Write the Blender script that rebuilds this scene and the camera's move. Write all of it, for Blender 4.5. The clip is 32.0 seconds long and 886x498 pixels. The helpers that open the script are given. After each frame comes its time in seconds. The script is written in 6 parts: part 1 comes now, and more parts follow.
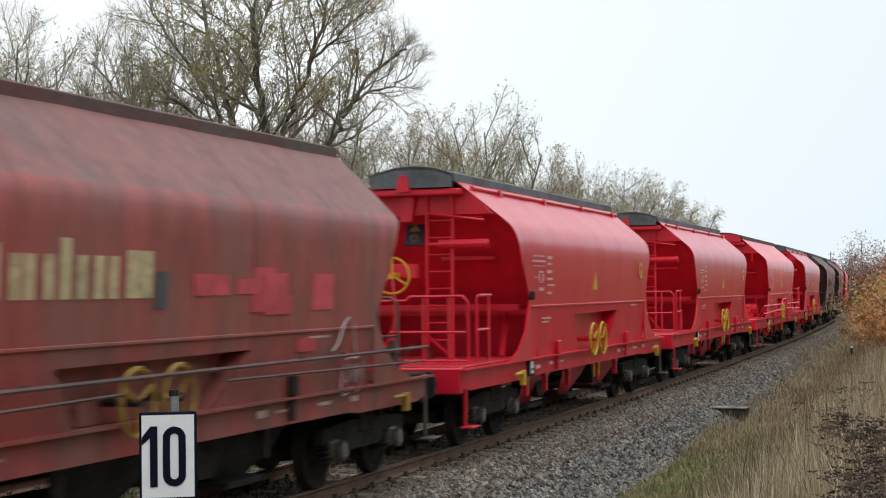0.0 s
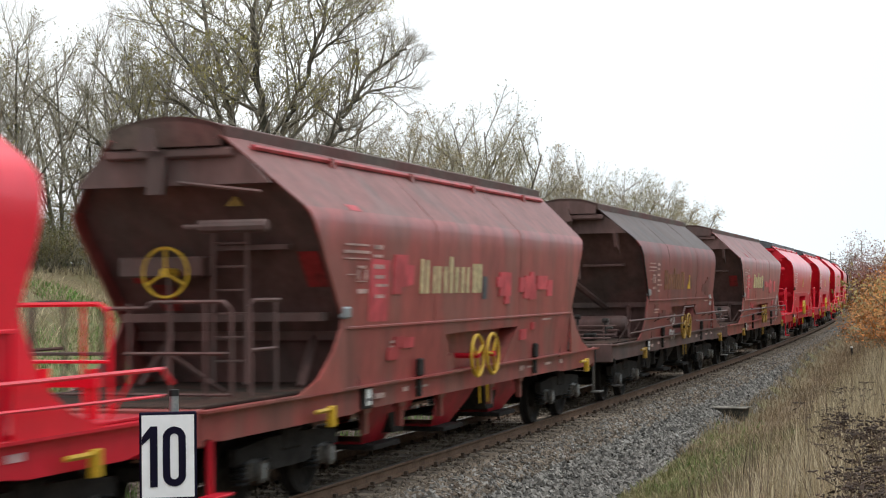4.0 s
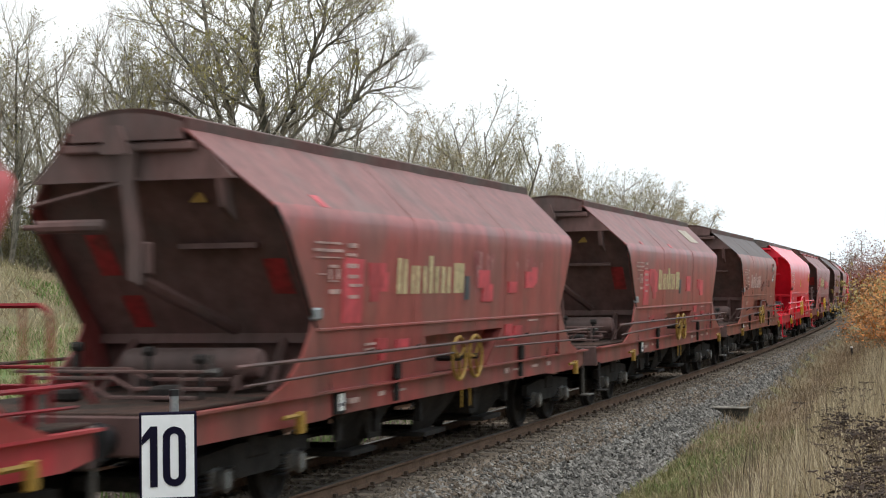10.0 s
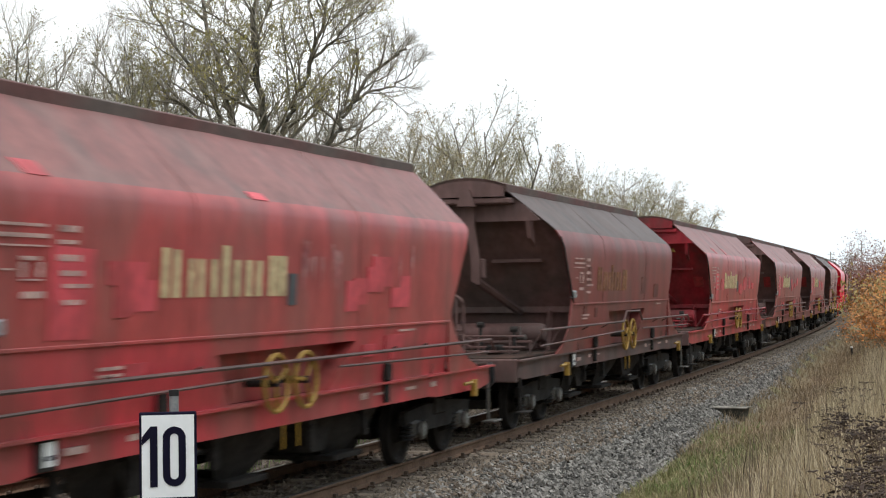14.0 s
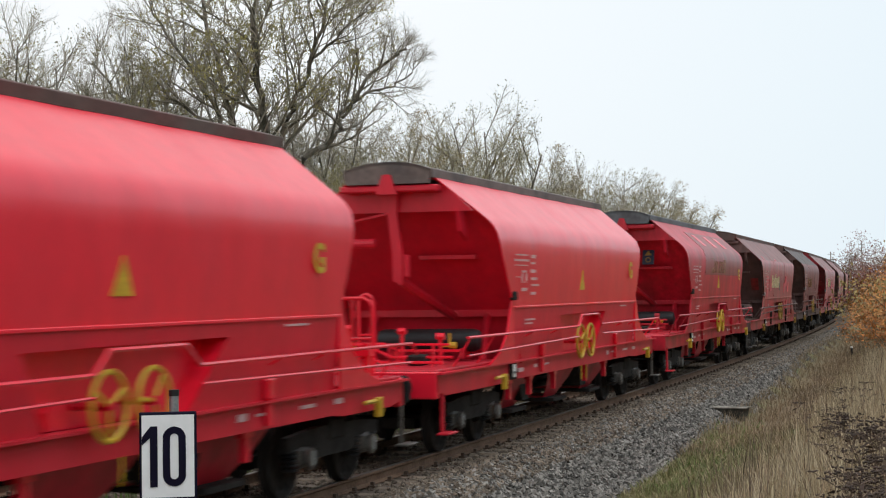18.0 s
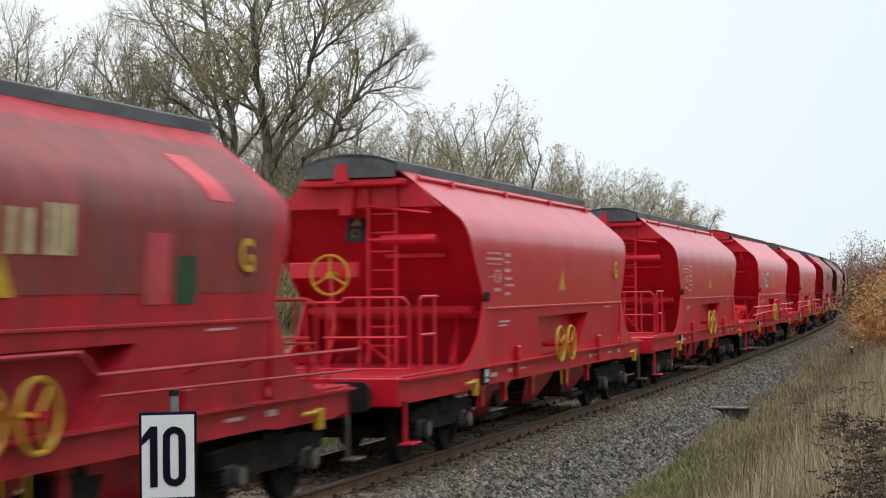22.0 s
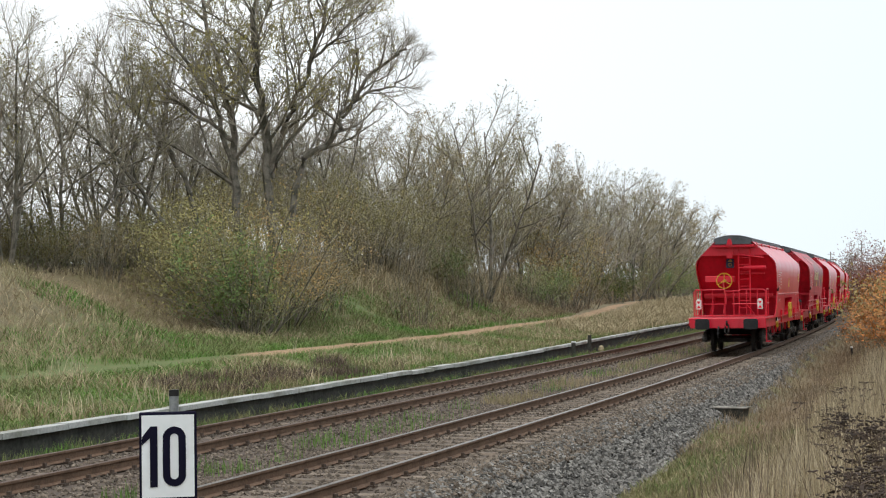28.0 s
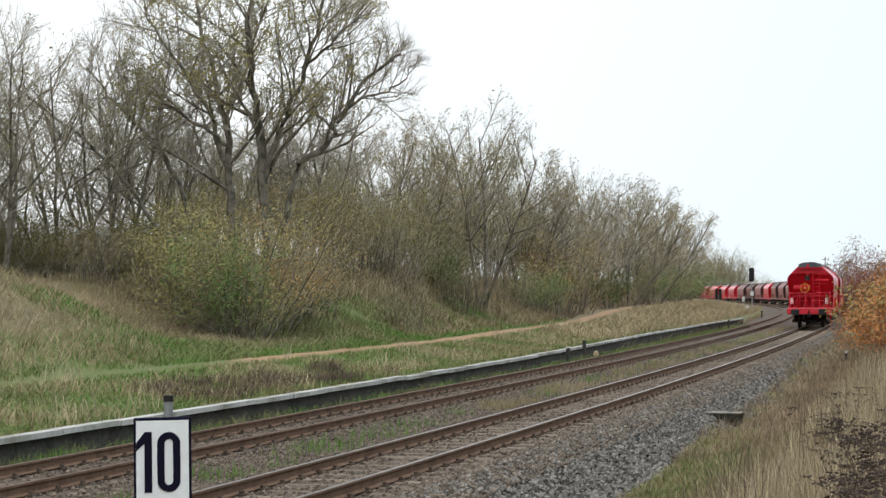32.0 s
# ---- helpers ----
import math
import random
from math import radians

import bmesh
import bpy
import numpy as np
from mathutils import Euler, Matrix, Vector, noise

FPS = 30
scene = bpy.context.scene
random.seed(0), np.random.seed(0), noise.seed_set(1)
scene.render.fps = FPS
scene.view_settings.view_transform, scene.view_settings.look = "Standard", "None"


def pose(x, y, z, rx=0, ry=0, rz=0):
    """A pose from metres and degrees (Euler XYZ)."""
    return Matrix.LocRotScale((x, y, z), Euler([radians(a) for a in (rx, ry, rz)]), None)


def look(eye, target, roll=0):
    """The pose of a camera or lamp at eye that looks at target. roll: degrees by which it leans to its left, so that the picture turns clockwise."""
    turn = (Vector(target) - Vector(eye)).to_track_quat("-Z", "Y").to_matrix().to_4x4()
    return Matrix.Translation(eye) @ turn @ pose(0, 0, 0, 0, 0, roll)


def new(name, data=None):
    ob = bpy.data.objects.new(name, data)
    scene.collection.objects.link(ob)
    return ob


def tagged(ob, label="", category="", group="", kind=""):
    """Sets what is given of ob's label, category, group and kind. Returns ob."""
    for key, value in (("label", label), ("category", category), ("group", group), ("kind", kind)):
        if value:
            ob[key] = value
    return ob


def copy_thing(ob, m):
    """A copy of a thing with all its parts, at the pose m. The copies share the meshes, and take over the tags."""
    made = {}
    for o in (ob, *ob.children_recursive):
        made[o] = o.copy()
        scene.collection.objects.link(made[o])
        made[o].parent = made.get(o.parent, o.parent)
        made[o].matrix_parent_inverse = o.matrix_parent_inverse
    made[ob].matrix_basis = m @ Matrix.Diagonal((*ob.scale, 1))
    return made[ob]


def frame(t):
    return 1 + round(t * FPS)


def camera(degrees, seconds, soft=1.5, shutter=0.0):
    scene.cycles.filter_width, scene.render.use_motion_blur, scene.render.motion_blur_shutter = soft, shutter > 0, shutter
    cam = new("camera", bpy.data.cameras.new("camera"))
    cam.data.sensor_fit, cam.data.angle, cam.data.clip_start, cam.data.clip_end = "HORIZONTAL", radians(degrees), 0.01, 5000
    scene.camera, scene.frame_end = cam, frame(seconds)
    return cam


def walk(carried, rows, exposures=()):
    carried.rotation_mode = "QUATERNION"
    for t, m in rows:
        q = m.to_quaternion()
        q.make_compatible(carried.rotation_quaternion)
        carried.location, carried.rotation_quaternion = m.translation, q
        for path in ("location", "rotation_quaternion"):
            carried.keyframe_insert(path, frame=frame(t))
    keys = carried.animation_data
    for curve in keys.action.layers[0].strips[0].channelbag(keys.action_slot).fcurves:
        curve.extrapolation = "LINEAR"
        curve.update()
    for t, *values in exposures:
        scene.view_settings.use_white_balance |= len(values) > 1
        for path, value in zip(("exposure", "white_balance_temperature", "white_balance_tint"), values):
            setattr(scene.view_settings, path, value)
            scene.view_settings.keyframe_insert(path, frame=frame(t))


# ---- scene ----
# ---------- the railway's line: arc length s, lateral offset to its left ----------
DS = 0.5
S_MIN, S_MAX = -120.0, 700.0
_s = np.arange(S_MIN, S_MAX, DS)
_sc = np.clip(_s, -20, 540)
_k = 0.000597188 - 0.000366872 * _sc / 100 + 0.000384606 * np.minimum(_sc, 110) / 100 * np.abs(_sc) / 100
_th = np.concatenate([[0], np.cumsum(_k[:-1] * DS)])
_x = np.concatenate([[0], np.cumsum(np.cos(_th[:-1] + 0) * DS)])
_i0 = int(round(-S_MIN / DS))
_th = _th - _th[_i0] + 1.26195
_x = np.concatenate([[0], np.cumsum(np.cos(_th[:-1] + _k[:-1] * DS / 2) * DS)])
_y = np.concatenate([[0], np.cumsum(np.sin(_th[:-1] + _k[:-1] * DS / 2) * DS)])
_x = _x - _x[_i0] + 2.57115
_y = _y - _y[_i0] + 35.7185
EYE = 2.3887


def line(s, lat=0.0):
    """Plan position and heading at arc length s, lat metres to the left of the near track's centre."""
    x, y, th = np.interp(s, _s, _x), np.interp(s, _s, _y), np.interp(s, _s, _th)
    over = np.minimum(s - S_MIN, 0) + np.maximum(s - (S_MAX - DS), 0)
    x, y = x + np.cos(th) * over, y + np.sin(th) * over
    return x - np.sin(th) * lat, y + np.cos(th) * lat, th


def to_line(X, Y):
    """Arc length and offset of a plan position."""
    i = int(np.argmin((_x - X) ** 2 + (_y - Y) ** 2))
    th = _th[i]
    return _s[i] + np.cos(th) * (X - _x[i]) + np.sin(th) * (Y - _y[i]), -np.sin(th) * (X - _x[i]) + np.cos(th) * (Y - _y[i])


# ---------- camera ----------
cam = camera(29.84, 32.0, soft=1.15, shutter=0.45)
AIM = (0, math.cos(0.0253432), EYE + math.sin(0.0253432))
AIM_END = (math.tan(radians(0.185)), math.cos(0.0285), EYE + math.sin(0.0285))
EXPOSURES = [(0, -0.03), (1.5, 0.15), (3.5, 0.21), (5.5, 0.05), (7.0, 0.22), (14.5, 0.25), (16.5, -0.05), (18.5, -0.08), (21.0, -0.08), (23.0, -0.03), (24.8, -0.05), (27.5, 0.06), (32, 0.06)]
walk(cam, [(0.0, look((0, 0, EYE), AIM, -0.733)), (30.0, look((0, 0, EYE), AIM, -0.733)),
           (31.87, look((0, 0, EYE), AIM, -0.733)), (32.0, look((0, 0, EYE), AIM_END, -0.75))], EXPOSURES)

# ---------- sky and sun: a bright overcast ----------
world = bpy.data.worlds.new("overcast_sky")
scene.world = world
world.use_nodes = True
wn = world.node_tree
bg = wn.nodes["Background"]
sky = wn.nodes.new("ShaderNodeTexSky")
sky.sky_type, sky.sun_disc = "NISHITA", False
sky.sun_elevation, sky.sun_rotation = radians(75), radians(109)
sky.air_density, sky.dust_density, sky.ozone_density = 1.0, 4.0, 1.0
veil = wn.nodes.new("ShaderNodeMix")
veil.data_type = "RGBA"
veil.inputs[0].default_value = 0.93
gaze, side_of, bright = wn.nodes.new("ShaderNodeTexCoord"), wn.nodes.new("ShaderNodeVectorMath"), wn.nodes.new("ShaderNodeMapRange")
side_of.operation, side_of.inputs[1].default_value = "DOT_PRODUCT", (-0.9, 0.1, 0.45)
bright.inputs[1].default_value, bright.inputs[2].default_value = -0.35, 0.25
cloud = wn.nodes.new("ShaderNodeMix")
cloud.data_type = "RGBA"
cloud.inputs[6].default_value, cloud.inputs[7].default_value = (7.2, 8.6, 9.5, 1), (9.8, 10.1, 10.3, 1)
wn.links.new(gaze.outputs["Generated"], side_of.inputs[0])
wn.links.new(side_of.outputs["Value"], bright.inputs[0])
wn.links.new(bright.outputs[0], cloud.inputs[0])
wn.links.new(cloud.outputs[2], veil.inputs[7])
wn.links.new(sky.outputs[0], veil.inputs[6])
wn.links.new(veil.outputs[2], bg.inputs[0])
bg.inputs[1].default_value = 0.11
sun = new("sun", bpy.data.lights.new("sun", "SUN"))
sun.data.energy, sun.data.angle, sun.data.color = 1.5, radians(60), (1.0, 0.985, 0.97)
sun.matrix_world = look((0, 0, 60), (-14, 4.5, 4.0))
scene.view_settings.exposure = 0.0


# ---------- materials ----------
def material(name, base, rough=0.7, metal=0.0, vary=0.25, fine=18.0, coarse=1.6, bump=0.25, second=None, mix=(0.45, 0.62), coord="Object",
             stretch=(1, 1, 1), island=0.0, obj=0.0, spec=0.4):
    m = bpy.data.materials.new(name)
    m.use_nodes = True
    t = m.node_tree
    n, l = t.nodes, t.links
    p = n["Principled BSDF"]
    p.inputs["Metallic"].default_value = metal
    p.inputs["Specular IOR Level"].default_value = spec
    tc, mp = n.new("ShaderNodeTexCoord"), n.new("ShaderNodeMapping")
    mp.inputs["Scale"].default_value = stretch
    l.new(tc.outputs[coord], mp.inputs[0])
    big, small = n.new("ShaderNodeTexNoise"), n.new("ShaderNodeTexNoise")
    big.inputs["Scale"].default_value, small.inputs["Scale"].default_value = coarse, fine
    big.inputs["Detail"].default_value, small.inputs["Detail"].default_value = 5, 4
    l.new(mp.outputs[0], big.inputs[0]), l.new(mp.outputs[0], small.inputs[0])
    ramp = n.new("ShaderNodeMapRange")
    ramp.inputs[1].default_value, ramp.inputs[2].default_value = mix
    l.new(big.outputs[0], ramp.inputs[0])
    blend = n.new("ShaderNodeMix")
    blend.data_type = "RGBA"
    blend.inputs[6].default_value = (*base, 1)
    blend.inputs[7].default_value = (*(second or [c * (1 - vary) for c in base]), 1)
    l.new(ramp.outputs[0], blend.inputs[0])
    shade = n.new("ShaderNodeMapRange")
    shade.inputs[1].default_value, shade.inputs[2].default_value = 0.3, 0.7
    shade.inputs[3].default_value, shade.inputs[4].default_value = 1 - vary, 1 + vary
    l.new(small.outputs[0], shade.inputs[0])
    grain = n.new("ShaderNodeVectorMath")
    grain.operation = "SCALE"
    l.new(blend.outputs[2], grain.inputs[0]), l.new(shade.outputs[0], grain.inputs["Scale"])
    out = grain.outputs[0]
    for amount, kind, socket in ((island, "ShaderNodeNewGeometry", "Random Per Island"), (obj, "ShaderNodeObjectInfo", "Random")):
        if amount:
            src, r, k = n.new(kind), n.new("ShaderNodeMapRange"), n.new("ShaderNodeVectorMath")
            r.inputs[3].default_value, r.inputs[4].default_value = 1 - amount, 1 + amount
            k.operation = "SCALE"
            l.new(src.outputs[socket], r.inputs[0]), l.new(out, k.inputs[0]), l.new(r.outputs[0], k.inputs["Scale"])
            out = k.outputs[0]
    l.new(out, p.inputs["Base Color"])
    rr = n.new("ShaderNodeMapRange")
    rr.inputs[3].default_value, rr.inputs[4].default_value = max(rough - 0.1, 0.05), min(rough + 0.12, 1)
    l.new(big.outputs[0], rr.inputs[0]), l.new(rr.outputs[0], p.inputs["Roughness"])
    if bump:
        b = n.new("ShaderNodeBump")
        b.inputs["Strength"].default_value, b.inputs["Distance"].default_value = bump, 0.02
        l.new(small.outputs[0], b.inputs["Height"]), l.new(b.outputs[0], p.inputs["Normal"])
    return m


def paint(name, base, dust, amount, streak=0.5, rough=0.42, coat=0.0, runs=0.22):
    """Weathered wagon paint: dusty upper slopes where grime has settled in runs, rust streaks."""
    m = material(name, base, rough, 0, 0.12 * runs / 0.22, 9, 0.9, 0.06, second=[b * (1 - streak * 0.5) + d * streak * 0.5 for b, d in zip(base, dust)], stretch=(1.0, 1.0, 0.5))
    t = m.node_tree
    n, l = t.nodes, t.links
    p = n["Principled BSDF"]
    p.inputs["Specular IOR Level"].default_value = 0.25
    src = p.inputs["Base Color"].links[0].from_socket
    tc, run, film = n.new("ShaderNodeTexCoord"), n.new("ShaderNodeTexNoise"), n.new("ShaderNodeMix")
    mp = n.new("ShaderNodeMapping")
    mp.inputs["Scale"].default_value = (0.9, 0.9, 0.55)
    l.new(tc.outputs["Object"], mp.inputs[0]), l.new(mp.outputs[0], run.inputs[0])
    run.inputs["Scale"].default_value, run.inputs["Detail"].default_value = 1.3, 6
    r = n.new("ShaderNodeMapRange")
    r.inputs[1].default_value, r.inputs[2].default_value = 0.58 - amount * 0.2, 0.68 - amount * 0.12
    r.inputs[4].default_value = 0.3 + amount * 0.75
    l.new(run.outputs[0], r.inputs[0])
    film.data_type = "RGBA"
    film.inputs[7].default_value = (*dust, 1)
    p.inputs["Coat Weight"].default_value, p.inputs["Coat Roughness"].default_value = coat, 0.24
    l.new(r.outputs[0], film.inputs[0]), l.new(src, film.inputs[6])
    # thin runs of dirt and small blotches
    mp2, fine, gain, dirt = n.new("ShaderNodeMapping"), n.new("ShaderNodeTexNoise"), n.new("ShaderNodeMapRange"), n.new("ShaderNodeVectorMath")
    mp2.inputs["Scale"].default_value = (3.2, 3.2, 0.9)
    fine.inputs["Scale"].default_value, fine.inputs["Detail"].default_value, fine.inputs["Roughness"].default_value = 1.0, 8, 0.65
    gain.inputs[1].default_value, gain.inputs[2].default_value = 0.38, 0.60
    gain.inputs[3].default_value, gain.inputs[4].default_value = 1.0 - runs, 1.0 + runs * 0.3
    dirt.operation = "SCALE"
    l.new(tc.outputs["Object"], mp2.inputs[0]), l.new(mp2.outputs[0], fine.inputs[0]), l.new(fine.outputs[0], gain.inputs[0])
    l.new(film.outputs[2], dirt.inputs[0]), l.new(gain.outputs[0], dirt.inputs["Scale"]), l.new(dirt.outputs[0], p.inputs["Base Color"])
    return m


RED_DEEP = paint("deep_red_paint", (0.68, 0.009, 0.032), (0.58, 0.012, 0.034), 0.10, 0.2, 0.42, 0.75, 0.06)
RED = paint("red_paint", (0.88, 0.011, 0.038), (0.76, 0.014, 0.040), 0.10, 0.2, 0.42, 0.75, 0.06)
# Red with the shade of lower panels and ends put into its colour.
RED_SHADED = paint("red_paint_shaded", (0.64, 0.013, 0.034), (0.52, 0.019, 0.036), 0.25, 0.3, 0.48, 0.25, 0.10)
END_RED = paint("sooty_red_end_paint", (0.30, 0.018, 0.028), (0.10, 0.05, 0.045), 0.5, 0.6, 0.55)
# Paler than the red paint: sky sheen of the slopes put into its colour.
RED_SHEEN = paint("red_paint_with_sky_sheen", (0.76, 0.05, 0.075), (0.70, 0.065, 0.085), 0.15, 0.25, 0.40, 0.3, 0.08)
RED_DUSTY = paint("dusty_red_paint", (0.54, 0.014, 0.034), (0.26, 0.03, 0.03), 0.25, 0.5, 0.5, 0.3)
REDFADED = paint("faded_red_paint", (0.43, 0.064, 0.063), (0.27, 0.09, 0.078), 0.45, 0.6, 0.45, 0.3)
REDBROWN = paint("dulled_red_brown_paint", (0.35, 0.075, 0.066), (0.235, 0.095, 0.08), 0.5, 0.6, 0.45, 0.3)
BROWN_WORN = paint("worn_brown_lower_paint", (0.34, 0.068, 0.062), (0.19, 0.085, 0.072), 0.55, 0.6, 0.5, 0.2)
RED_WORN = paint("worn_red_lower_paint", (0.54, 0.054, 0.068), (0.26, 0.082, 0.073), 0.5, 0.6, 0.45, 0.25)
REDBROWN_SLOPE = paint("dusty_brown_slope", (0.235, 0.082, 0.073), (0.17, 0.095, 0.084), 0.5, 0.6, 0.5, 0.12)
DARK_SLOPE = paint("sooty_slope", (0.088, 0.052, 0.043), (0.07, 0.05, 0.044), 0.6, 0.5, 0.55, 0.1)
SOOT = paint("sooty_end_paint", (0.155, 0.084, 0.076), (0.098, 0.074, 0.068), 0.6, 0.6, 0.6)
BROWN = paint("grimy_brown_paint", (0.26, 0.052, 0.046), (0.16, 0.075, 0.064), 0.55, 0.6, 0.5, 0.2)
RUSSET = paint("russet_brown_paint", (0.33, 0.088, 0.060), (0.20, 0.085, 0.064), 0.5, 0.6, 0.48, 0.25)
DARK = paint("sooty_brown_paint", (0.225, 0.052, 0.046), (0.145, 0.06, 0.052), 0.5, 0.6, 0.5, 0.12, 0.15)
# Underframe grime, darkened further for the shade beneath the wagons.
UNDER = material("shaded_underframe_grime", (0.033, 0.029, 0.027), 0.85, 0.05, 0.35, 14, 2, 0.3, spec=0.2)
DECK = material("grimy_deck_plate", (0.032, 0.025, 0.021), 0.95, 0, 0.4, 14, 2, 0.4, second=(0.06, 0.035, 0.028), spec=0.08)
STEEL = material("worn_steel", (0.16, 0.15, 0.14), 0.45, 0.7, 0.3, 30, 3, 0.1)
RUBBER = material("greased_black_steel", (0.02, 0.02, 0.022), 0.5, 0.2, 0.3, 12, 2, 0.1)
GREY_COVER = material("grey_roof_cover", (0.11, 0.12, 0.13), 0.55, 0.1, 0.2, 9, 1.2, 0.1, second=(0.08, 0.085, 0.09))
DUSTY_COVER = material("dusty_roof_cover", (0.15, 0.118, 0.105), 0.6, 0.05, 0.2, 9, 1.2, 0.1, second=(0.10, 0.085, 0.08))
BROWN_COVER = material("grimy_roof_cover", (0.09, 0.062, 0.05), 0.65, 0.1, 0.25, 9, 0.5, 0.1, second=(0.105, 0.04, 0.034))
YELLOW = material("yellow_paint", (0.60, 0.37, 0.025), 0.45, 0, 0.18, 25, 3, 0.05)
OCHRE = material("dulled_yellow_paint", (0.36, 0.21, 0.035), 0.55, 0, 0.25, 25, 3, 0.05)
WHITE = material("white_paint", (0.78, 0.78, 0.76), 0.5, 0, 0.06, 25, 3, 0.03)
CREAM = material("faded_cream_lettering", (0.62, 0.54, 0.30), 0.6, 0, 0.25, 12, 4, 0.03)
GHOST = material("worn_away_lettering", (0.27, 0.13, 0.06), 0.6, 0, 0.4, 12, 5, 0.03)
FADED = material("faded_white_stencil", (0.56, 0.38, 0.34), 0.6, 0, 0.3, 14, 4, 0.03)
FADED_THIN = material("scrubbed_pale_paint", (0.42, 0.20, 0.19), 0.6, 0, 0.3, 14, 4, 0.03, second=(0.36, 0.10, 0.10))
STENCIL = material("white_stencil", (0.68, 0.42, 0.43), 0.6, 0, 0.15, 14, 4, 0.03)
PATCH = material("touch_up_red_patch", (0.60, 0.075, 0.095), 0.5, 0, 0.2, 6, 1.2, 0.03, second=(0.38, 0.05, 0.055))
GRIME = paint("brown_grime_over_red", (0.31, 0.044, 0.044), (0.20, 0.062, 0.052), 0.45, 0.5, 0.5, 0.3)
PALE_COAT = material("pale_beige_repair", (0.40, 0.34, 0.26), 0.6, 0, 0.2, 8, 2, 0.03)
PATCH_DULL = material("dulled_red_patch", (0.30, 0.028, 0.028), 0.55, 0, 0.25, 10, 3, 0.03, second=(0.16, 0.03, 0.026))
PATCH_BROWN = material("brown_overspray", (0.14, 0.04, 0.03), 0.6, 0, 0.25, 10, 2, 0.03)
PATCH_GREEN = material("dark_green_patch", (0.02, 0.075, 0.035), 0.5, 0, 0.15, 10, 2, 0.03)
PATCH_GREY = material("dark_grey_patch", (0.07, 0.08, 0.09), 0.5, 0, 0.15, 10, 2, 0.03)
TAG = material("silver_spray_tag", (0.50, 0.46, 0.44), 0.5, 0, 0.25, 10, 4, 0.03)
BLUE_PLATE = material("dark_blue_plate", (0.015, 0.02, 0.05), 0.4, 0, 0.1, 20, 3, 0.02)
SIGN_WHITE = material("sign_white", (0.90, 0.93, 0.95), 0.4, 0, 0.03, 12, 2, 0.02)
SIGN_BLACK = material("sign_blue_black", (0.008, 0.007, 0.022), 0.7, 0, 0.1, 12, 2, 0.02, spec=0.1)
GALV = material("galvanised_steel", (0.33, 0.35, 0.36), 0.5, 0.6, 0.15, 40, 5, 0.05)
RAIL_RUST = material("rusty_rail_side", (0.165, 0.10, 0.064), 0.8, 0.2, 0.25, 30, 4, 0.3, coord="Object")
RAIL_HEAD = material("rail_running_surface", (0.24, 0.21, 0.19), 0.35, 0.8, 0.2, 30, 3, 0.05)
RAIL_HEAD_OLD = material("dull_rail_running_surface", (0.13, 0.085, 0.065), 0.6, 0.4, 0.2, 30, 3, 0.1)
SLEEPER = material("weathered_sleeper", (0.21, 0.165, 0.125), 0.9, 0, 0.3, 16, 3, 0.5, stretch=(4, 1, 4), obj=0.25)
STONE = material("ballast_stone", (0.178, 0.168, 0.152), 0.9, 0, 0.25, 30, 6, 0.4, island=0.75)
STONE_RUST = material("rust_stained_ballast_stone", (0.17, 0.136, 0.104), 0.9, 0, 0.25, 30, 6, 0.4, island=0.5)
CONCRETE = material("weathered_concrete", (0.43, 0.43, 0.41), 0.85, 0, 0.2, 18, 0.9, 0.3, second=(0.25, 0.25, 0.21), obj=0.15)
OLD_CONCRETE = material("dark_mossy_concrete", (0.24, 0.22, 0.19), 0.9, 0, 0.3, 18, 2, 0.3, second=(0.08, 0.08, 0.06))
# Near-black: the shade under the coping is put into the wall's colour.
DARK_WALL = material("shaded_wall_dark_post", (0.055, 0.052, 0.043), 0.9, 0, 0.35, 14, 2, 0.4)
BARK = material("grey_brown_bark", (0.20, 0.175, 0.14), 0.9, 0, 0.3, 22, 2.5, 0.5, second=(0.07, 0.07, 0.045))
TWIG = material("brown_twig", (0.31, 0.275, 0.20), 0.85, 0, 0.2, 20, 0.5, 0.0, second=(0.26, 0.24, 0.155))
# Bark and twig lifted paler: haze before the trees is in the colour.
BARK_DARK = material("hazed_grey_bark", (0.20, 0.177, 0.145), 0.9, 0, 0.3, 22, 2.5, 0.5, second=(0.085, 0.08, 0.058))
TWIG_DARK = material("hazed_purple_brown_twig", (0.34, 0.305, 0.25), 0.85, 0, 0.2, 20, 0.5, 0.0, second=(0.30, 0.275, 0.20))
# Thicket twigs lightened to stand in for haze over the bank.
TWIG_PALE = material("hazed_thicket_twig", (0.33, 0.285, 0.20), 0.85, 0, 0.2, 20, 0.5, 0.0, second=(0.27, 0.25, 0.15))
LEAF_OLIVE = material("olive_autumn_leaf", (0.30, 0.255, 0.09), 0.7, 0, 0.2, 9, 0.6, 0, second=(0.23, 0.215, 0.08), island=0.2)
LEAF_DARK = material("dark_olive_leaf", (0.21, 0.175, 0.06), 0.8, 0, 0.25, 9, 0.8, 0, second=(0.11, 0.12, 0.04), island=0.3)
LEAF_GREEN = material("dull_green_leaf", (0.125, 0.185, 0.05), 0.8, 0, 0.25, 9, 0.6, 0, second=(0.21, 0.185, 0.08), island=0.35)
LEAF_BROWN = material("brown_autumn_leaf", (0.29, 0.215, 0.105), 0.7, 0, 0.2, 9, 0.6, 0, second=(0.21, 0.175, 0.08), island=0.25)
LEAF_RUST = material("rusty_brown_leaf", (0.31, 0.20, 0.075), 0.7, 0, 0.25, 9, 0.6, 0, second=(0.25, 0.22, 0.075), mix=(0.44, 0.56), island=0.35)
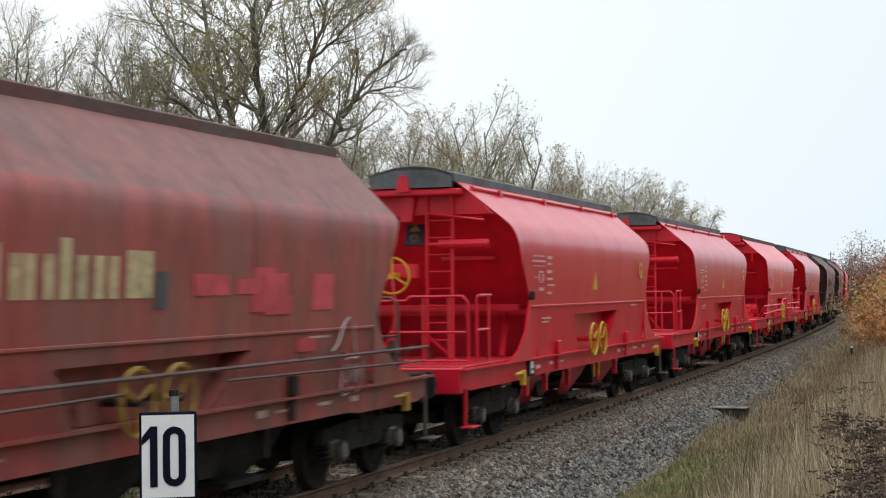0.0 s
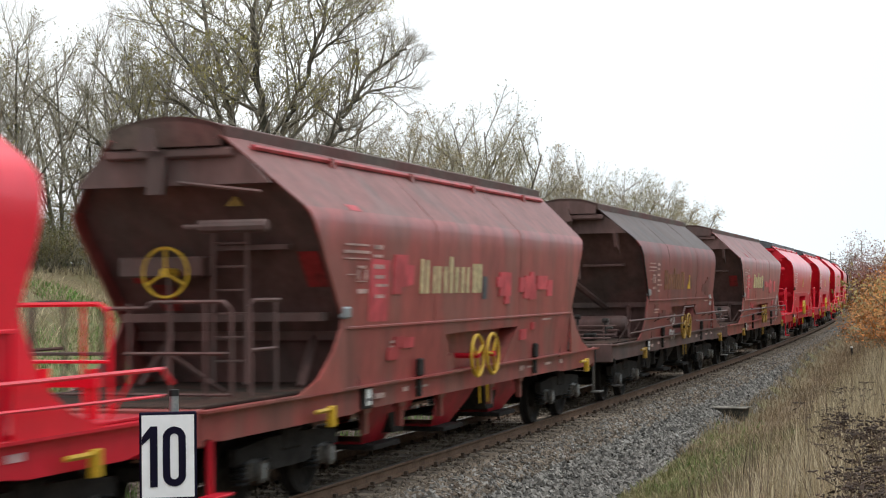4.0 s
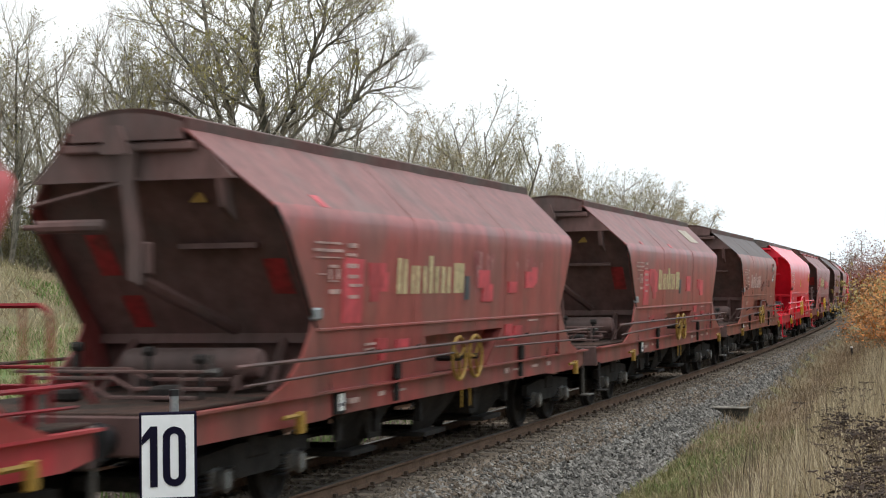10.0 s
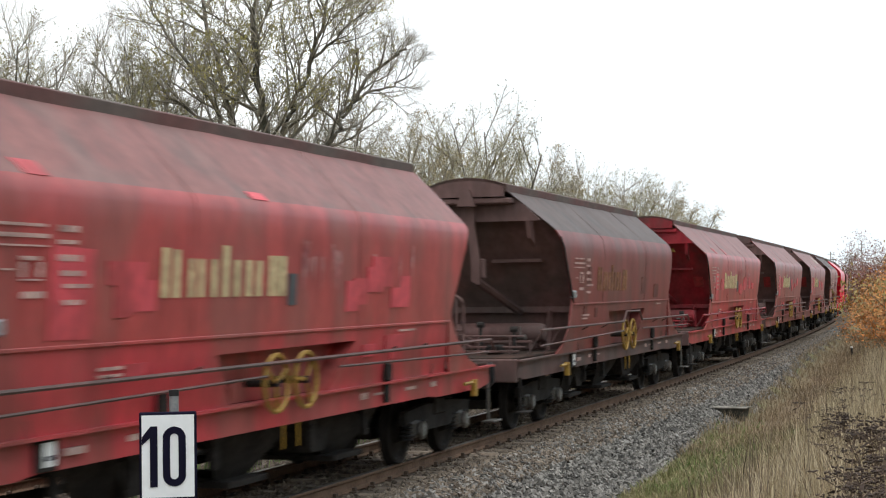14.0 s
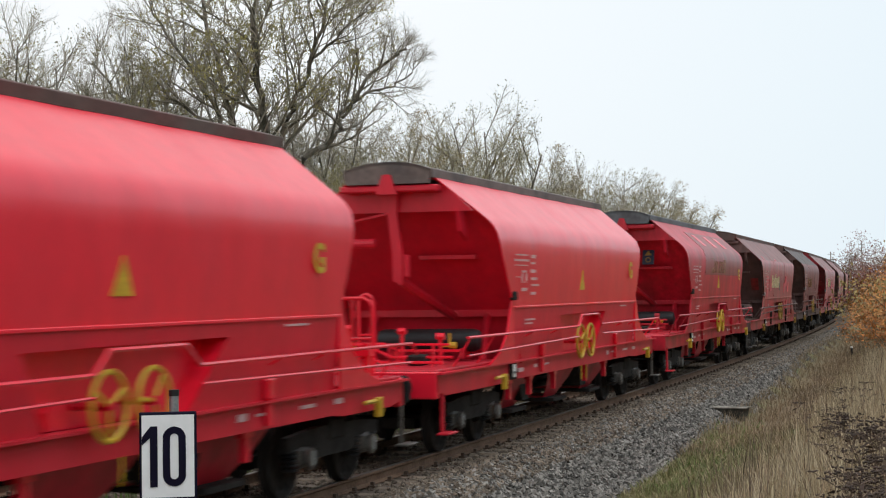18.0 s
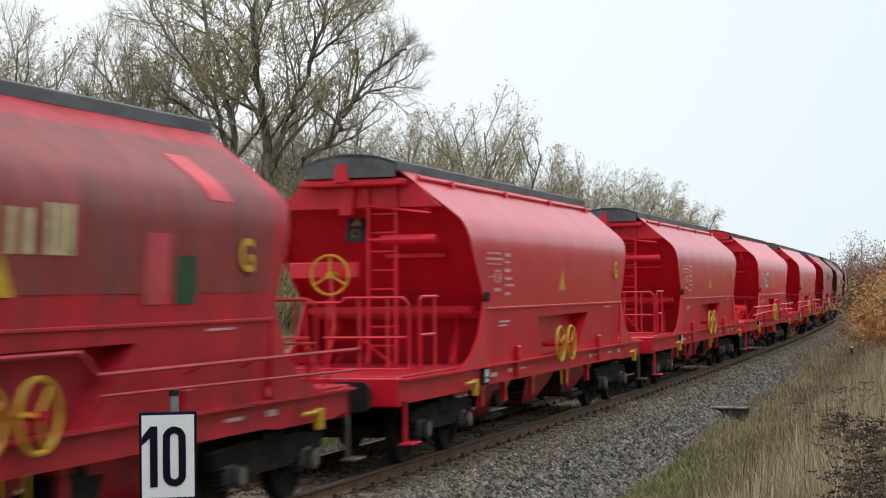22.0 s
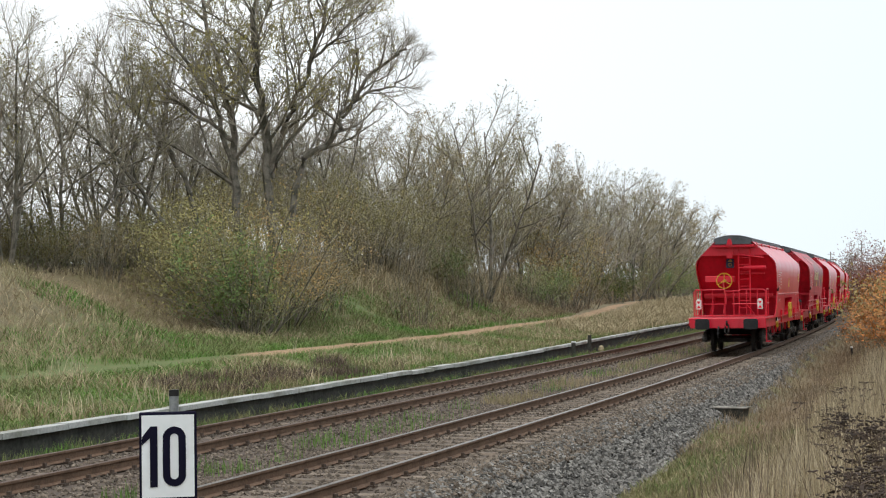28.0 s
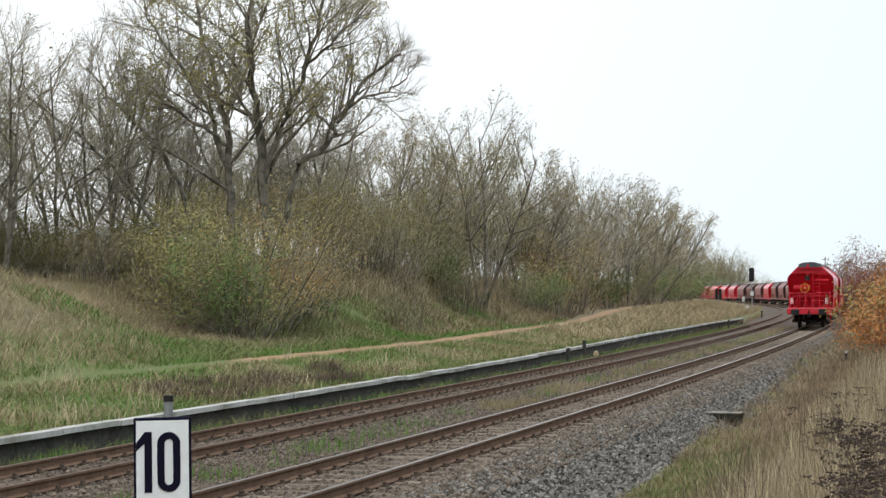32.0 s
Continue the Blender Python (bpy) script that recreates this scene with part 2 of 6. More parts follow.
LEAF_ORANGE = material("orange_autumn_leaf", (0.42, 0.155, 0.035), 0.65, 0, 0.25, 9, 0.6, 0, second=(0.24, 0.18, 0.055), mix=(0.44, 0.56), island=0.35)
LEAF_PURPLE = material("purple_brown_leaf", (0.20, 0.085, 0.075), 0.7, 0, 0.25, 9, 0.6, 0, second=(0.16, 0.10, 0.07), island=0.3)
BROWN_GRASS = material("brown_dead_grass", (0.31, 0.235, 0.15), 0.9, 0, 0.2, 9, 0.35, 0, second=(0.18, 0.135, 0.085), island=0.35)
DRY_GRASS = material("dry_grass_blade", (0.40, 0.325, 0.20), 0.85, 0, 0.2, 9, 0.35, 0, second=(0.30, 0.25, 0.14), island=0.25)
STRAW_PALE = material("pale_bleached_straw", (0.50, 0.42, 0.285), 0.85, 0, 0.15, 9, 0.35, 0, second=(0.40, 0.33, 0.21), island=0.3)
GREEN_GRASS = material("green_grass_blade", (0.125, 0.235, 0.045), 0.8, 0, 0.2, 9, 0.35, 0, second=(0.19, 0.215, 0.08), island=0.35)
OLIVE_GRASS = material("olive_grass_blade", (0.22, 0.215, 0.09), 0.85, 0, 0.2, 9, 0.5, 0, second=(0.14, 0.17, 0.06), island=0.35)
FASTENING = material("dark_rail_fastening", (0.11, 0.078, 0.058), 0.8, 0.2, 0.3, 30, 4, 0.2)
WEED_HEAD = material("dark_seed_head", (0.065, 0.046, 0.036), 0.9, 0, 0.3, 20, 2, 0, island=0.35)
WEED = material("dead_brown_weed", (0.15, 0.11, 0.08), 0.9, 0, 0.3, 20, 2, 0, island=0.35)


def ground_material():
    """Grass, straw, path and gravel laid out by the ground's own colour layers, broken up by noise."""
    m = material("grassland", (0.12, 0.145, 0.05), 0.95, 0, 0.28, 5, 0.22, 0.6, second=(0.21, 0.17, 0.09), mix=(0.40, 0.60))
    t = m.node_tree
    n, l = t.nodes, t.links
    p = n["Principled BSDF"]
    out = p.inputs["Base Color"].links[0].from_socket
    tc = n.new("ShaderNodeTexCoord")
    # Straw and gravel are dark: shade between blades and stones is painted in.
    for layer, a, b, sc in (("straw", (0.20, 0.16, 0.09), (0.13, 0.11, 0.06), 2.5), ("gravel", (0.07, 0.063, 0.055), (0.025, 0.022, 0.019), 16),
                            ("brown_gravel", (0.12, 0.088, 0.066), (0.055, 0.042, 0.034), 16),
                            ("lush", (0.095, 0.14, 0.038), (0.13, 0.14, 0.05), 3), ("litter", (0.19, 0.12, 0.07), (0.12, 0.09, 0.05), 6), ("path", (0.40, 0.25, 0.145), (0.29, 0.19, 0.11), 3)):
        at, nz, mx, r, mm = n.new("ShaderNodeAttribute"), n.new("ShaderNodeTexNoise"), n.new("ShaderNodeMix"), n.new("ShaderNodeMapRange"), n.new("ShaderNodeMix")
        at.attribute_name = layer
        nz.inputs["Scale"].default_value, nz.inputs["Detail"].default_value = sc, 5
        l.new(tc.outputs["Object"], nz.inputs[0])
        mx.data_type = mm.data_type = "RGBA"
        mx.inputs[6].default_value, mx.inputs[7].default_value = (*a, 1), (*b, 1)
        r.inputs[1].default_value, r.inputs[2].default_value = 0.38, 0.62
        l.new(nz.outputs[0], r.inputs[0]), l.new(r.outputs[0], mx.inputs[0])
        add, cl = n.new("ShaderNodeMath"), n.new("ShaderNodeMapRange")
        l.new(at.outputs["Fac"], add.inputs[0]), l.new(nz.outputs[0], add.inputs[1])
        cl.inputs[1].default_value, cl.inputs[2].default_value = 0.85, 1.15
        l.new(add.outputs[0], cl.inputs[0]), l.new(cl.outputs[0], mm.inputs[0])
        l.new(out, mm.inputs[6]), l.new(mx.outputs[2], mm.inputs[7])
        out = mm.outputs[2]
    l.new(out, p.inputs["Base Color"])
    return m


GROUND = ground_material()


# ---------- mesh building ----------
class Shape:
    """Vertices and faces gathered into one mesh."""

    def __init__(self):
        self.v, self.f = [], []

    def add(self, verts, faces):
        o = len(self.v)
        self.v += [tuple(p) for p in verts]
        self.f += [tuple(i + o for i in f) for f in faces]
        return self

    def box(self, x0, x1, y0, y1, z0, z1, c=0.0):
        if c <= 0:
            return self.add([(x, y, z) for x in (x0, x1) for y in (y0, y1) for z in (z0, z1)],
                            [(0, 1, 3, 2), (4, 6, 7, 5), (0, 4, 5, 1), (2, 3, 7, 6), (0, 2, 6, 4), (1, 5, 7, 3)])
        c = min(c, 0.45 * min(abs(x1 - x0), abs(y1 - y0), abs(z1 - z0)))
        vs, ix = [], {}
        for a, (x, dx) in enumerate(((x0, c), (x1, -c))):
            for b, (y, dy) in enumerate(((y0, c), (y1, -c))):
                for d, (z, dz) in enumerate(((z0, c), (z1, -c))):
                    ix[a, b, d] = len(vs)
                    vs += [(x, y + dy, z + dz), (x + dx, y, z + dz), (x + dx, y + dy, z)]
        q = lambda a, b, d, k: ix[a, b, d] + k
        fs = []
        for a in (0, 1):
            fs.append([q(a, b, d, 0) for b, d in ((0, 0), (0, 1), (1, 1), (1, 0))][::1 if a == 0 else -1])
            fs.append([q(b, a, d, 1) for b, d in ((0, 0), (1, 0), (1, 1), (0, 1))][::1 if a == 0 else -1])
            fs.append([q(b, d, a, 2) for b, d in ((0, 0), (0, 1), (1, 1), (1, 0))][::1 if a == 0 else -1])
            for b in (0, 1):
                fs.append((q(0, a, b, 1), q(1, a, b, 1), q(1, a, b, 2), q(0, a, b, 2)))
                fs.append((q(a, 0, b, 0), q(a, 1, b, 0), q(a, 1, b, 2), q(a, 0, b, 2)))
                fs.append((q(a, b, 0, 0), q(a, b, 1, 0), q(a, b, 1, 1), q(a, b, 0, 1)))
                for d in (0, 1):
                    fs.append((q(a, b, d, 0), q(a, b, d, 1), q(a, b, d, 2)))
        return self.add(vs, fs)

    def tube(self, pts, r, n=6, r2=None, cap=True):
        pts = [Vector(p) for p in pts]
        vs, fs = [], []
        for i, p in enumerate(pts):
            d = (pts[min(i + 1, len(pts) - 1)] - pts[max(i - 1, 0)]).normalized()
            u = d.cross(Vector((0, 0, 1)) if abs(d.z) < 0.9 else Vector((1, 0, 0))).normalized()
            w = d.cross(u)
            rad = r if r2 is None else r + (r2 - r) * i / (len(pts) - 1)
            vs += [p + (u * math.cos(2 * math.pi * k / n) + w * math.sin(2 * math.pi * k / n)) * rad for k in range(n)]
        for i in range(len(pts) - 1):
            fs += [(i * n + k, i * n + (k + 1) % n, (i + 1) * n + (k + 1) % n, (i + 1) * n + k) for k in range(n)]
        if cap:
            fs += [tuple(range(n))[::-1], tuple(range((len(pts) - 1) * n, len(pts) * n))]
        return self.add(vs, fs)

    def plate(self, pts, axis, a, b):
        """A flat outline pushed from a to b along an axis (0 x, 1 y, 2 z)."""
        put = lambda p, t: tuple((t, *p) if axis == 0 else (p[0], t, p[1]) if axis == 1 else (*p, t))
        n = len(pts)
        return self.add([put(p, a) for p in pts] + [put(p, b) for p in pts],
                        [tuple(range(n))[::-1], tuple(range(n, 2 * n))] + [(i, (i + 1) % n, n + (i + 1) % n, n + i) for i in range(n)])

    def ring(self, c, r, t, axis=1, n=20, m=6):
        vs, fs = [], []
        for i in range(n):
            a = 2 * math.pi * i / n
            for k in range(m):
                b = 2 * math.pi * k / m
                u, w, h = (r + t * math.cos(b)) * math.cos(a), (r + t * math.cos(b)) * math.sin(a), t * math.sin(b)
                vs.append((c[0] + (h if axis == 0 else u), c[1] + (u if axis == 0 else h if axis == 1 else w), c[2] + (w if axis < 2 else h)))
                fs.append((i * m + k, ((i + 1) % n) * m + k, ((i + 1) % n) * m + (k + 1) % m, i * m + (k + 1) % m))
        return self.add(vs, fs)

    def lathe(self, prof, c, axis=0, n=16):
        """Rings (position along the axis, radius) about an axis through c."""
        vs, fs = [], []
        for t, r in prof:
            for k in range(n):
                a = 2 * math.pi * k / n
                u, w = r * math.cos(a), r * math.sin(a)
                vs.append((c[0] + t, c[1] + u, c[2] + w) if axis == 0 else (c[0] + u, c[1] + t, c[2] + w) if axis == 1 else (c[0] + u, c[1] + w, c[2] + t))
        for i in range(len(prof) - 1):
            fs += [(i * n + k, i * n + (k + 1) % n, (i + 1) * n + (k + 1) % n, (i + 1) * n + k) for k in range(n)]
        fs += [tuple(range(n))[::-1], tuple(range((len(prof) - 1) * n, len(prof) * n))]
        return self.add(vs, fs)

    def sheet(self, grid, thick):
        """A curved sheet from rows of points, with thickness given by a vector."""
        r, c = len(grid), len(grid[0])
        t = Vector(thick)
        vs = [Vector(p) for row in grid for p in row]
        vs += [p + t for p in vs]
        o = r * c
        fs = []
        for i in range(r - 1):
            for j in range(c - 1):
                q = (i * c + j, i * c + j + 1, (i + 1) * c + j + 1, (i + 1) * c + j)
                fs += [q, tuple(k + o for k in q[::-1])]
        edge = [j for j in range(c)] + [i * c + c - 1 for i in range(1, r)] + [(r - 1) * c + j for j in range(c - 2, -1, -1)] + [i * c for i in range(r - 2, 0, -1)]
        for a, b in zip(edge, edge[1:] + edge[:1]):
            fs.append((a, a + o, b + o, b))
        return self.add(vs, fs)

    def mesh(self, name, mat, sharp=32):
        me = bpy.data.meshes.new(name)
        me.from_pydata(self.v, [], self.f)
        me.materials.append(mat)
        if sharp:
            me.shade_smooth()
            me.set_sharp_from_angle(angle=radians(sharp))
        return me


def part(name, shape, mat, parent, label="", m=None, sharp=32, fix=True):
    me = shape if isinstance(shape, bpy.types.Mesh) else shape.mesh(name, mat, sharp)
    if fix and not isinstance(shape, bpy.types.Mesh):
        b = bmesh.new()
        b.from_mesh(me)
        bmesh.ops.recalc_face_normals(b, faces=b.faces)
        b.to_mesh(me)
        b.free()
    ob = new(name, me)
    ob.parent = parent
    if m is not None:
        ob.matrix_local = m
    if label:
        ob["label"] = label
    return ob


def thing(name, m, label, category, group="", kind=""):
    ob = new(name)
    ob.empty_display_size = 0.3
    ob.matrix_world = m
    return tagged(ob, label, category, group, kind)


def smooth(a, b, x):
    t = np.clip((x - a) / (b - a), 0, 1)
    return t * t * (3 - 2 * t)


# ---------- the ground: one sheet to the horizon ----------
TRACK_B = 4.24


def platform_edge(s):
    return 6.15 + 1.15 * smooth(10, 62, s)


def ballast_edge(s):
    return -3.3 + 0.45 * smooth(-8, 4, s) + 0.7 * smooth(6, 40, s)


def path_centre(s):
    return 11.3 + 0.5 * smooth(-10, 20, -s) + 2.0 * smooth(25, 55, s) + 3.6 * smooth(50, 110, s)


def height(s, lat):
    """Ground level at arc length s and offset lat."""
    s, lat = np.asarray(s, float), np.asarray(lat, float)
    e = platform_edge(s)
    pc = path_centre(s)
    bed = -0.195 - 0.05 * smooth(0.9, 0.2, np.abs(lat - 2.12))
    right = -0.195 - 0.62 * smooth(-1.55, -3.2, lat) + 0.95 * smooth(-3.6, -8.5, lat) + 0.5 * smooth(-8, -20, lat)
    bump = 0.10 * np.sin(s * 0.31 + lat * 0.7) * np.sin(s * 0.13 - lat * 0.45)
    left = 0.215 + 0.385 * smooth(e + 0.6, pc - 0.9, lat) + 0.6 * smooth(60, 120, s) * smooth(e + 1.0, pc - 2.0, lat)
    bank = 2.2 + 0.7 * smooth(12, 2, s) + 0.4 * np.sin(s * 0.09)
    bank = bank + 1.1 * smooth(25, 36, s) * smooth(74, 56, s) * smooth(pc + 2.5, pc + 7.5, lat)
    hollow = 1 - 0.75 * smooth(8, 13, s) * smooth(27, 20, s) * smooth(24, 17, lat)
    left = left + bank * hollow * smooth(pc + 1.0, pc + 8.0, lat) + bump * smooth(pc + 0.5, pc + 4, lat)
    trench = -0.42
    z = np.where(lat < -1.7, right + bump * 0.6 * smooth(-3, -6, lat), bed)
    z = np.where((lat > 5.6), -0.28 + (trench + 0.28) * smooth(5.6, 6.0, lat), z)
    z = np.where(lat > e + 0.3, left, z)
    fade = smooth(60, 140, np.abs(lat))
    return z * (1 - fade) + 1.2 * fade * (lat > 0) + 0.6 * fade * (lat <= 0)


def build_ground():
    lat = np.unique(np.concatenate([np.linspace(-1800, -140, 9), np.linspace(-120, -30, 8), np.arange(-28, -9, 1.5), np.arange(-9, 9.01, 0.3), np.arange(9, 30, 0.6),
                                    np.arange(30, 62, 4), np.linspace(70, 200, 8), np.linspace(300, 1800, 7)]))
    ss = np.unique(np.concatenate([np.linspace(-900, -60, 8), np.arange(-50, -22, 2.0), np.arange(-22, 60, 0.6), np.arange(60, 150, 1.5), np.arange(150, 520, 6), np.linspace(540, 3800, 14)]))
    e = platform_edge(ss)
    L = np.tile(lat, (len(ss), 1))
    S = np.tile(ss[:, None], (1, len(lat)))
    Z = height(S, L)
    X, Y, _ = line(S.ravel(), L.ravel())
    rng = np.random.default_rng(3)
    Z = Z + rng.normal(0, 0.018, Z.shape) * ((L > 7.5) | (L < -3))
    n = len(lat)
    verts = np.stack([X, Y, Z.ravel()], 1).tolist()
    faces = [(i * n + j, (i + 1) * n + j, (i + 1) * n + j + 1, i * n + j + 1) for i in range(len(ss) - 1) for j in range(n - 1)]
    me = bpy.data.meshes.new("ground")
    me.from_pydata(verts, [], [f[::-1] for f in faces])
    me.materials.append(GROUND)
    me.shade_smooth()
    E, P = platform_edge(S), path_centre(S)
    wob = 0.35 * np.sin(S * 0.9 + L) + 0.25 * np.sin(S * 0.37)
    mask = {
        "gravel": smooth(-0.25, 0.25, L - ballast_edge(S) + wob * 0.3) * smooth(-1.35, -1.7, L),
        "brown_gravel": smooth(-1.7, -1.35, L) * smooth(E + 0.35, E + 0.1, L),
        "path": smooth(1.3, 0.6, np.abs(L - P + wob * 0.3) / (1 - 0.4 * smooth(40, 100, S))) * smooth(5, 13, S),
        "lush": np.maximum(smooth(4.5, 2.5, np.abs(L - P - 2.0) + wob) * smooth(10, 16, S) * smooth(62, 45, S) * 0.8, np.maximum(smooth(0.0, -0.3, L - ballast_edge(S)) * smooth(-4.6, -4.0, L) * smooth(2, -2, S) * 0.35, np.maximum(smooth(2.6, 1.2, np.abs(L - P - 0.2) + wob) * 0.75, smooth(E + 1.5, E + 3, L) * smooth(P, P - 1, L) * 0.66) * smooth(55, 25, S))),
        "straw": np.maximum(np.maximum(smooth(0.1, -0.5, L - ballast_edge(S)) * 0.8, smooth(P + 2.0, P + 4.5, L) * (0.45 + 0.25 * smooth(9, 3, S))), smooth(40, 70, S) * smooth(E, E + 1, L) * 0.7),
        "litter": np.maximum(smooth(P + 3.5, P + 6, L) * smooth(8, 14, S) * 0.5, np.maximum(smooth(0.0, -0.8, L - ballast_edge(S)) * smooth(-4, 1, S) * 0.6, smooth(1.4, 0.6, np.abs(L - E - 1.5)) * smooth(3.5, 2, np.abs(S - 1.5)) * 0.9)),
    }
    for k, v in mask.items():
        a = me.attributes.new(k, "FLOAT", "POINT")
        a.data.foreach_set("value", np.clip(v, 0, 1).ravel().astype(np.float32))
    return tagged(new("ground", me), "grassy banks and gravel bed under a railway", "ground", kind="structure")


build_ground()

# ---------- tracks ----------
RAIL = [(-0.07, -0.172), (0.07, -0.172), (0.07, -0.160), (0.012, -0.135), (0.009, -0.05), (0.036, -0.035), (0.036, -0.006), (0.028, 0.0),
        (-0.028, 0.0), (-0.036, -0.006), (-0.036, -0.035), (-0.009, -0.05), (-0.012, -0.135), (-0.07, -0.160)]


def build_rail(name, lat, parent, head):
    ss = np.concatenate([np.arange(-48, 150, 1.5), np.arange(150, 640, 5.0)])
    n = len(RAIL)
    verts = []
    for s in ss:
        for o, z in RAIL:
            x, y, _ = line(s, lat + o)
            verts.append((float(x), float(y), z))
    faces, mats = [], []
    for i in range(len(ss) - 1):
        for k in range(n):
            faces.append((i * n + k, i * n + (k + 1) % n, (i + 1) * n + (k + 1) % n, (i + 1) * n + k))
            mats.append(1 if k in (6, 7, 8) else 0)
    me = bpy.data.meshes.new(name)
    me.from_pydata(verts, [], faces)
    me.materials.append(RAIL_RUST)
    me.materials.append(head)
    me.polygons.foreach_set("material_index", mats)
    b = bmesh.new()
    b.from_mesh(me)
    bmesh.ops.recalc_face_normals(b, faces=b.faces)
    b.to_mesh(me)
    b.free()
    ob = new(name, me)
    ob.parent = parent
    return ob


def build_track(centre, head, label, rust):
    tr = thing("railway_track", Matrix(), label, "railway track", kind="structure")
    for side in (0.753, -0.753):
        build_rail("rail", centre + side, tr, head)
    rng = np.random.default_rng(int(centre * 10) + 5)
    sl = Shape().box(-0.115, 0.115, -1.25, 1.25, -0.34, -0.176, 0.03).mesh("sleeper", SLEEPER, 0)
    first = -15.4836 - 0.6585 * 10
    for k in range(300):
        s = first + 0.6585 * k
        x, y, th = line(s, centre + rng.normal(0, 0.015))
        ob = new("sleeper", sl)
        ob.parent = tr
        ob.matrix_world = pose(float(x), float(y), float(rng.normal(-0.004 if not rust else -0.025, 0.006)), 0, 0, math.degrees(th) + rng.normal(0, 0.4))
    fast = Shape()
    for k in range(170):
        s = first + 0.6585 * k
        for side in (-0.753, 0.753):
            for o in (-0.12, 0.12):
                x, y, th = line(s, centre + side + o)
                c, d = math.cos(th), math.sin(th)
                for w, z0, z1 in ((0.06, -0.185, -0.155), (0.03, -0.155, -0.11)):
                    p = [(float(x) + c * a * w - d * b * w * 0.8, float(y) + d * a * w + c * b * w * 0.8) for a, b in ((-1, -1), (1, -1), (1, 1), (-1, 1))]
                    fast.plate(p, 2, z0, z1)
    ob = part("rail_fastening", fast, FASTENING, tr, sharp=0)
    tagged(ob, kind="stuff")
    return tr


def build_stones(name, label, count, s0, s1, l0, l1, size, mat, seed, skip_sleepers=None, sink=0.3):
    rng = np.random.default_rng(seed)
    u = rng.random(count)
    s = s0 + (s1 - s0) * u ** 1.7
    la = rng.uniform(l0, l1, count)
    if skip_sleepers is not None:
        first = -15.4836 - 6.585
        ph = np.abs(((s - first) / 0.6585 + 0.5) % 1 - 0.5) * 0.6585
        keep = (ph > 0.10) | (np.abs(la - skip_sleepers) > 1.2) | (rng.random(count) < 0.12)
        keep &= np.abs(np.abs(la - skip_sleepers) - 0.753) > 0.1
        s, la = s[keep], la[keep]
    if l1 < -1.4:
        keep = la > ballast_edge(s) - 0.1 + 0.25 * np.sin(s * 1.3)
        s, la = s[keep], la[keep]
    x, y, _ = line(s, la)
    z = height(s, la)
    base = np.array([(1, 0, 0), (-1, 0, 0), (0, 1, 0), (0, -1, 0), (0, 0, 1), (0, 0, -1)], float)
    tri = np.array([(0, 2, 4), (2, 1, 4), (1, 3, 4), (3, 0, 4), (2, 0, 5), (1, 2, 5), (3, 1, 5), (0, 3, 5)])
    n = len(s)
    r = rng.uniform(0.55, 1.25, n) * size
    V = base[None] * (r[:, None, None] * rng.uniform(0.55, 1.2, (n, 6, 1)))
    q = rng.normal(size=(n, 4))
    q /= np.linalg.norm(q, axis=1)[:, None]
    w, a, b, c = q.T
    R = np.stack([np.stack([1 - 2 * (b * b + c * c), 2 * (a * b - c * w), 2 * (a * c + b * w)], -1),
                  np.stack([2 * (a * b + c * w), 1 - 2 * (a * a + c * c), 2 * (b * c - a * w)], -1),
                  np.stack([2 * (a * c - b * w), 2 * (b * c + a * w), 1 - 2 * (a * a + b * b)], -1)], 1)
    V = np.einsum("nij,nkj->nki", R, V) + np.stack([x, y, z + r * sink], -1)[:, None]
    F = tri[None] + (np.arange(n) * 6)[:, None, None]
    me = bpy.data.meshes.new(name)
    me.from_pydata(V.reshape(-1, 3).tolist(), [], F.reshape(-1, 3).tolist())
    me.materials.append(mat)
    return tagged(new(name, me), label, "ballast", kind="stuff")


build_track(0.0, RAIL_HEAD, "rusty rails on weathered sleepers in brown ballast", False)
build_track(TRACK_B, RAIL_HEAD_OLD, "dull rusty rails of the parallel track in ballast", True)
build_stones("ballast", "loose grey ballast stones on the track shoulder", 34000, -22, 70, -3.3, -1.5, 0.056, STONE, 11, sink=0.15)
build_stones("ballast", "brown ballast stones beside the rail", 15000, -22, 60, -2.15, -1.35, 0.05, STONE_RUST, 14, sink=0.35)
build_stones("ballast", "rust-stained ballast stones between the rails", 26000, -22, 55, -1.6, 2.1, 0.042, STONE_RUST, 12, 0.0, 0.1)
build_stones("ballast", "brown ballast stones of the parallel track", 24000, -22, 55, 2.1, 5.7, 0.042, STONE_RUST, 13, TRACK_B, 0.15)


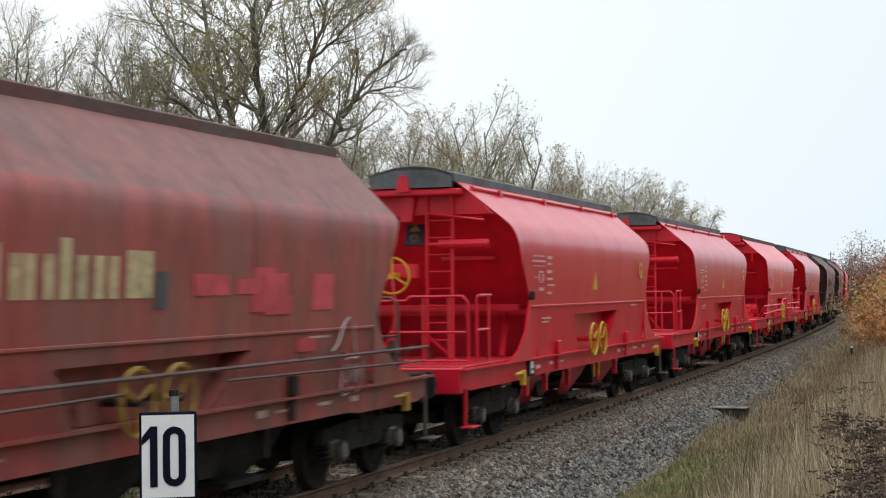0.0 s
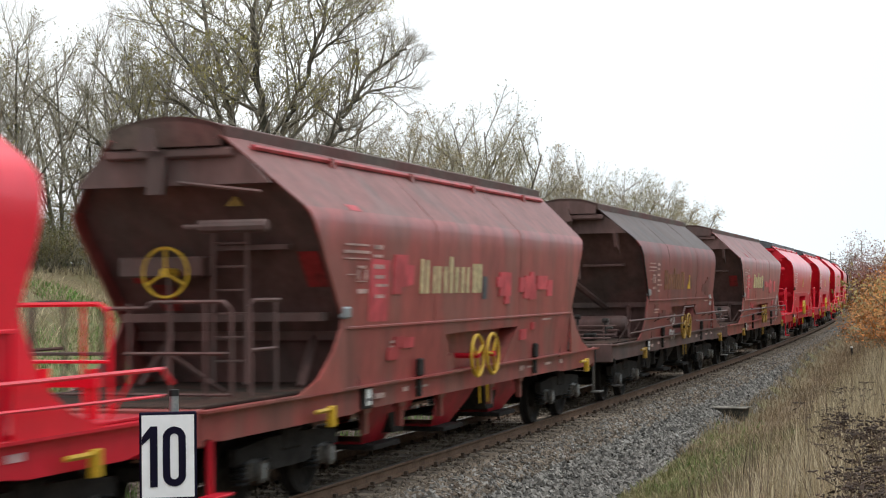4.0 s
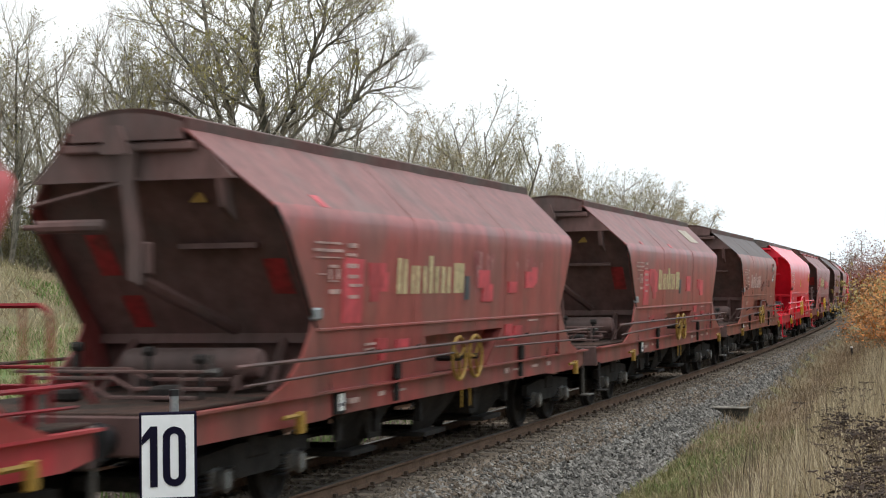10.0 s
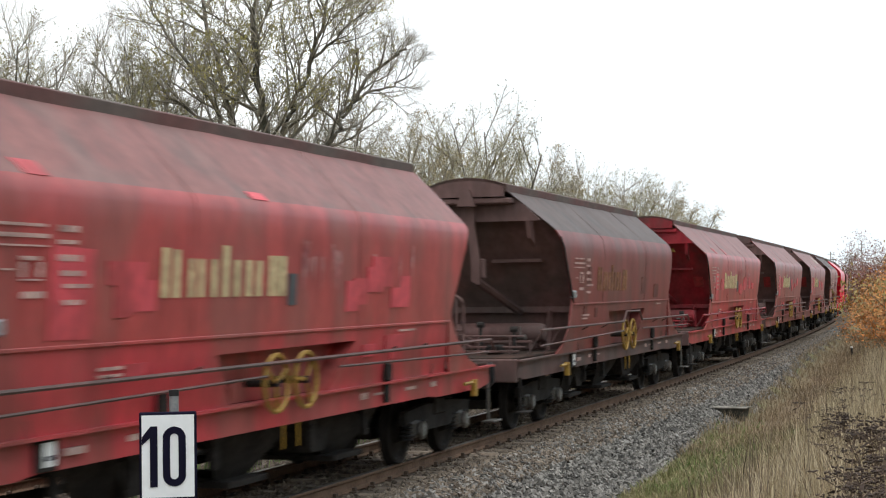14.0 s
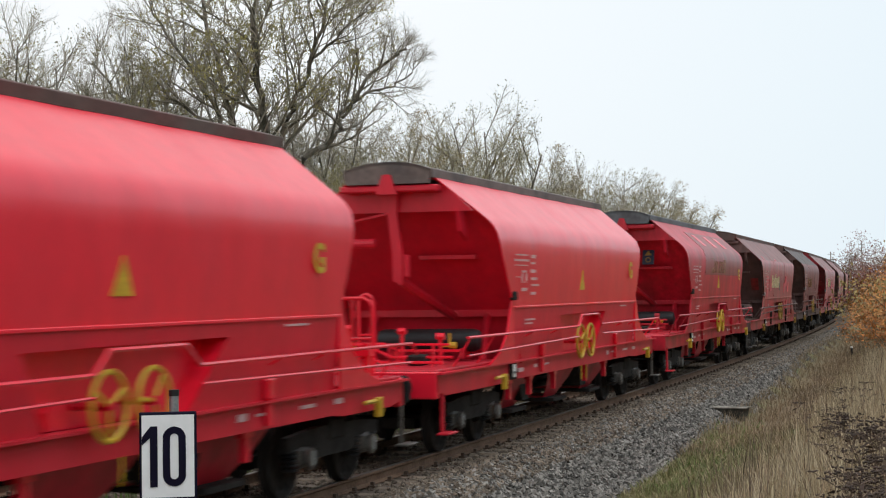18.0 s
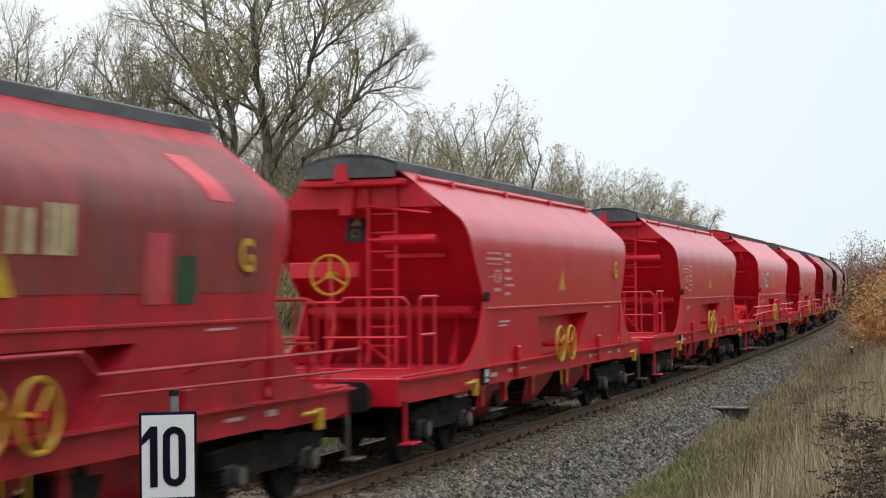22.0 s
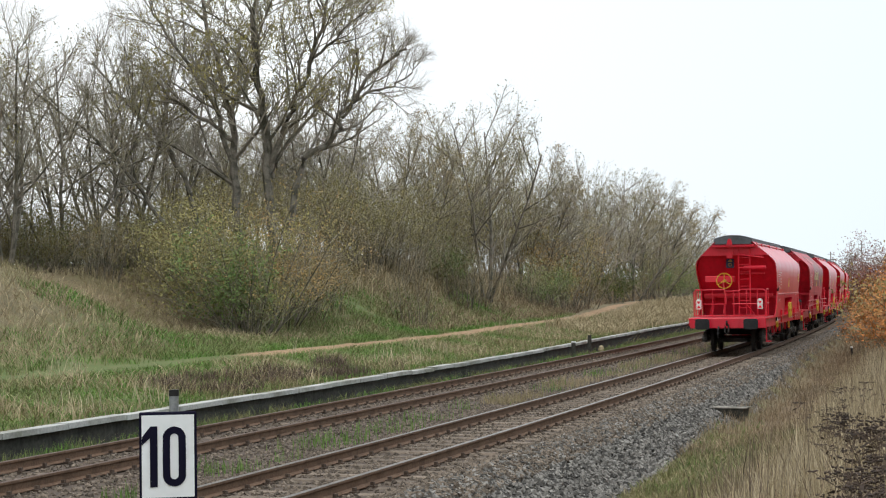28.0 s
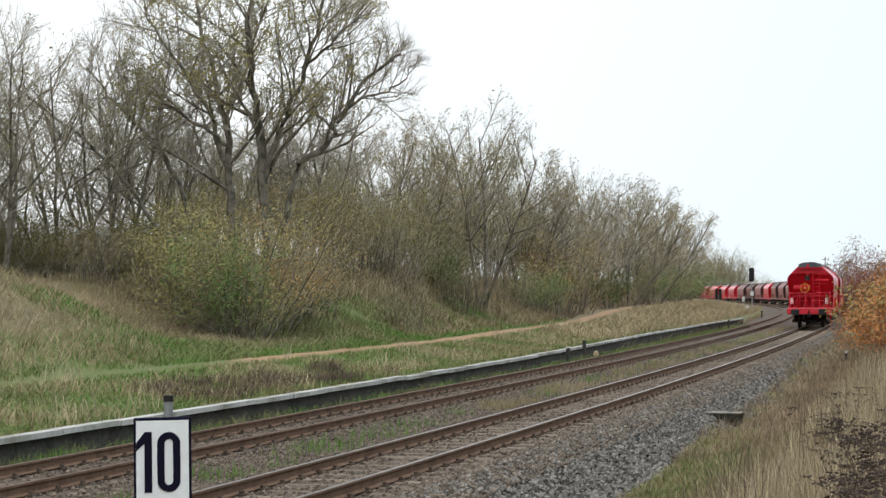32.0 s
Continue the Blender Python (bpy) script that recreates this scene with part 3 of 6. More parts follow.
# ---------- the low abandoned platform edge ----------
def build_platform():
    pf = thing("platform_edge", Matrix(), "low abandoned concrete platform edge with shade-darkened face beside the track", "platform", kind="structure")
    s, k = -30.0, 0
    rng = np.random.default_rng(8)
    wall = Shape()
    while s < 118:
        n = min(2.0, 118 - s)
        a, b = s + 0.012, s + n - 0.012
        dz, dl = rng.normal(0, 0.006), rng.normal(0, 0.006)
        pts = []
        for q, o in ((a, 0.0), (b, 0.0), (b, 0.26), (a, 0.26)):
            x, y, _ = line(q, platform_edge(q) + o + dl)
            pts.append((float(x), float(y)))
        dz -= 0.15 * float(smooth(80, 118, s))
        sh = Shape().plate(pts, 2, 0.145 + dz, 0.24 + dz)
        part("coping_slab", sh, CONCRETE, pf, sharp=0)
        w = []
        for q, o in ((s, 0.10), (s + n, 0.10), (s + n, 0.25), (s, 0.25)):
            x, y, _ = line(q, platform_edge(q) + o)
            w.append((float(x), float(y)))
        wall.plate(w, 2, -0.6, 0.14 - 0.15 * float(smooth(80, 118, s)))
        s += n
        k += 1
    # Wall darkened for the shade below the overhanging slabs.
    part("retaining_wall", wall, DARK_WALL, pf, "wall under the slabs with their shade in its colour", sharp=0)


build_platform()


# ---------- hopper wagons ----------
# Two body forms: the rounded short hopper and the sharp-kneed long one.
FORMS = {"short": dict(xm=-0.22, head=8.1, tail=8.62, nose=7.28, pivots=(-5.8, 5.7), profile=[(0.64, 4.09), (0.70, 4.12), (1.10, 3.76), (1.36, 3.52), (1.43, 3.445), (1.48, 3.36), (1.51, 3.26), (1.525, 3.14), (1.52, 2.98), (1.49, 2.5), (1.46, 2.13)],
                       rear=[(4.035, -6.52), (3.38, -5.98), (2.95, -5.68), (2.13, -4.88)], front=[(4.035, 4.98), (3.38, 5.24), (2.95, 5.2), (2.13, 4.9)], cover=(6.68, 5.06), foot=2.13),
         "long": dict(xm=-0.10, head=8.5, tail=9.3, nose=7.75, pivots=(-6.35, 6.2), profile=[(0.64, 4.10), (0.70, 4.13), (1.12, 3.71), (1.46, 3.36), (1.505, 3.29), (1.52, 3.20), (1.515, 3.0), (1.49, 2.5), (1.46, 1.98)],
                      rear=[(4.035, -7.28), (3.29, -6.72), (2.9, -6.38), (1.98, -5.60)], front=[(4.035, 6.3), (3.29, 6.32), (2.9, 6.15), (1.98, 5.52)], cover=(7.25, 6.25), foot=1.98)}
REDS = (RED, RED_DEEP, RED_DUSTY)
XM = HEAD = FOOT = TAIL = NOSE = 0.0
PROFILE = REAR = FRONT = COVER = PIVOTS = ()


def use_form(name, braked=False):
    global XM, HEAD, PROFILE, REAR, FRONT, COVER, FOOT, TAIL, NOSE, PIVOTS
    f = FORMS[name]
    TAIL, NOSE, PIVOTS = max(8.1, f["tail"]) if braked else f["tail"], f["nose"], f["pivots"]
    XM, HEAD, PROFILE, REAR, FRONT, COVER, FOOT = f["xm"], f["head"], f["profile"], f["rear"], f["front"], f["cover"], f["foot"]


use_form("short")


def end_x(e, z):
    """Where the side sheet ends at height z: at the rear (e = -1) or in front."""
    zs, xs = zip(*(REAR if e < 0 else FRONT)[::-1])
    return float(np.interp(z, zs, xs))


def half_width(z):
    zs, ws = [p[1] for p in PROFILE[1:]][::-1], [p[0] for p in PROFILE[1:]][::-1]
    return float(np.interp(z, zs, ws)) if z > FOOT else 1.455 - 0.07 * (FOOT - z) / (FOOT - 1.24)


def hopper_body(wg, mat, slope, end):
    """Side sheets, end walls, bands and gussets of the hopper."""
    for side in (-1, 1):
        grid = []
        for w, z in PROFILE:
            xa, xb = end_x(-1, z), end_x(1, z)
            grid.append([(xa + (xb - xa) * k / 24, side * (w + 0.005 * math.sin(k * 1.7 + z * 3) * (0 < k < 24)), z) for k in range(25)])
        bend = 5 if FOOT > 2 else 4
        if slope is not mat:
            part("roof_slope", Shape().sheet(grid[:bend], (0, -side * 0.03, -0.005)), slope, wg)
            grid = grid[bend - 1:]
        part("side_sheet", Shape().sheet(grid, (0, -side * 0.03, -0.005)), mat, wg)
        # lower panel leaning inwards, with an opening for the hand wheels
        x0, x1, left, right, top = REAR[-1][1], FRONT[-1][1], -1.75, 2.0, FOOT - 0.17
        yo = lambda z: side * half_width(z - 1e-4)
        ring = [(x0, 1.24), (left + 0.42, 1.24), (left, top - 0.02), (right, top), (right - 0.8, 1.24), (x1, 1.24), (x1, FOOT), (x0, FOOT)]
        vs = [(x, yo(z), z) for x, z in ring] + [(x, yo(z) - side * 0.02, z) for x, z in ring]
        fs = [(0, 1, 2, 7), (2, 3, 6, 7), (3, 4, 5, 6)]
        fs += [tuple(i + 8 for i in f[::-1]) for f in fs] + [(i, (i + 1) % 8, 8 + (i + 1) % 8, 8 + i) for i in range(8)]
        # Red wagons' lower panels take the copy darkened for shade.
        part("lower_side_panel", Shape().add(vs, fs), {REDBROWN: BROWN_WORN, REDFADED: RED_WORN, RED: RED_SHADED, RED_DEEP: RED_SHADED}.get(mat, mat), wg, sharp=0)
        ya, yb = sorted((side * 1.13, side * 1.16))
        part("recess_panel", Shape().plate([(left - 0.05, 1.1), (right + 0.05, 1.1), (right + 0.05, top + 0.08), (left - 0.05, top + 0.08)], 1, ya, yb), mat, wg, sharp=0)
        for (xa, za), (xb, zb) in (((left, top - 0.02), (left + 0.42, 1.24)), ((right, top), (right - 0.8, 1.24)), ((left, top - 0.02), (right, top))):
            quad = [(xa, yo(za), za), (xb, yo(zb), zb), (xb, side * 1.14, zb), (xa, side * 1.14, za)]
            n_ = (0, 0, 0.015) if zb > 1.3 else (0.015, 0, 0)
            part("recess_cheek", Shape().add(quad + [tuple(np.add(q, n_)) for q in quad], [(0, 1, 2, 3), (7, 6, 5, 4), (0, 4, 5, 1), (1, 5, 6, 2), (2, 6, 7, 3), (3, 7, 4, 0)]), mat, wg, sharp=0)
        ya, yb = sorted((side * 1.15, side * 1.27))
        part("gear_case", Shape().plate([(-1.08, 1.27), (-0.82, 1.27), (-0.78, 1.42), (-0.86, 1.50), (-1.02, 1.50), (-1.08, 1.42)], 1, ya, yb), mat, wg, "gear casing in the recess", sharp=0)
        part("side_flange", Shape().box(x0 + 0.02, x1 - 0.02, min(side * 1.45, side * 1.478), max(side * 1.45, side * 1.478), FOOT - 0.03, FOOT + 0.005, 0.006), mat, wg)
        part("weld_seam", Shape().box(XM + 0.6, XM + 0.615, min(side * 1.45, side * 1.452), max(side * 1.45, side * 1.452), FOOT - 0.16, FOOT - 0.03), mat, wg, sharp=0)
        for e in (-1, 1):
            f = x0 if e < 0 else x1
            pts = [(f - e * 0.02, FOOT + 0.35), (f + e * 0.13, FOOT - 0.01), (f + e * 0.38, 1.70), (f + e * 0.83, 1.42), (f + e * 1.40, 1.26), (f - e * 0.02, 1.24)]
            if e > 0:
                pts = pts[::-1]
            part("corner_gusset", Shape().plate(pts, 1, side * 1.43, side * 1.465), mat, wg, sharp=0)
        if side > 0:
            continue
        for x in (XM - 2.2, XM + 2.1) if mat not in REDS else ():
            seam = [(w, z) for w, z in PROFILE if z > FOOT + 0.03]
            part("weld_seam", Shape().tube([(x, -w - 0.002, z) for w, z in seam] + [(x, -half_width(FOOT + 0.02) - 0.002, FOOT + 0.02)], 0.003, 4), slope, wg)
        part("lamp_bracket", Shape().box(x0 - 0.14, x0 + 0.08, -1.515, -1.43, FOOT + 0.10, FOOT + 0.24, 0.02), GALV if mat not in REDS else UNDER, wg, "small dark lamp bracket")
        for x in (XM - 2.75, XM + 3.2):
            part("lashing_pocket", Shape().box(x - 0.085, x + 0.085, -1.475, -1.40, 1.27, 1.50, 0.02).box(x - 0.05, x + 0.04, -1.45, -1.40, 1.0, 1.27), UNDER if mat not in REDS else mat, wg, "small pocket with a lashing hook")
    for e in (-1, 1):
        band = [(half_width(z) - 0.02, z) for z in (3.60, 3.74, 3.9, 4.02)]
        out = band + [(-w, z) for w, z in band[::-1]]
        f = end_x(e, FOOT)
        x = end_x(e, 4.0) - e * 0.12
        part("end_band", Shape().plate(out, 0, x - 0.02, x + 0.02), end, wg, sharp=0)
        rows = []
        for z, back in ((3.62, 0.16), (3.34, 0.20), (2.95, 0.24), (FOOT, 0.26), (FOOT - 0.14, 0.34)):
            w = half_width(z) - 0.035
            rows.append([(end_x(e, z) - e * back, w * (-1 + 2 * k / 6), z) for k in range(7)])
        part("end_wall", Shape().sheet(rows, (e * -0.025, 0, 0)), end, wg)
        rows = [[(f + e * d, 1.40 * (-1 + 2 * k / 4), z) for k in range(5)] for z, d in ((FOOT - 0.12, -0.34), (1.2, -0.62))]
        part("hopper_bottom", Shape().sheet(rows, (e * -0.025, 0, 0)), end, wg)
        part("end_flange", Shape().box(min(f - e * 0.44, f - e * 0.24), max(f - e * 0.44, f - e * 0.24), -1.41, 1.41, FOOT - 0.16, FOOT - 0.05), end, wg, sharp=0)
        for y in (-0.95, 0.95):
            part("end_brace", Shape().tube([(f - e * 0.3, y, FOOT - 0.1), (f + e * 0.4, y * 1.1, 1.30)], 0.055, 4), end, wg)


def roof_cover(wg, mat, side_mat, plain):
    rows, n = [], 8
    for x in np.linspace(-COVER[0] - 0.02, COVER[1] + 0.02, 9):
        rows.append([(float(x), 0.68 * (-1 + 2 * k / n), 4.36 - 0.12 * abs(-1 + 2 * k / n) ** 2.2) for k in range(n + 1)])
    part("roof_cover", Shape().sheet(rows, (0, 0, -0.05)), mat, wg)
    for side in (-1, 1):
        part("cover_skirt", Shape().box(-COVER[0], COVER[1], min(side * 0.665, side * 0.715), max(side * 0.665, side * 0.715), 4.10, 4.245, 0.012), mat, wg)
    for e in (-1, 1):
        arc = [(0.675 * (-1 + 2 * k / n), 4.352 - 0.12 * abs(-1 + 2 * k / n) ** 2.2) for k in range(n + 1)]
        pts = arc + [(0.675, 4.02), (-0.675, 4.02)]
        x = -COVER[0] if e < 0 else COVER[1]
        part("cover_end_plate", Shape().plate(pts, 0, x - 0.02, x + 0.02), mat if not plain else side_mat, wg, sharp=0)
        x0, x1 = sorted((x, end_x(e, 4.0) - e * 0.2))
        part("cover_crossbeam", Shape().box(x0, x1, -0.78, 0.78, 3.90, 4.0, 0.02), side_mat, wg)


def end_gear(wg, mat, kind, cover):
    """Roof levers, ladder or arm, actuating cylinder, air tank and rails of the rear end; a short set in front."""
    foot, top = XM - REAR[-1][1], XM - REAR[0][1]
    for e in (-1,):
        x = XM + e * (top - 0.08)
        if kind == "B":
            part("lever_post", Shape().plate([(0.0, 4.0), (0.22, 4.0), (0.26, 3.50), (0.06, 3.50)], 0, x - 0.05, x + 0.03), mat, wg, sharp=0)
            part("lever_head", Shape().plate([(0.0, 3.96), (0.24, 3.96), (0.17, 4.22), (0.06, 4.22)], 0, x - 0.31, x - 0.25), mat, wg, sharp=0)
            part("actuating_cylinder", Shape().lathe([(0.28, 0.045), (0.3, 0.075), (1.1, 0.075), (1.12, 0.03), (1.3, 0.03)], (x, -1.48, 3.13), 1, 10), mat, wg)
            part("torsion_rod", Shape().tube([(x - 0.1, -0.18, 3.62), (x, -1.12, 3.5)], 0.022, 5), mat, wg)
            part("wall_stiffener", Shape().box(end_x(-1, 2.4) + 0.02, end_x(-1, 2.4) + 0.25, -1.3, 1.3, 2.06, 2.16), mat, wg, sharp=0)
            continue
        part("lever_post", Shape().plate([(-0.10, 3.95), (0.10, 3.95), (0.075, 3.55), (0.0, 2.95), (0.0, 2.55), (-0.16, 2.5), (-0.16, 2.95), (-0.07, 3.55)], 0, x - 0.05, x + 0.03), mat, wg, sharp=0)
        part("lever_head", Shape().plate([(-0.17, 3.86), (0.17, 3.86), (0.06, 4.16), (-0.06, 4.16)], 0, x - 0.31, x - 0.25), mat, wg, sharp=0)
        part("lever_arm", Shape().tube([(x + 0.1, -0.08, 2.55), (XM + e * (foot - 0.05), -0.45, 1.98)], 0.07, 6), mat, wg)
        part("lever_bracket", Shape().box(x - 0.02, x + 0.08, -0.25, -0.15, 2.6, 2.95, 0.02), mat, wg)
        part("actuating_cylinder", Shape().lathe([(0.28, 0.045), (0.3, 0.075), (1.1, 0.075), (1.12, 0.03), (1.3, 0.03)], (x, 0.0, 3.13), 1, 10), mat, wg)
        part("torsion_rod", Shape().tube([(x, -0.10, 3.62), (x + 0.05, 1.25, 3.36)], 0.022, 5), mat, wg)
        part("wall_rib", Shape().plate([(XM + e * (top - 0.12), 3.6), (XM + e * (top - 0.22), 3.3), (XM + e * (top - 0.55), 3.15), (XM + e * (top - 0.4), 3.6)], 1, -1.05, -0.98), mat, wg, sharp=0)
    part("hatch_frame", Shape().box(end_x(-1, 2.92) + 0.08, end_x(-1, 2.92) + 0.22, -1.05, -0.12, 2.89, 2.95), mat, wg, sharp=0)
    if kind == "B":
        return
    part("air_tank", Shape().lathe([(-0.85, 0.06), (-0.82, 0.15), (-0.74, 0.18), (0.74, 0.18), (0.82, 0.15), (0.85, 0.06)], (XM - foot - 0.62, -0.25, 1.62), 1, 14), mat if kind in ("old", "B") or cover not in (GREY_COVER, DUSTY_COVER) else RUBBER, wg)
    for y in (-0.85, 0.35):
        part("tank_strap", Shape().box(XM - foot - 0.82, XM - foot - 0.42, y - 0.03, y + 0.03, 1.34, 1.50), mat, wg, sharp=0)
    for y in (-0.9, 0.75):
        part("air_cock", Shape().lathe([(0, 0.05), (0.1, 0.05), (0.12, 0.03), (0.2, 0.03)], (XM - foot - 1.3, y, 1.56), 1, 8).tube([(XM - foot - 1.3, y + 0.1, 1.56), (XM - foot - 1.3, y + 0.1, 1.75)], 0.02, 5), YELLOW if kind == "red" else STEEL, wg)


def rear_rails(wg, mat, kind):
    """Handrails about the rear platform."""
    foot = 4.6
    x = -HEAD + 0.1
    d8 = HEAD - 8.1
    if kind == "B":
        for side in (-1, 1):
            if side < 0:
                part("guard_rail", Shape().tube([(x, 1.30, 1.32), (x, 1.30, 2.22), (x, 1.24, 2.30), (x, 0.2, 2.31), (x, 0.12, 2.25), (x, -0.35, 2.25), (x, -0.42, 2.31), (x, -1.24, 2.31), (x, -1.32, 2.22), (x, -1.32, 1.32)], 0.024, 6), mat, wg)
                part("foot_bar", Shape().tube([(x, 1.3, 1.36), (x, -1.3, 1.36)], 0.016, 5), mat, wg)
            part("knee_rail", Shape().tube([(x, side * 0.10, 1.78), (x, side * 1.27, 1.78)], 0.02, 5), mat, wg)
            for y in (0.16, 0.62, 1.02):
                part("rail_post", Shape().tube([(x, side * y, 1.32), (x, side * y, 2.30)], 0.02, 5), mat, wg)
            part("side_guard", Shape().tube([(-7.5 - d8, side * 1.30, 1.32), (-7.5 - d8, side * 1.30, 2.26), (-7.42 - d8, side * 1.30, 2.32), (-6.75 - d8, side * 1.30, 2.32)], 0.024, 6), mat, wg)
            part("rail_post", Shape().tube([(-6.85 - d8, side * 1.30, 1.32), (-6.85 - d8, side * 1.30, 2.32)], 0.02, 5), mat, wg)
            part("knee_rail", Shape().tube([(-7.5 - d8, side * 1.30, 1.80), (-6.85 - d8, side * 1.30, 1.80)], 0.02, 5), mat, wg)
            part("diagonal_stay", Shape().tube([(x, side * 0.62, 1.78), (-7.2 - d8, side * 0.85, 1.34)], 0.02, 5), mat, wg)
        lad = wg
        for y in (-0.60, -0.18):
            part("ladder_stile", Shape().tube([(-6.50, y, 4.10), (-6.42, y, 3.6), (-6.5, y, 1.36)], 0.026, 5), mat, lad)
        for k in range(9):
            z = 1.62 + 0.27 * k
            part("ladder_rung", Shape().tube([(-6.49 + (z - 1.4) * 0.07, -0.60, z), (-6.49 + (z - 1.4) * 0.07, -0.18, z)], 0.016, 5), mat, lad)
        part("ladder_grip", Shape().tube([(-6.35, -0.1, 3.62), (-6.30, -1.05, 3.56)], 0.022, 5), mat, lad)
        whl = part("brake_wheel", Shape().ring((0, 0, 0), 0.285, 0.019, 0, 24, 6), YELLOW, wg, "yellow spoked brake wheel", pose(-6.62, 0.35, 2.64))
        for k in range(3):
            a = math.pi / 2 + k * 2 * math.pi / 3
            part("spoke", Shape().tube([(0, 0, 0), (0, 0.28 * math.cos(a), 0.28 * math.sin(a))], 0.018, 5), YELLOW, whl)
        part("hub", Shape().lathe([(-0.03, 0.055), (0.25, 0.055)], (0, 0, 0), 0, 10), YELLOW, whl)
        part("brake_box", Shape().box(-6.36, -6.05, 0.0, 1.10, 2.59, 2.83, 0.02), mat, wg)
        part("brake_shaft", Shape().tube([(-6.4, 0.42, 2.6), (-6.6, 0.30, 1.9), (-6.6, 0.40, 1.4)], 0.03, 6), mat, wg)
    else:
        xf = NOSE - 0.12
        part("end_rail", Shape().tube([(xf, -1.0, 1.28), (xf, -1.0, 2.18), (xf, -0.97, 2.26), (xf, -0.89, 2.31), (xf, 0.9, 2.31), (xf, 1.0, 2.24), (xf, 1.0, 1.28)], 0.026, 6), mat, wg)
        for y in (-0.72, 0.1):
            part("rail_post", Shape().tube([(xf, y, 1.28), (xf, y, 2.31)], 0.02, 5), mat, wg)
        part("knee_rail", Shape().tube([(xf, -1.0, 1.78), (xf, 1.0, 1.78)], 0.018, 5), mat, wg)
        for y in (-1.12, -0.62):
            part("platform_bracket", Shape().box(xf - 0.55, xf - 0.47, y - 0.035, y + 0.035, 1.28, 1.74), mat, wg, sharp=0)
        part("platform_bracket", Shape().box(xf - 0.58, xf - 0.44, -1.18, -0.55, 1.58, 1.66), mat, wg, sharp=0)
        if HEAD < 8.2:
            xr = -HEAD + 1.0
            part("grab_loop", Shape().tube([(xr, 0.09, 1.28), (xr, 0.09, 2.24), (xr, 0.13, 2.32), (xr, 0.21, 2.36), (xr, 0.29, 2.32), (xr, 0.33, 2.24), (xr, 0.33, 1.28)], 0.026, 6), mat, wg)
            part("loop_rung", Shape().tube([(xr, 0.09, 1.75), (xr, 0.33, 1.75)], 0.018, 5), mat, wg)
        part("valve_box", Shape().box(-HEAD + 0.75, -HEAD + 1.1, -0.75, -0.50, 1.3, 1.46, 0.03), UNDER, wg)
        for a, z in ((0.5, 1.36), (0.95, 1.42), (1.3, 1.50)):
            part("brake_pipe", Shape().tube([(-HEAD + a, -1.15, z), (-HEAD + a, -0.2, z), (-HEAD + a + 0.15, 0.1, z + 0.1), (-HEAD + a + 0.15, 1.1, z + 0.1)], 0.022, 5), mat, wg)
        for y, h in ((-0.9, 0.42), (-0.3, 0.5), (0.55, 0.55)):
            part("valve_stand", Shape().tube([(-HEAD + 1.15, y, 1.3), (-HEAD + 1.15, y, 1.3 + h)], 0.03, 6).lathe([(-0.06, 0.05), (0.06, 0.05)], (-HEAD + 1.15, y, 1.3 + h), 1, 8), UNDER if kind == "old" else mat, wg)
        part("valve_box", Shape().box(-HEAD + 0.6, -HEAD + 0.85, 0.3, 0.6, 1.3, 1.42, 0.03), UNDER, wg)
        for y in (-1.0, -0.45, 0.0):
            part("rail_post", Shape().tube([(-7.6 - d8, y, 1.3), (-7.6 - d8, y, 1.62)], 0.02, 5), mat, wg)
        part("platform_rail", Shape().tube([(-7.6 - d8, -1.25, 1.62), (-7.6 - d8, 0.9, 1.62)], 0.018, 5), mat, wg)
        for side in (-1, 1):
            y = side * 1.56
            if kind == "old" and HEAD > 8.2:
                top_ = [(-7.9, 1.66), (7.2, 1.66), (7.4, 1.5)]
            else:
                top_ = [(-7.7, 1.72), (-0.82, 1.72), (-0.55, 1.92), (0.85, 1.92), (1.15, 1.72), (7.1, 1.72), (7.3, 1.58)]
            part("long_handrail", Shape().tube([(a, y, b) for a, b in top_], 0.023, 6), mat, wg)
            if side > 0:
                continue
            part("lower_handrail", Shape().tube([(a, y, b) for a, b in ((-7.7, 1.46), (-0.95, 1.53), (-0.82, 1.53))], 0.016, 5), mat, wg)
            part("lower_handrail", Shape().tube([(a, y, b) for a, b in ((1.2, 1.54), (7.1, 1.48))], 0.016, 5), mat, wg)
            for a in (-7.6, -6.4, XM - 3.9, XM - 2.2, XM + 3.2, XM + 4.4, 6.6):
                inn = 1.44 if abs(a - XM) < foot else 1.30
                part("rail_bracket", Shape().tube([(a, y, 1.70), (a, -inn, 1.64 if inn > 1.4 else 1.3)], 0.015, 5), mat, wg)


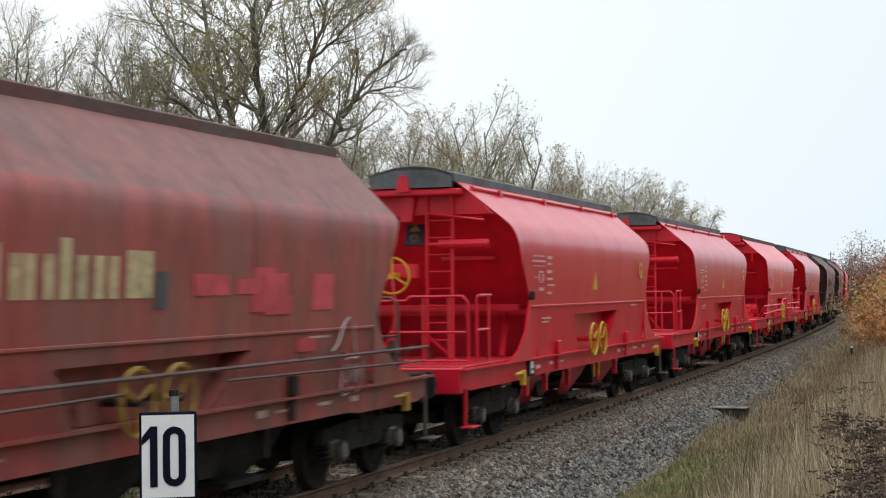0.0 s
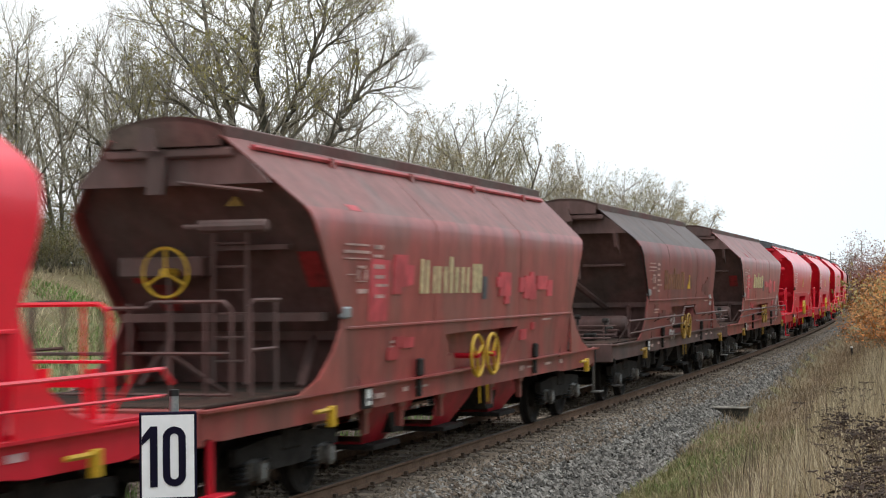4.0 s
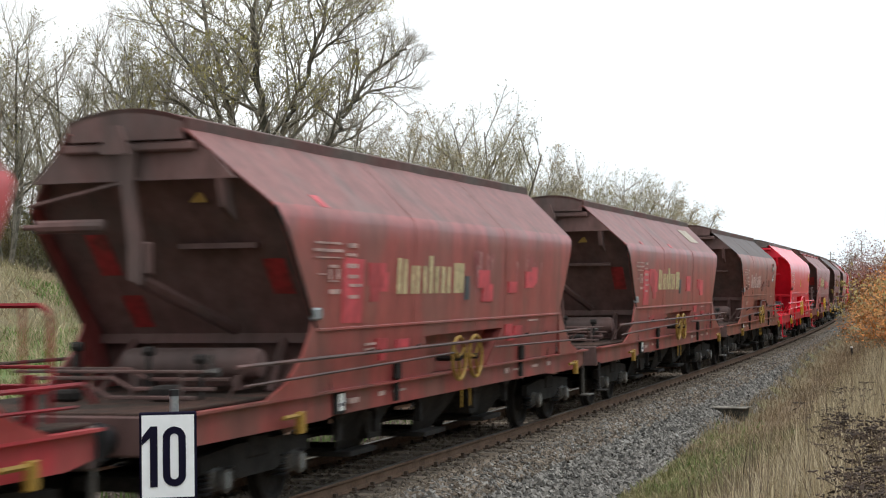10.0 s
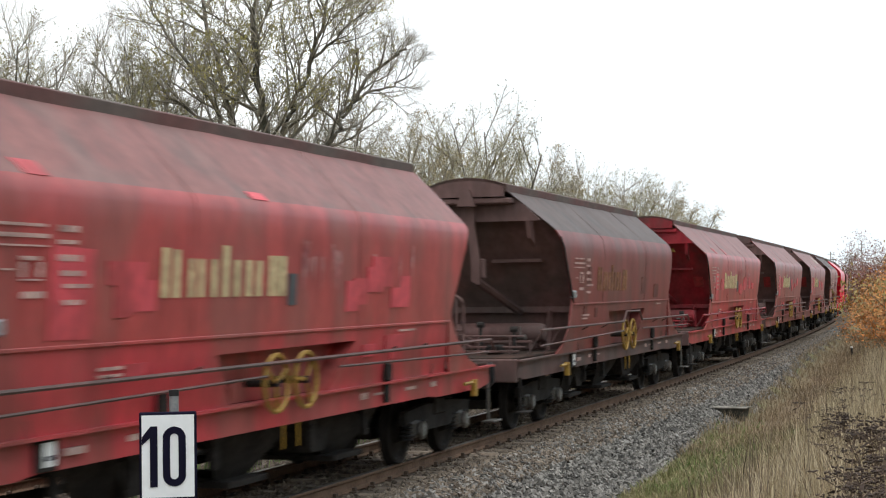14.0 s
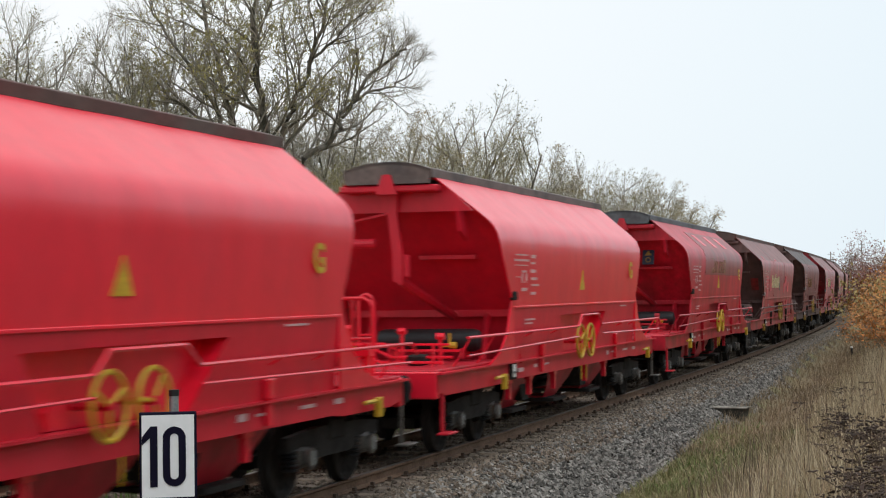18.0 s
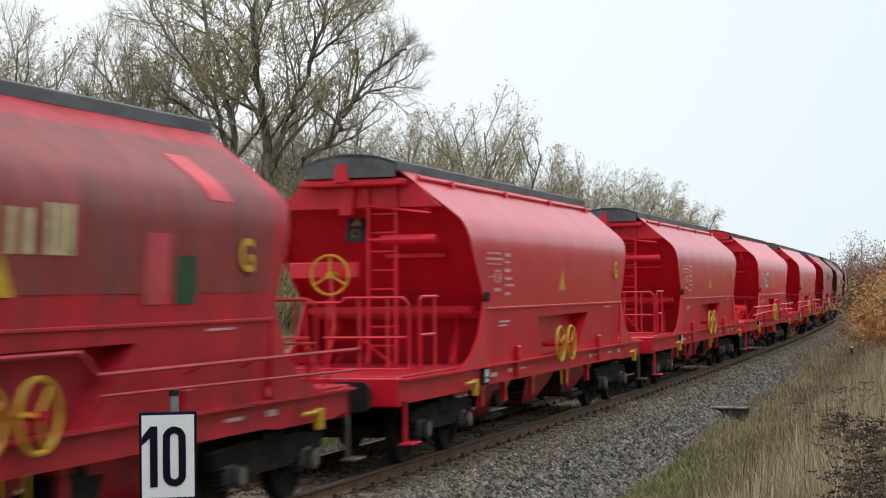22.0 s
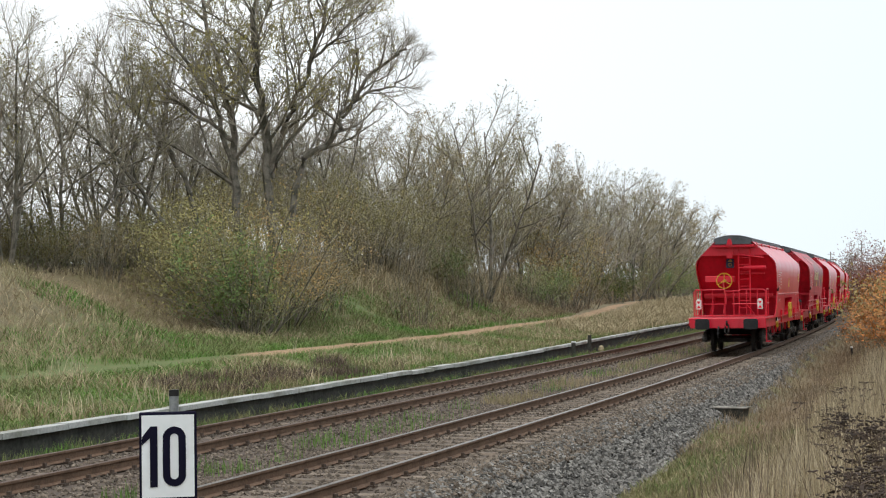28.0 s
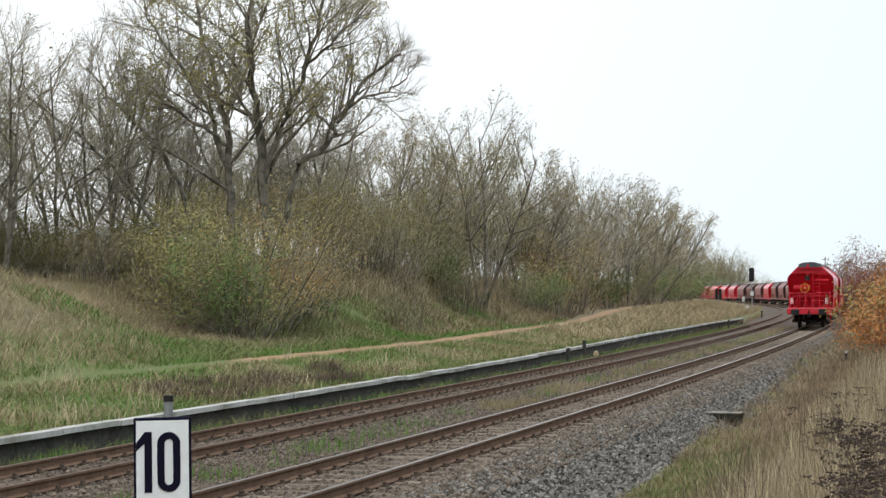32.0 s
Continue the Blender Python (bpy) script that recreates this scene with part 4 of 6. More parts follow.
def bogie(wg, x):
    bg_ = new("bogie")
    bg_.parent = wg
    bg_.matrix_local = pose(x, 0, 0)
    for side in (-1, 1):
        y = side * 1.02
        fr = Shape().plate([(-1.42, 0.56), (-1.42, 0.74), (-0.62, 0.80), (0.62, 0.80), (1.42, 0.74), (1.42, 0.56), (1.0, 0.62), (0.5, 0.44), (-0.5, 0.44), (-1.0, 0.62)], 1, y - 0.05, y + 0.05)
        part("bogie_side_frame", fr, UNDER, bg_, sharp=0)
        for a in (-0.98, 0.98):
            part("axle_box", Shape().box(a - 0.16, a + 0.16, y - 0.02 * side - 0.1, y + 0.02 * side + 0.1, 0.36, 0.62, 0.05)
                 .lathe([(0, 0.13), (0.05 * side, 0.12), (0.06 * side, 0.05)], (a, y + side * 0.11, 0.47), 1, 12), STEEL, bg_, "worn steel axle box")
            for b in (-0.27, 0.27):
                sp = Shape()
                for k in range(5):
                    sp.ring((a + b, y, 0.36 + 0.055 * k), 0.075, 0.02, 2, 8, 3)
                part("coil_spring", sp, RUBBER, bg_)
    for side in (-1, 1):
        for a in (-0.98, 0.98):
            part("axle_plate", Shape().box(a - 0.035, a + 0.035, side * 1.185 - 0.006, side * 1.185 + 0.006, 0.40, 0.56), GALV, bg_, "pale maker's plate on the axle box", sharp=0)
    part("bogie_bolster", Shape().box(-0.25, 0.25, -1.1, 1.1, 0.62, 0.88, 0.03), UNDER, bg_)
    for a in (-0.98, 0.98):
        ax = new("wheelset", Shape().lathe([(-0.95, 0.07), (-0.71, 0.08), (0.95, 0.07)], (0, 0, 0), 1, 10).mesh("axle", UNDER))
        ax.parent = bg_
        ax.matrix_local = pose(a, 0, 0.46)
        for side in (-1, 1):
            w = Shape().lathe([(side * 0.68, 0.10), (side * 0.69, 0.40), (side * 0.685, 0.49), (side * 0.715, 0.49), (side * 0.72, 0.462), (side * 0.82, 0.456), (side * 0.82, 0.39), (side * 0.77, 0.36), (side * 0.76, 0.18), (side * 0.86, 0.14), (side * 0.87, 0.06)], (0, 0, 0), 1, 22)
            part("wheel", w, UNDER, ax)
    return bg_


def underframe(wg, mat, kind):
    end = SOOT if kind == "old" else mat
    deck = DECK if kind == "old" or mat is REDBROWN else RED_DUSTY
    sole = {DARK: SOOT, REDBROWN: BROWN_WORN, REDFADED: RED_WORN, RED: RED_SHADED, RED_DEEP: RED_SHADED}.get(mat, mat)
    for side in (-1, 1):
        y = side * 1.33
        part("sole_bar", Shape().plate([(-TAIL + 0.02, 1.0), (-TAIL + 0.5, 0.93), (-5.2, 0.93), (-4.9, 0.96), (4.9, 0.96), (5.2, 0.93), (NOSE - 0.5, 0.93), (NOSE - 0.02, 1.0), (NOSE - 0.02, 1.235), (-TAIL + 0.02, 1.235)], 1, y - 0.05, y + 0.09 if side > 0 else y + 0.05)
             .box(-TAIL + 0.02, NOSE - 0.02, min(side * 1.30, side * 1.47), max(side * 1.30, side * 1.47), 1.235, 1.262), sole, wg, sharp=0)
        if side > 0:
            continue
        for x in (-4.35, -3.04, -1.35, 1.15, 2.85):
            part("hopper_stay", Shape().box(x - 0.05, x + 0.05, side * 1.2 - 0.04, side * 1.2 + 0.04, 0.62, 1.0).box(x - 0.12, x + 0.12, side * 1.2 - 0.05, side * 1.2 + 0.05, 0.88, 1.0), mat if kind in ("red", "B") else UNDER, wg, sharp=0)
        part("label_box", Shape().box(-4.95, -4.63, -1.43, -1.385, 0.97, 1.25, 0.01), UNDER, wg, "small dark box on the sole bar")
        part("discharge_chute", Shape().plate([(-3.1, 1.05), (-2.1, 1.05), (-2.35, 0.5), (-2.75, 0.5)], 1, side * 0.55, side * 1.0), UNDER, wg, sharp=0)
        part("discharge_chute", Shape().plate([(1.4, 1.05), (2.4, 1.05), (2.05, 0.5), (1.65, 0.5)], 1, side * 0.55, side * 1.0), UNDER, wg, sharp=0)
        for x in (-TAIL + 0.3, NOSE - 0.06):
            part("shunter_step", Shape().box(x - 0.03, x + 0.03, side * 1.36 - 0.02, side * 1.36 + 0.02, 0.42, 0.98).box(x - 0.2, x + 0.2, side * 1.40 - 0.12, side * 1.40 + 0.06, 0.40, 0.43, 0.008), STEEL if x > 0 else (RED_SHADED if kind in ("red", "B") else UNDER), wg, "worn steel shunter's step")
        for x in (PIVOTS[0] + 0.15, PIVOTS[1] + 0.3):
            part("release_lever", Shape().tube([(x - 0.42, side * 1.5, 1.06), (x + 0.05, side * 1.5, 1.06)], 0.028, 5).box(x - 0.02, x + 0.1, side * 1.5 - 0.04, side * 1.5 + 0.04, 0.86, 1.10, 0.01), YELLOW if kind in ("red", "B") else OCHRE, wg, "yellow brake release lever")
        for x in (-0.15, 0.25):
            part("changeover_lever", Shape().tube([(x, side * 1.44, 0.98), (x, side * 1.44, 0.72)], 0.012, 5), YELLOW if kind in ("red", "B") else OCHRE, wg, "yellow changeover lever")
        for k in (0, 1):
            xc = -0.49 + 0.79 * k
            hw = part("hand_wheel", Shape().ring((0, 0, 0), 0.30, 0.026, 1, 24, 6), YELLOW if kind in ("red", "B") else OCHRE, wg, "yellow spoked discharge hand wheel", pose(xc, side * 1.52, 1.44))
            for j in range(3):
                a = -math.pi / 2 + j * 2 * math.pi / 3 + k * 0.4
                part("spoke", Shape().tube([(0, 0, 0), (0.28 * math.cos(a), 0, 0.28 * math.sin(a))], 0.022, 5), YELLOW if kind in ("red", "B") else OCHRE, hw)
            part("shaft", Shape().tube([(0, -side * 0.38, 0), (0, side * 0.03, 0)], 0.04, 8), UNDER if kind == "old" else RED_SHADED, hw)
    for x in (-3.0, -0.1, 2.8):
        rows = [[(x - a, y, z), (x - a * 0.4, y, z), (x + a * 0.4, y, z), (x + a, y, z)] for y, z, a in ((-1.16, 1.22, 1.35), (-0.98, 0.72, 0.8), (-0.80, 0.40, 0.42), (0.80, 0.40, 0.42), (0.98, 0.72, 0.8), (1.16, 1.22, 1.35))]
        part("discharge_funnel", Shape().sheet(rows, (0, 0, 0.03)), UNDER if kind == "old" else RED_DUSTY, wg)
        part("discharge_slide", Shape().box(x - 0.48, x + 0.48, -1.02, 1.02, 0.33, 0.40, 0.01), UNDER, wg)
    part("brake_rigging", Shape().tube([(-4.6, -0.5, 0.62), (4.6, -0.5, 0.58)], 0.05, 6).tube([(-4.6, 0.5, 0.62), (4.6, 0.5, 0.58)], 0.05, 6), UNDER, wg)
    part("centre_sill", Shape().box(-TAIL + 0.1, NOSE - 0.1, -0.35, 0.35, 0.86, 1.2), UNDER, wg, sharp=0)
    for e, far in ((-1, TAIL), (1, NOSE)):
        part("headstock", Shape().box(min(e * (far - 0.14), e * far), max(e * (far - 0.14), e * far), -1.38, 1.38, 0.90, 1.28, 0.02), end, wg)
        part("platform_deck", Shape().box(min(e * 5.0, e * (far - 0.02)), max(e * 5.0, e * (far - 0.02)), -1.36, 1.36, 1.262, 1.30, 0.01), deck, wg)
        for y in (-0.875, 0.875):
            bf = part("buffer", Shape().lathe([(0, 0.15), (e * 0.22, 0.15), (e * 0.24, 0.11), (e * 0.4, 0.11)], (e * far, y, 1.06), 0, 14), RUBBER, wg)
            part("buffer_head", Shape().plate([(-0.26, -0.14), (-0.2, -0.19), (0.2, -0.19), (0.26, -0.14), (0.26, 0.14), (0.2, 0.19), (-0.2, 0.19), (-0.26, 0.14)], 0, 0, e * 0.06), RUBBER, bf, m=pose(e * (far + 0.4), y, 1.06))
        part("draw_hook", Shape().tube([(e * (far + 0.00), 0, 1.02), (e * (far + 0.28), 0, 1.04), (e * (far + 0.34), 0, 1.1), (e * (far + 0.28), 0, 1.16)], 0.045, 6), UNDER, wg)
        part("screw_coupling", Shape().tube([(e * (far + 0.26), -0.06, 1.0), (e * (far + 0.40), -0.07, 0.78), (e * (far + 0.44), 0, 0.7), (e * (far + 0.40), 0.07, 0.78), (e * (far + 0.26), 0.06, 1.0)], 0.025, 5), UNDER, wg)
        part("brake_hose", Shape().tube([(e * (far + 0.00), 0.33, 0.95), (e * (far + 0.18), 0.34, 0.86), (e * (far + 0.26), 0.34, 0.7), (e * (far + 0.16), 0.33, 0.55)], 0.03, 6), RUBBER, wg)
        part("brake_block_gear", Shape().box(PIVOTS[e > 0] - 1.2, PIVOTS[e > 0] + 1.2, -0.5, 0.5, 0.35, 0.5), UNDER, wg, sharp=0)
    for pivot in PIVOTS:
        bogie(wg, pivot)


def wagon(kind, mat, cover, label, at):
    """One four-axle hopper wagon; +x is its way of travel, its foot on the rail tops."""
    wg = thing("hopper_wagon", at, label, "wagon", "hopper wagons of the train")
    use_form("long" if "long" in label.split() else "short", kind == "B")
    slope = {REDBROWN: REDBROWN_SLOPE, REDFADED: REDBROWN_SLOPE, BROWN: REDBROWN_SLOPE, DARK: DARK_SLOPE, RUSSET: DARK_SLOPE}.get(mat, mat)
    # Red end walls get the shade-darkened copy of their paint too.
    end = END_RED if "red ends" in label else SOOT if kind == "old" or mat is REDBROWN else RED_SHADED if mat in (RED, RED_DEEP) else mat
    hopper_body(wg, mat, slope, end)
    roof_cover(wg, cover, end, kind != "B" and cover not in (GREY_COVER, DUSTY_COVER))
    end_gear(wg, end, kind, cover)
    rear_rails(wg, end if end is SOOT or kind == "old" else mat, kind)
    underframe(wg, mat, kind)
    if kind == "old":
        for side in (-1, 1):
            zs = [FOOT + 0.02 + (3.30 - FOOT) * k / 6 for k in range(7)]
            part("edge_strip", Shape().tube([(end_x(-1, z) - 0.005, side * (half_width(z) + 0.004), z) for z in zs], 0.02, 5), UNDER, wg, "dark sealing strip along the sheet's edge")
    if kind == "B":
        extra = 0.8 if mat is REDBROWN else 0.0
        for side in (-1, 1):
            part("roof_gutter_rail", Shape().tube([(XM - 5.9 - extra, side * 0.84, 4.03), (XM + 5.2 + extra, side * 0.84, 4.03)], 0.035, 6), RED_WORN if mat is REDBROWN else mat, wg)
            for k in range(4):
                x = XM - 4.4 + 3.0 * k
                if side < 0:
                    part("rail_cleat", Shape().box(x - 0.06, x + 0.06, side * 0.84 - 0.06, side * 0.84 + 0.06, 3.94, 4.06), mat, wg, sharp=0)
    return wg


# ---------- markings on the wagon sides; u runs forward, the side seen is y < 0 ----------
def side_y(z):
    return -half_width(z) - 0.014


def bars(rects, name, mat, wg, label=""):
    sh = Shape()
    for x0, x1, z0, z1 in rects:
        ya, yb = side_y(z0), side_y(z1)
        sh.add([(x0, ya, z0), (x1, ya, z0), (x1, yb, z1), (x0, yb, z1), (x0, ya + 0.02, z0), (x1, ya + 0.02, z0), (x1, yb + 0.02, z1), (x0, yb + 0.02, z1)],
               [(0, 1, 2, 3), (0, 4, 5, 1), (3, 2, 6, 7), (0, 3, 7, 4), (1, 5, 6, 2)])
    return part(name, sh, mat, wg, label, sharp=0)


def flat_outline(pts, name, mat, wg, label=""):
    n = len(pts)
    sh = Shape().add([(x, side_y(z), z) for x, z in pts] + [(x, side_y(z) + 0.02, z) for x, z in pts], [tuple(range(n))] + [(i, (i + 1) % n, n + (i + 1) % n, n + i) for i in range(n)])
    return part(name, sh, mat, wg, label, sharp=0)


def sole_label(wg, x, w, h, mat):
    part("label_plate", Shape().box(x, x + w, -1.425, -1.379, 1.10 - h / 2, 1.10 + h / 2), mat, wg, "small white label plate on the sole bar", sharp=0)


def data_panel(wg, mat):
    """Rows of unreadable stencilled data."""
    x = XM - (4.7 if HEAD < 8.2 else 5.6)
    rects = [(x, x + 0.75, 2.93, 2.98), (x - 0.05, x + 0.8, 2.84, 2.90), (x, x + 0.8, 2.77, 2.81), (x + 0.95, x + 1.25, 2.90, 2.98), (x + 0.95, x + 1.25, 2.80, 2.86),
             (x + 0.42, x + 0.72, 2.66, 2.72), (x + 0.42, x + 0.47, 2.54, 2.66), (x + 0.67, x + 0.72, 2.54, 2.66), (x + 0.42, x + 0.72, 2.50, 2.54), (x + 0.1, x + 0.32, 2.58, 2.62),
             (x + 0.95, x + 1.3, 2.66, 2.74), (x + 1.0, x + 1.35, 2.54, 2.61), (x + 1.05, x + 1.5, 2.44, 2.50), (x + 0.45, x + 0.75, 2.36, 2.44), (x + 1.05, x + 1.35, 2.30, 2.37)]
    rng = random.Random(int(x * 100))
    words = []
    for a, b, c, d in rects:
        if b - a < 0.1:
            words.append((a, b, c, d))
            continue
        while a < b - 0.03:
            w = min(rng.uniform(0.06, 0.17), b - a)
            words.append((a, a + w, c + 0.013, d - 0.013))
            a += w + 0.028
    tagged(bars(words, "data_stencil", mat, wg), "stencilled data rows, too worn to read", kind="stuff")
    for r in ((XM - 3.9, XM - 3.3, FOOT - 0.24, FOOT - 0.21), (XM - 3.9, XM - 3.45, FOOT - 0.30, FOOT - 0.275), (XM + 3.6, XM + 4.2, FOOT - 0.1, FOOT - 0.075)):
        bars([r], "small_stencil", mat, wg)
    for u, w, h in ((-3.4, 0.2, 0.1), (-2.9, 0.5, 0.05), (2.3, 0.22, 0.14), (2.75, 0.3, 0.05), (3.9, 0.42, 0.07), (4.9, 0.24, 0.12)):
        part("sole_stencil", Shape().box(u, u + w, -1.392, -1.379, 1.12 - h * 0.28, 1.12 + h * 0.28), mat, wg, sharp=0)
    part("label_card", Shape().box(-4.86, -4.70, -1.438, -1.428, 1.01, 1.21), WHITE, wg, "white label card in a dark frame", sharp=0)
    sole_label(wg, -4.50, 0.30, 0.06, STENCIL if mat is STENCIL else FADED)
    part("label_text", Shape().box(-4.83, -4.73, -1.442, -1.437, 1.06, 1.10), BLUE_PLATE, wg, "dark print on the label plate", sharp=0)


def warning_triangle(wg, x=-0.2, z=2.38):
    flat_outline([(x - 0.19, z), (x + 0.19, z), (x, z + 0.36)], "warning_triangle", YELLOW, wg, "yellow warning triangle")


def letter(text, x, z, size, mat, wg, name, label, space=1.0):
    cu = bpy.data.curves.new(name, "FONT")
    cu.body, cu.size, cu.extrude, cu.space_character, cu.offset = text, size, 0.004, space, 0.012
    tmp = new(name, cu)
    dg = bpy.context.evaluated_depsgraph_get()
    me = bpy.data.meshes.new_from_object(tmp.evaluated_get(dg))
    bpy.data.objects.remove(tmp)
    me.materials.clear()
    me.materials.append(mat)
    ob = new(name, me)
    ob.parent = wg
    ob.matrix_local = pose(x, side_y(z + size * 0.7) - 0.002, z, 90)
    if label:
        ob["label"] = label
    return ob


def fleet_lettering(wg, mat, x=-2.95, z=2.36, h=0.46, label="faded cream fleet lettering as plain bars"):
    """The operator's name as plain upright bars in its colour."""
    w = 0.105
    for u, top in ((0.0, 1.0), (0.22, 0.97), (0.52, 0.80), (0.72, 0.80), (1.0, 0.80), (1.26, 1.1), (1.52, 0.80), (1.80, 0.80), (2.04, 0.80), (2.34, 0.92), (2.50, 0.92), (2.66, 0.92)):
        bars([(x + u, x + u + w, z, z + h * top)], "lettering_bar", mat, wg, label if u == 0.0 else "")


def patches(wg, seed, count, mat, z0=2.15, z1=2.5, x0=-4.2, x1=3.8):
    rng = random.Random(seed)
    r = []
    for _ in range(count):
        a, z = rng.choice((rng.uniform(x0, -3.7), rng.uniform(0.35, x1), rng.uniform(0.35, x1))), rng.uniform(z0, z1)
        r.append((a, a + rng.uniform(0.25, 0.75), z, z + rng.uniform(0.15, 0.42)))
    for _ in range(count):
        a, z = rng.uniform(x0, x1), rng.uniform(1.5, FOOT - 0.2)
        if not (-2.5 < a < 2.1):
            r.append((a, a + rng.uniform(0.2, 0.55), z, z + rng.uniform(0.1, 0.18)))
    off = 0.0
    for a, b, c, d in r:
        off += 0.0006
        ya, yb = side_y(c) + 0.004 - off, side_y(d) + 0.004 - off
        sh = Shape().add([(a, ya, c), (b, ya, c), (b, yb, d), (a, yb, d), (a, ya + 0.02, c), (b, ya + 0.02, c), (b, yb + 0.02, d), (a, yb + 0.02, d)], [(0, 1, 2, 3), (0, 4, 5, 1), (3, 2, 6, 7), (0, 3, 7, 4), (1, 5, 6, 2)])
        part("paint_patch", sh, mat, wg, "touched-up paint patch", sharp=0)


def coat_panel(wg, x0, x1, z0, z1, mat, name, label, lift=0.010, slant=0.0):
    """A coat of paint or grime over the curved side between two heights."""
    zs = [z0] + sorted(z for _, z in PROFILE[1:] if z0 + 0.02 < z < z1 - 0.02) + [z1]
    rows = []
    for z in zs:
        y, s = -half_width(z) - lift, slant * (z - z0)
        rows.append([(x0 + s + (x1 - x0) * k / 6, y - 0.002 * math.sin(k * 2.1), z + (lift * 0.6 if z > 3.3 else 0)) for k in range(7)])
    return part(name, Shape().sheet(rows, (0, 0.012, -0.004)), mat, wg, label)


def end_patches(wg, seed):
    """Touched-up red patches on the rear end wall."""
    rng = random.Random(seed)
    for y, z in ((-1.12, 2.6), (1.0, 2.75), (0.8, 2.3)):
        y, z, h = y + rng.uniform(-0.1, 0.05), z + rng.uniform(-0.15, 0.15), rng.uniform(0.12, 0.25)
        back = lambda q: end_x(-1, q) + float(np.interp(q, (FOOT, 2.95, 3.34, 3.62), (0.26, 0.24, 0.20, 0.16))) - 0.012
        xa, xb, w = back(z - h), back(z + h), 0.13
        sh = Shape().add([(xa, y - w, z - h), (xa, y + w, z - h), (xb, y + w, z + h), (xb, y - w, z + h), (xa + 0.03, y - w, z - h), (xa + 0.03, y + w, z - h), (xb + 0.03, y + w, z + h), (xb + 0.03, y - w, z + h)],
                         [(0, 1, 2, 3), (0, 4, 5, 1), (3, 2, 6, 7), (0, 3, 7, 4), (1, 5, 6, 2)])
        part("paint_patch", sh, PATCH_DULL, wg, "dulled red paint patch", sharp=0)
    x = end_x(-1, 3.42) + 0.16
    part("warning_triangle", Shape().plate([(-0.65, 3.38), (-0.45, 3.38), (-0.58, 3.52)], 0, x - 0.03, x), OCHRE, wg, "dulled yellow warning triangle", sharp=0)


def warning_plate(wg, y=-0.42, z=3.14):
    """Dark warning plate with yellow marks on the rear end wall."""
    x = end_x(-1, z) + 0.03
    p = part("warning_plate", Shape().box(-0.015, 0.015, -0.15, 0.15, -0.21, 0.21, 0.005), BLUE_PLATE, wg, "dark warning plate with yellow marks", pose(x, y, z, 0, 18, 0))
    part("mark", Shape().plate([(-0.09, 0.03), (0.09, 0.03), (0.0, 0.16)], 0, -0.024, -0.014), OCHRE, p, sharp=0)
    part("mark", Shape().ring((-0.02, 0, -0.09), 0.06, 0.014, 0, 12, 4), OCHRE, p)


def spray_tag(wg, x, z, seed, size=0.5):
    rng = random.Random(seed)
    sh = Shape()
    for row in range(2):
        px = x
        for k in range(4):
            pts = []
            for j in range(7):
                zz = z - row * size * 0.9 + rng.uniform(0, size * 0.7)
                pts.append((px + rng.uniform(0, size * 0.5), side_y(zz) - (0.004 if zz > FOOT else 0.034), zz))
            sh.tube(pts, 0.011, 4)
            px += size * 0.42
    tagged(part("spray_tag", sh, TAG, wg), "silver spray-painted scrawl", kind="stuff")


def bell_tag(wg, x):
    """A sprayed arch with a rounded scrawl under it, across the lower panel."""
    sh = Shape()
    strokes = [[(-0.25, 1.72), (-0.1, 1.8), (0.02, 2.02), (0.18, 2.10), (0.32, 2.0), (0.42, 1.78), (0.5, 1.66)],
               [(0.2, 1.6), (0.1, 1.45), (0.08, 1.28), (0.16, 1.18), (0.3, 1.2), (0.42, 1.27), (0.55, 1.2), (0.68, 1.22), (0.74, 1.36), (0.74, 1.56), (0.62, 1.66), (0.45, 1.6), (0.3, 1.63), (0.2, 1.6)],
               [(0.34, 1.54), (0.24, 1.5), (0.33, 1.42), (0.22, 1.33)], [(0.4, 1.52), (0.42, 1.34), (0.5, 1.52)], [(0.54, 1.54), (0.54, 1.32), (0.66, 1.5)]]
    for st in strokes:
        sh.tube([(x + a, side_y(max(z, 1.26)) - 0.034, z) for a, z in st], 0.012, 4)
    tagged(part("spray_tag", sh, TAG, wg), "silver spray-painted outline", kind="stuff")


# ---------- the train: wagons from the last to the first, by the place of their hand wheels at 25.5 s ----------
WHEEL_AT = [3.075, 20.239, 37.80, 55.22, 72.20, 89.42, 106.94, 124.37, 142.19, 159.75, 177.75, 195.79, 213.41, 230.65, 248.06, 265.99, 283.64, 301.45, 318.92, 336.40]
WHEEL_AT += [WHEEL_AT[-1] + 17.5 * k for k in range(1, 10)]
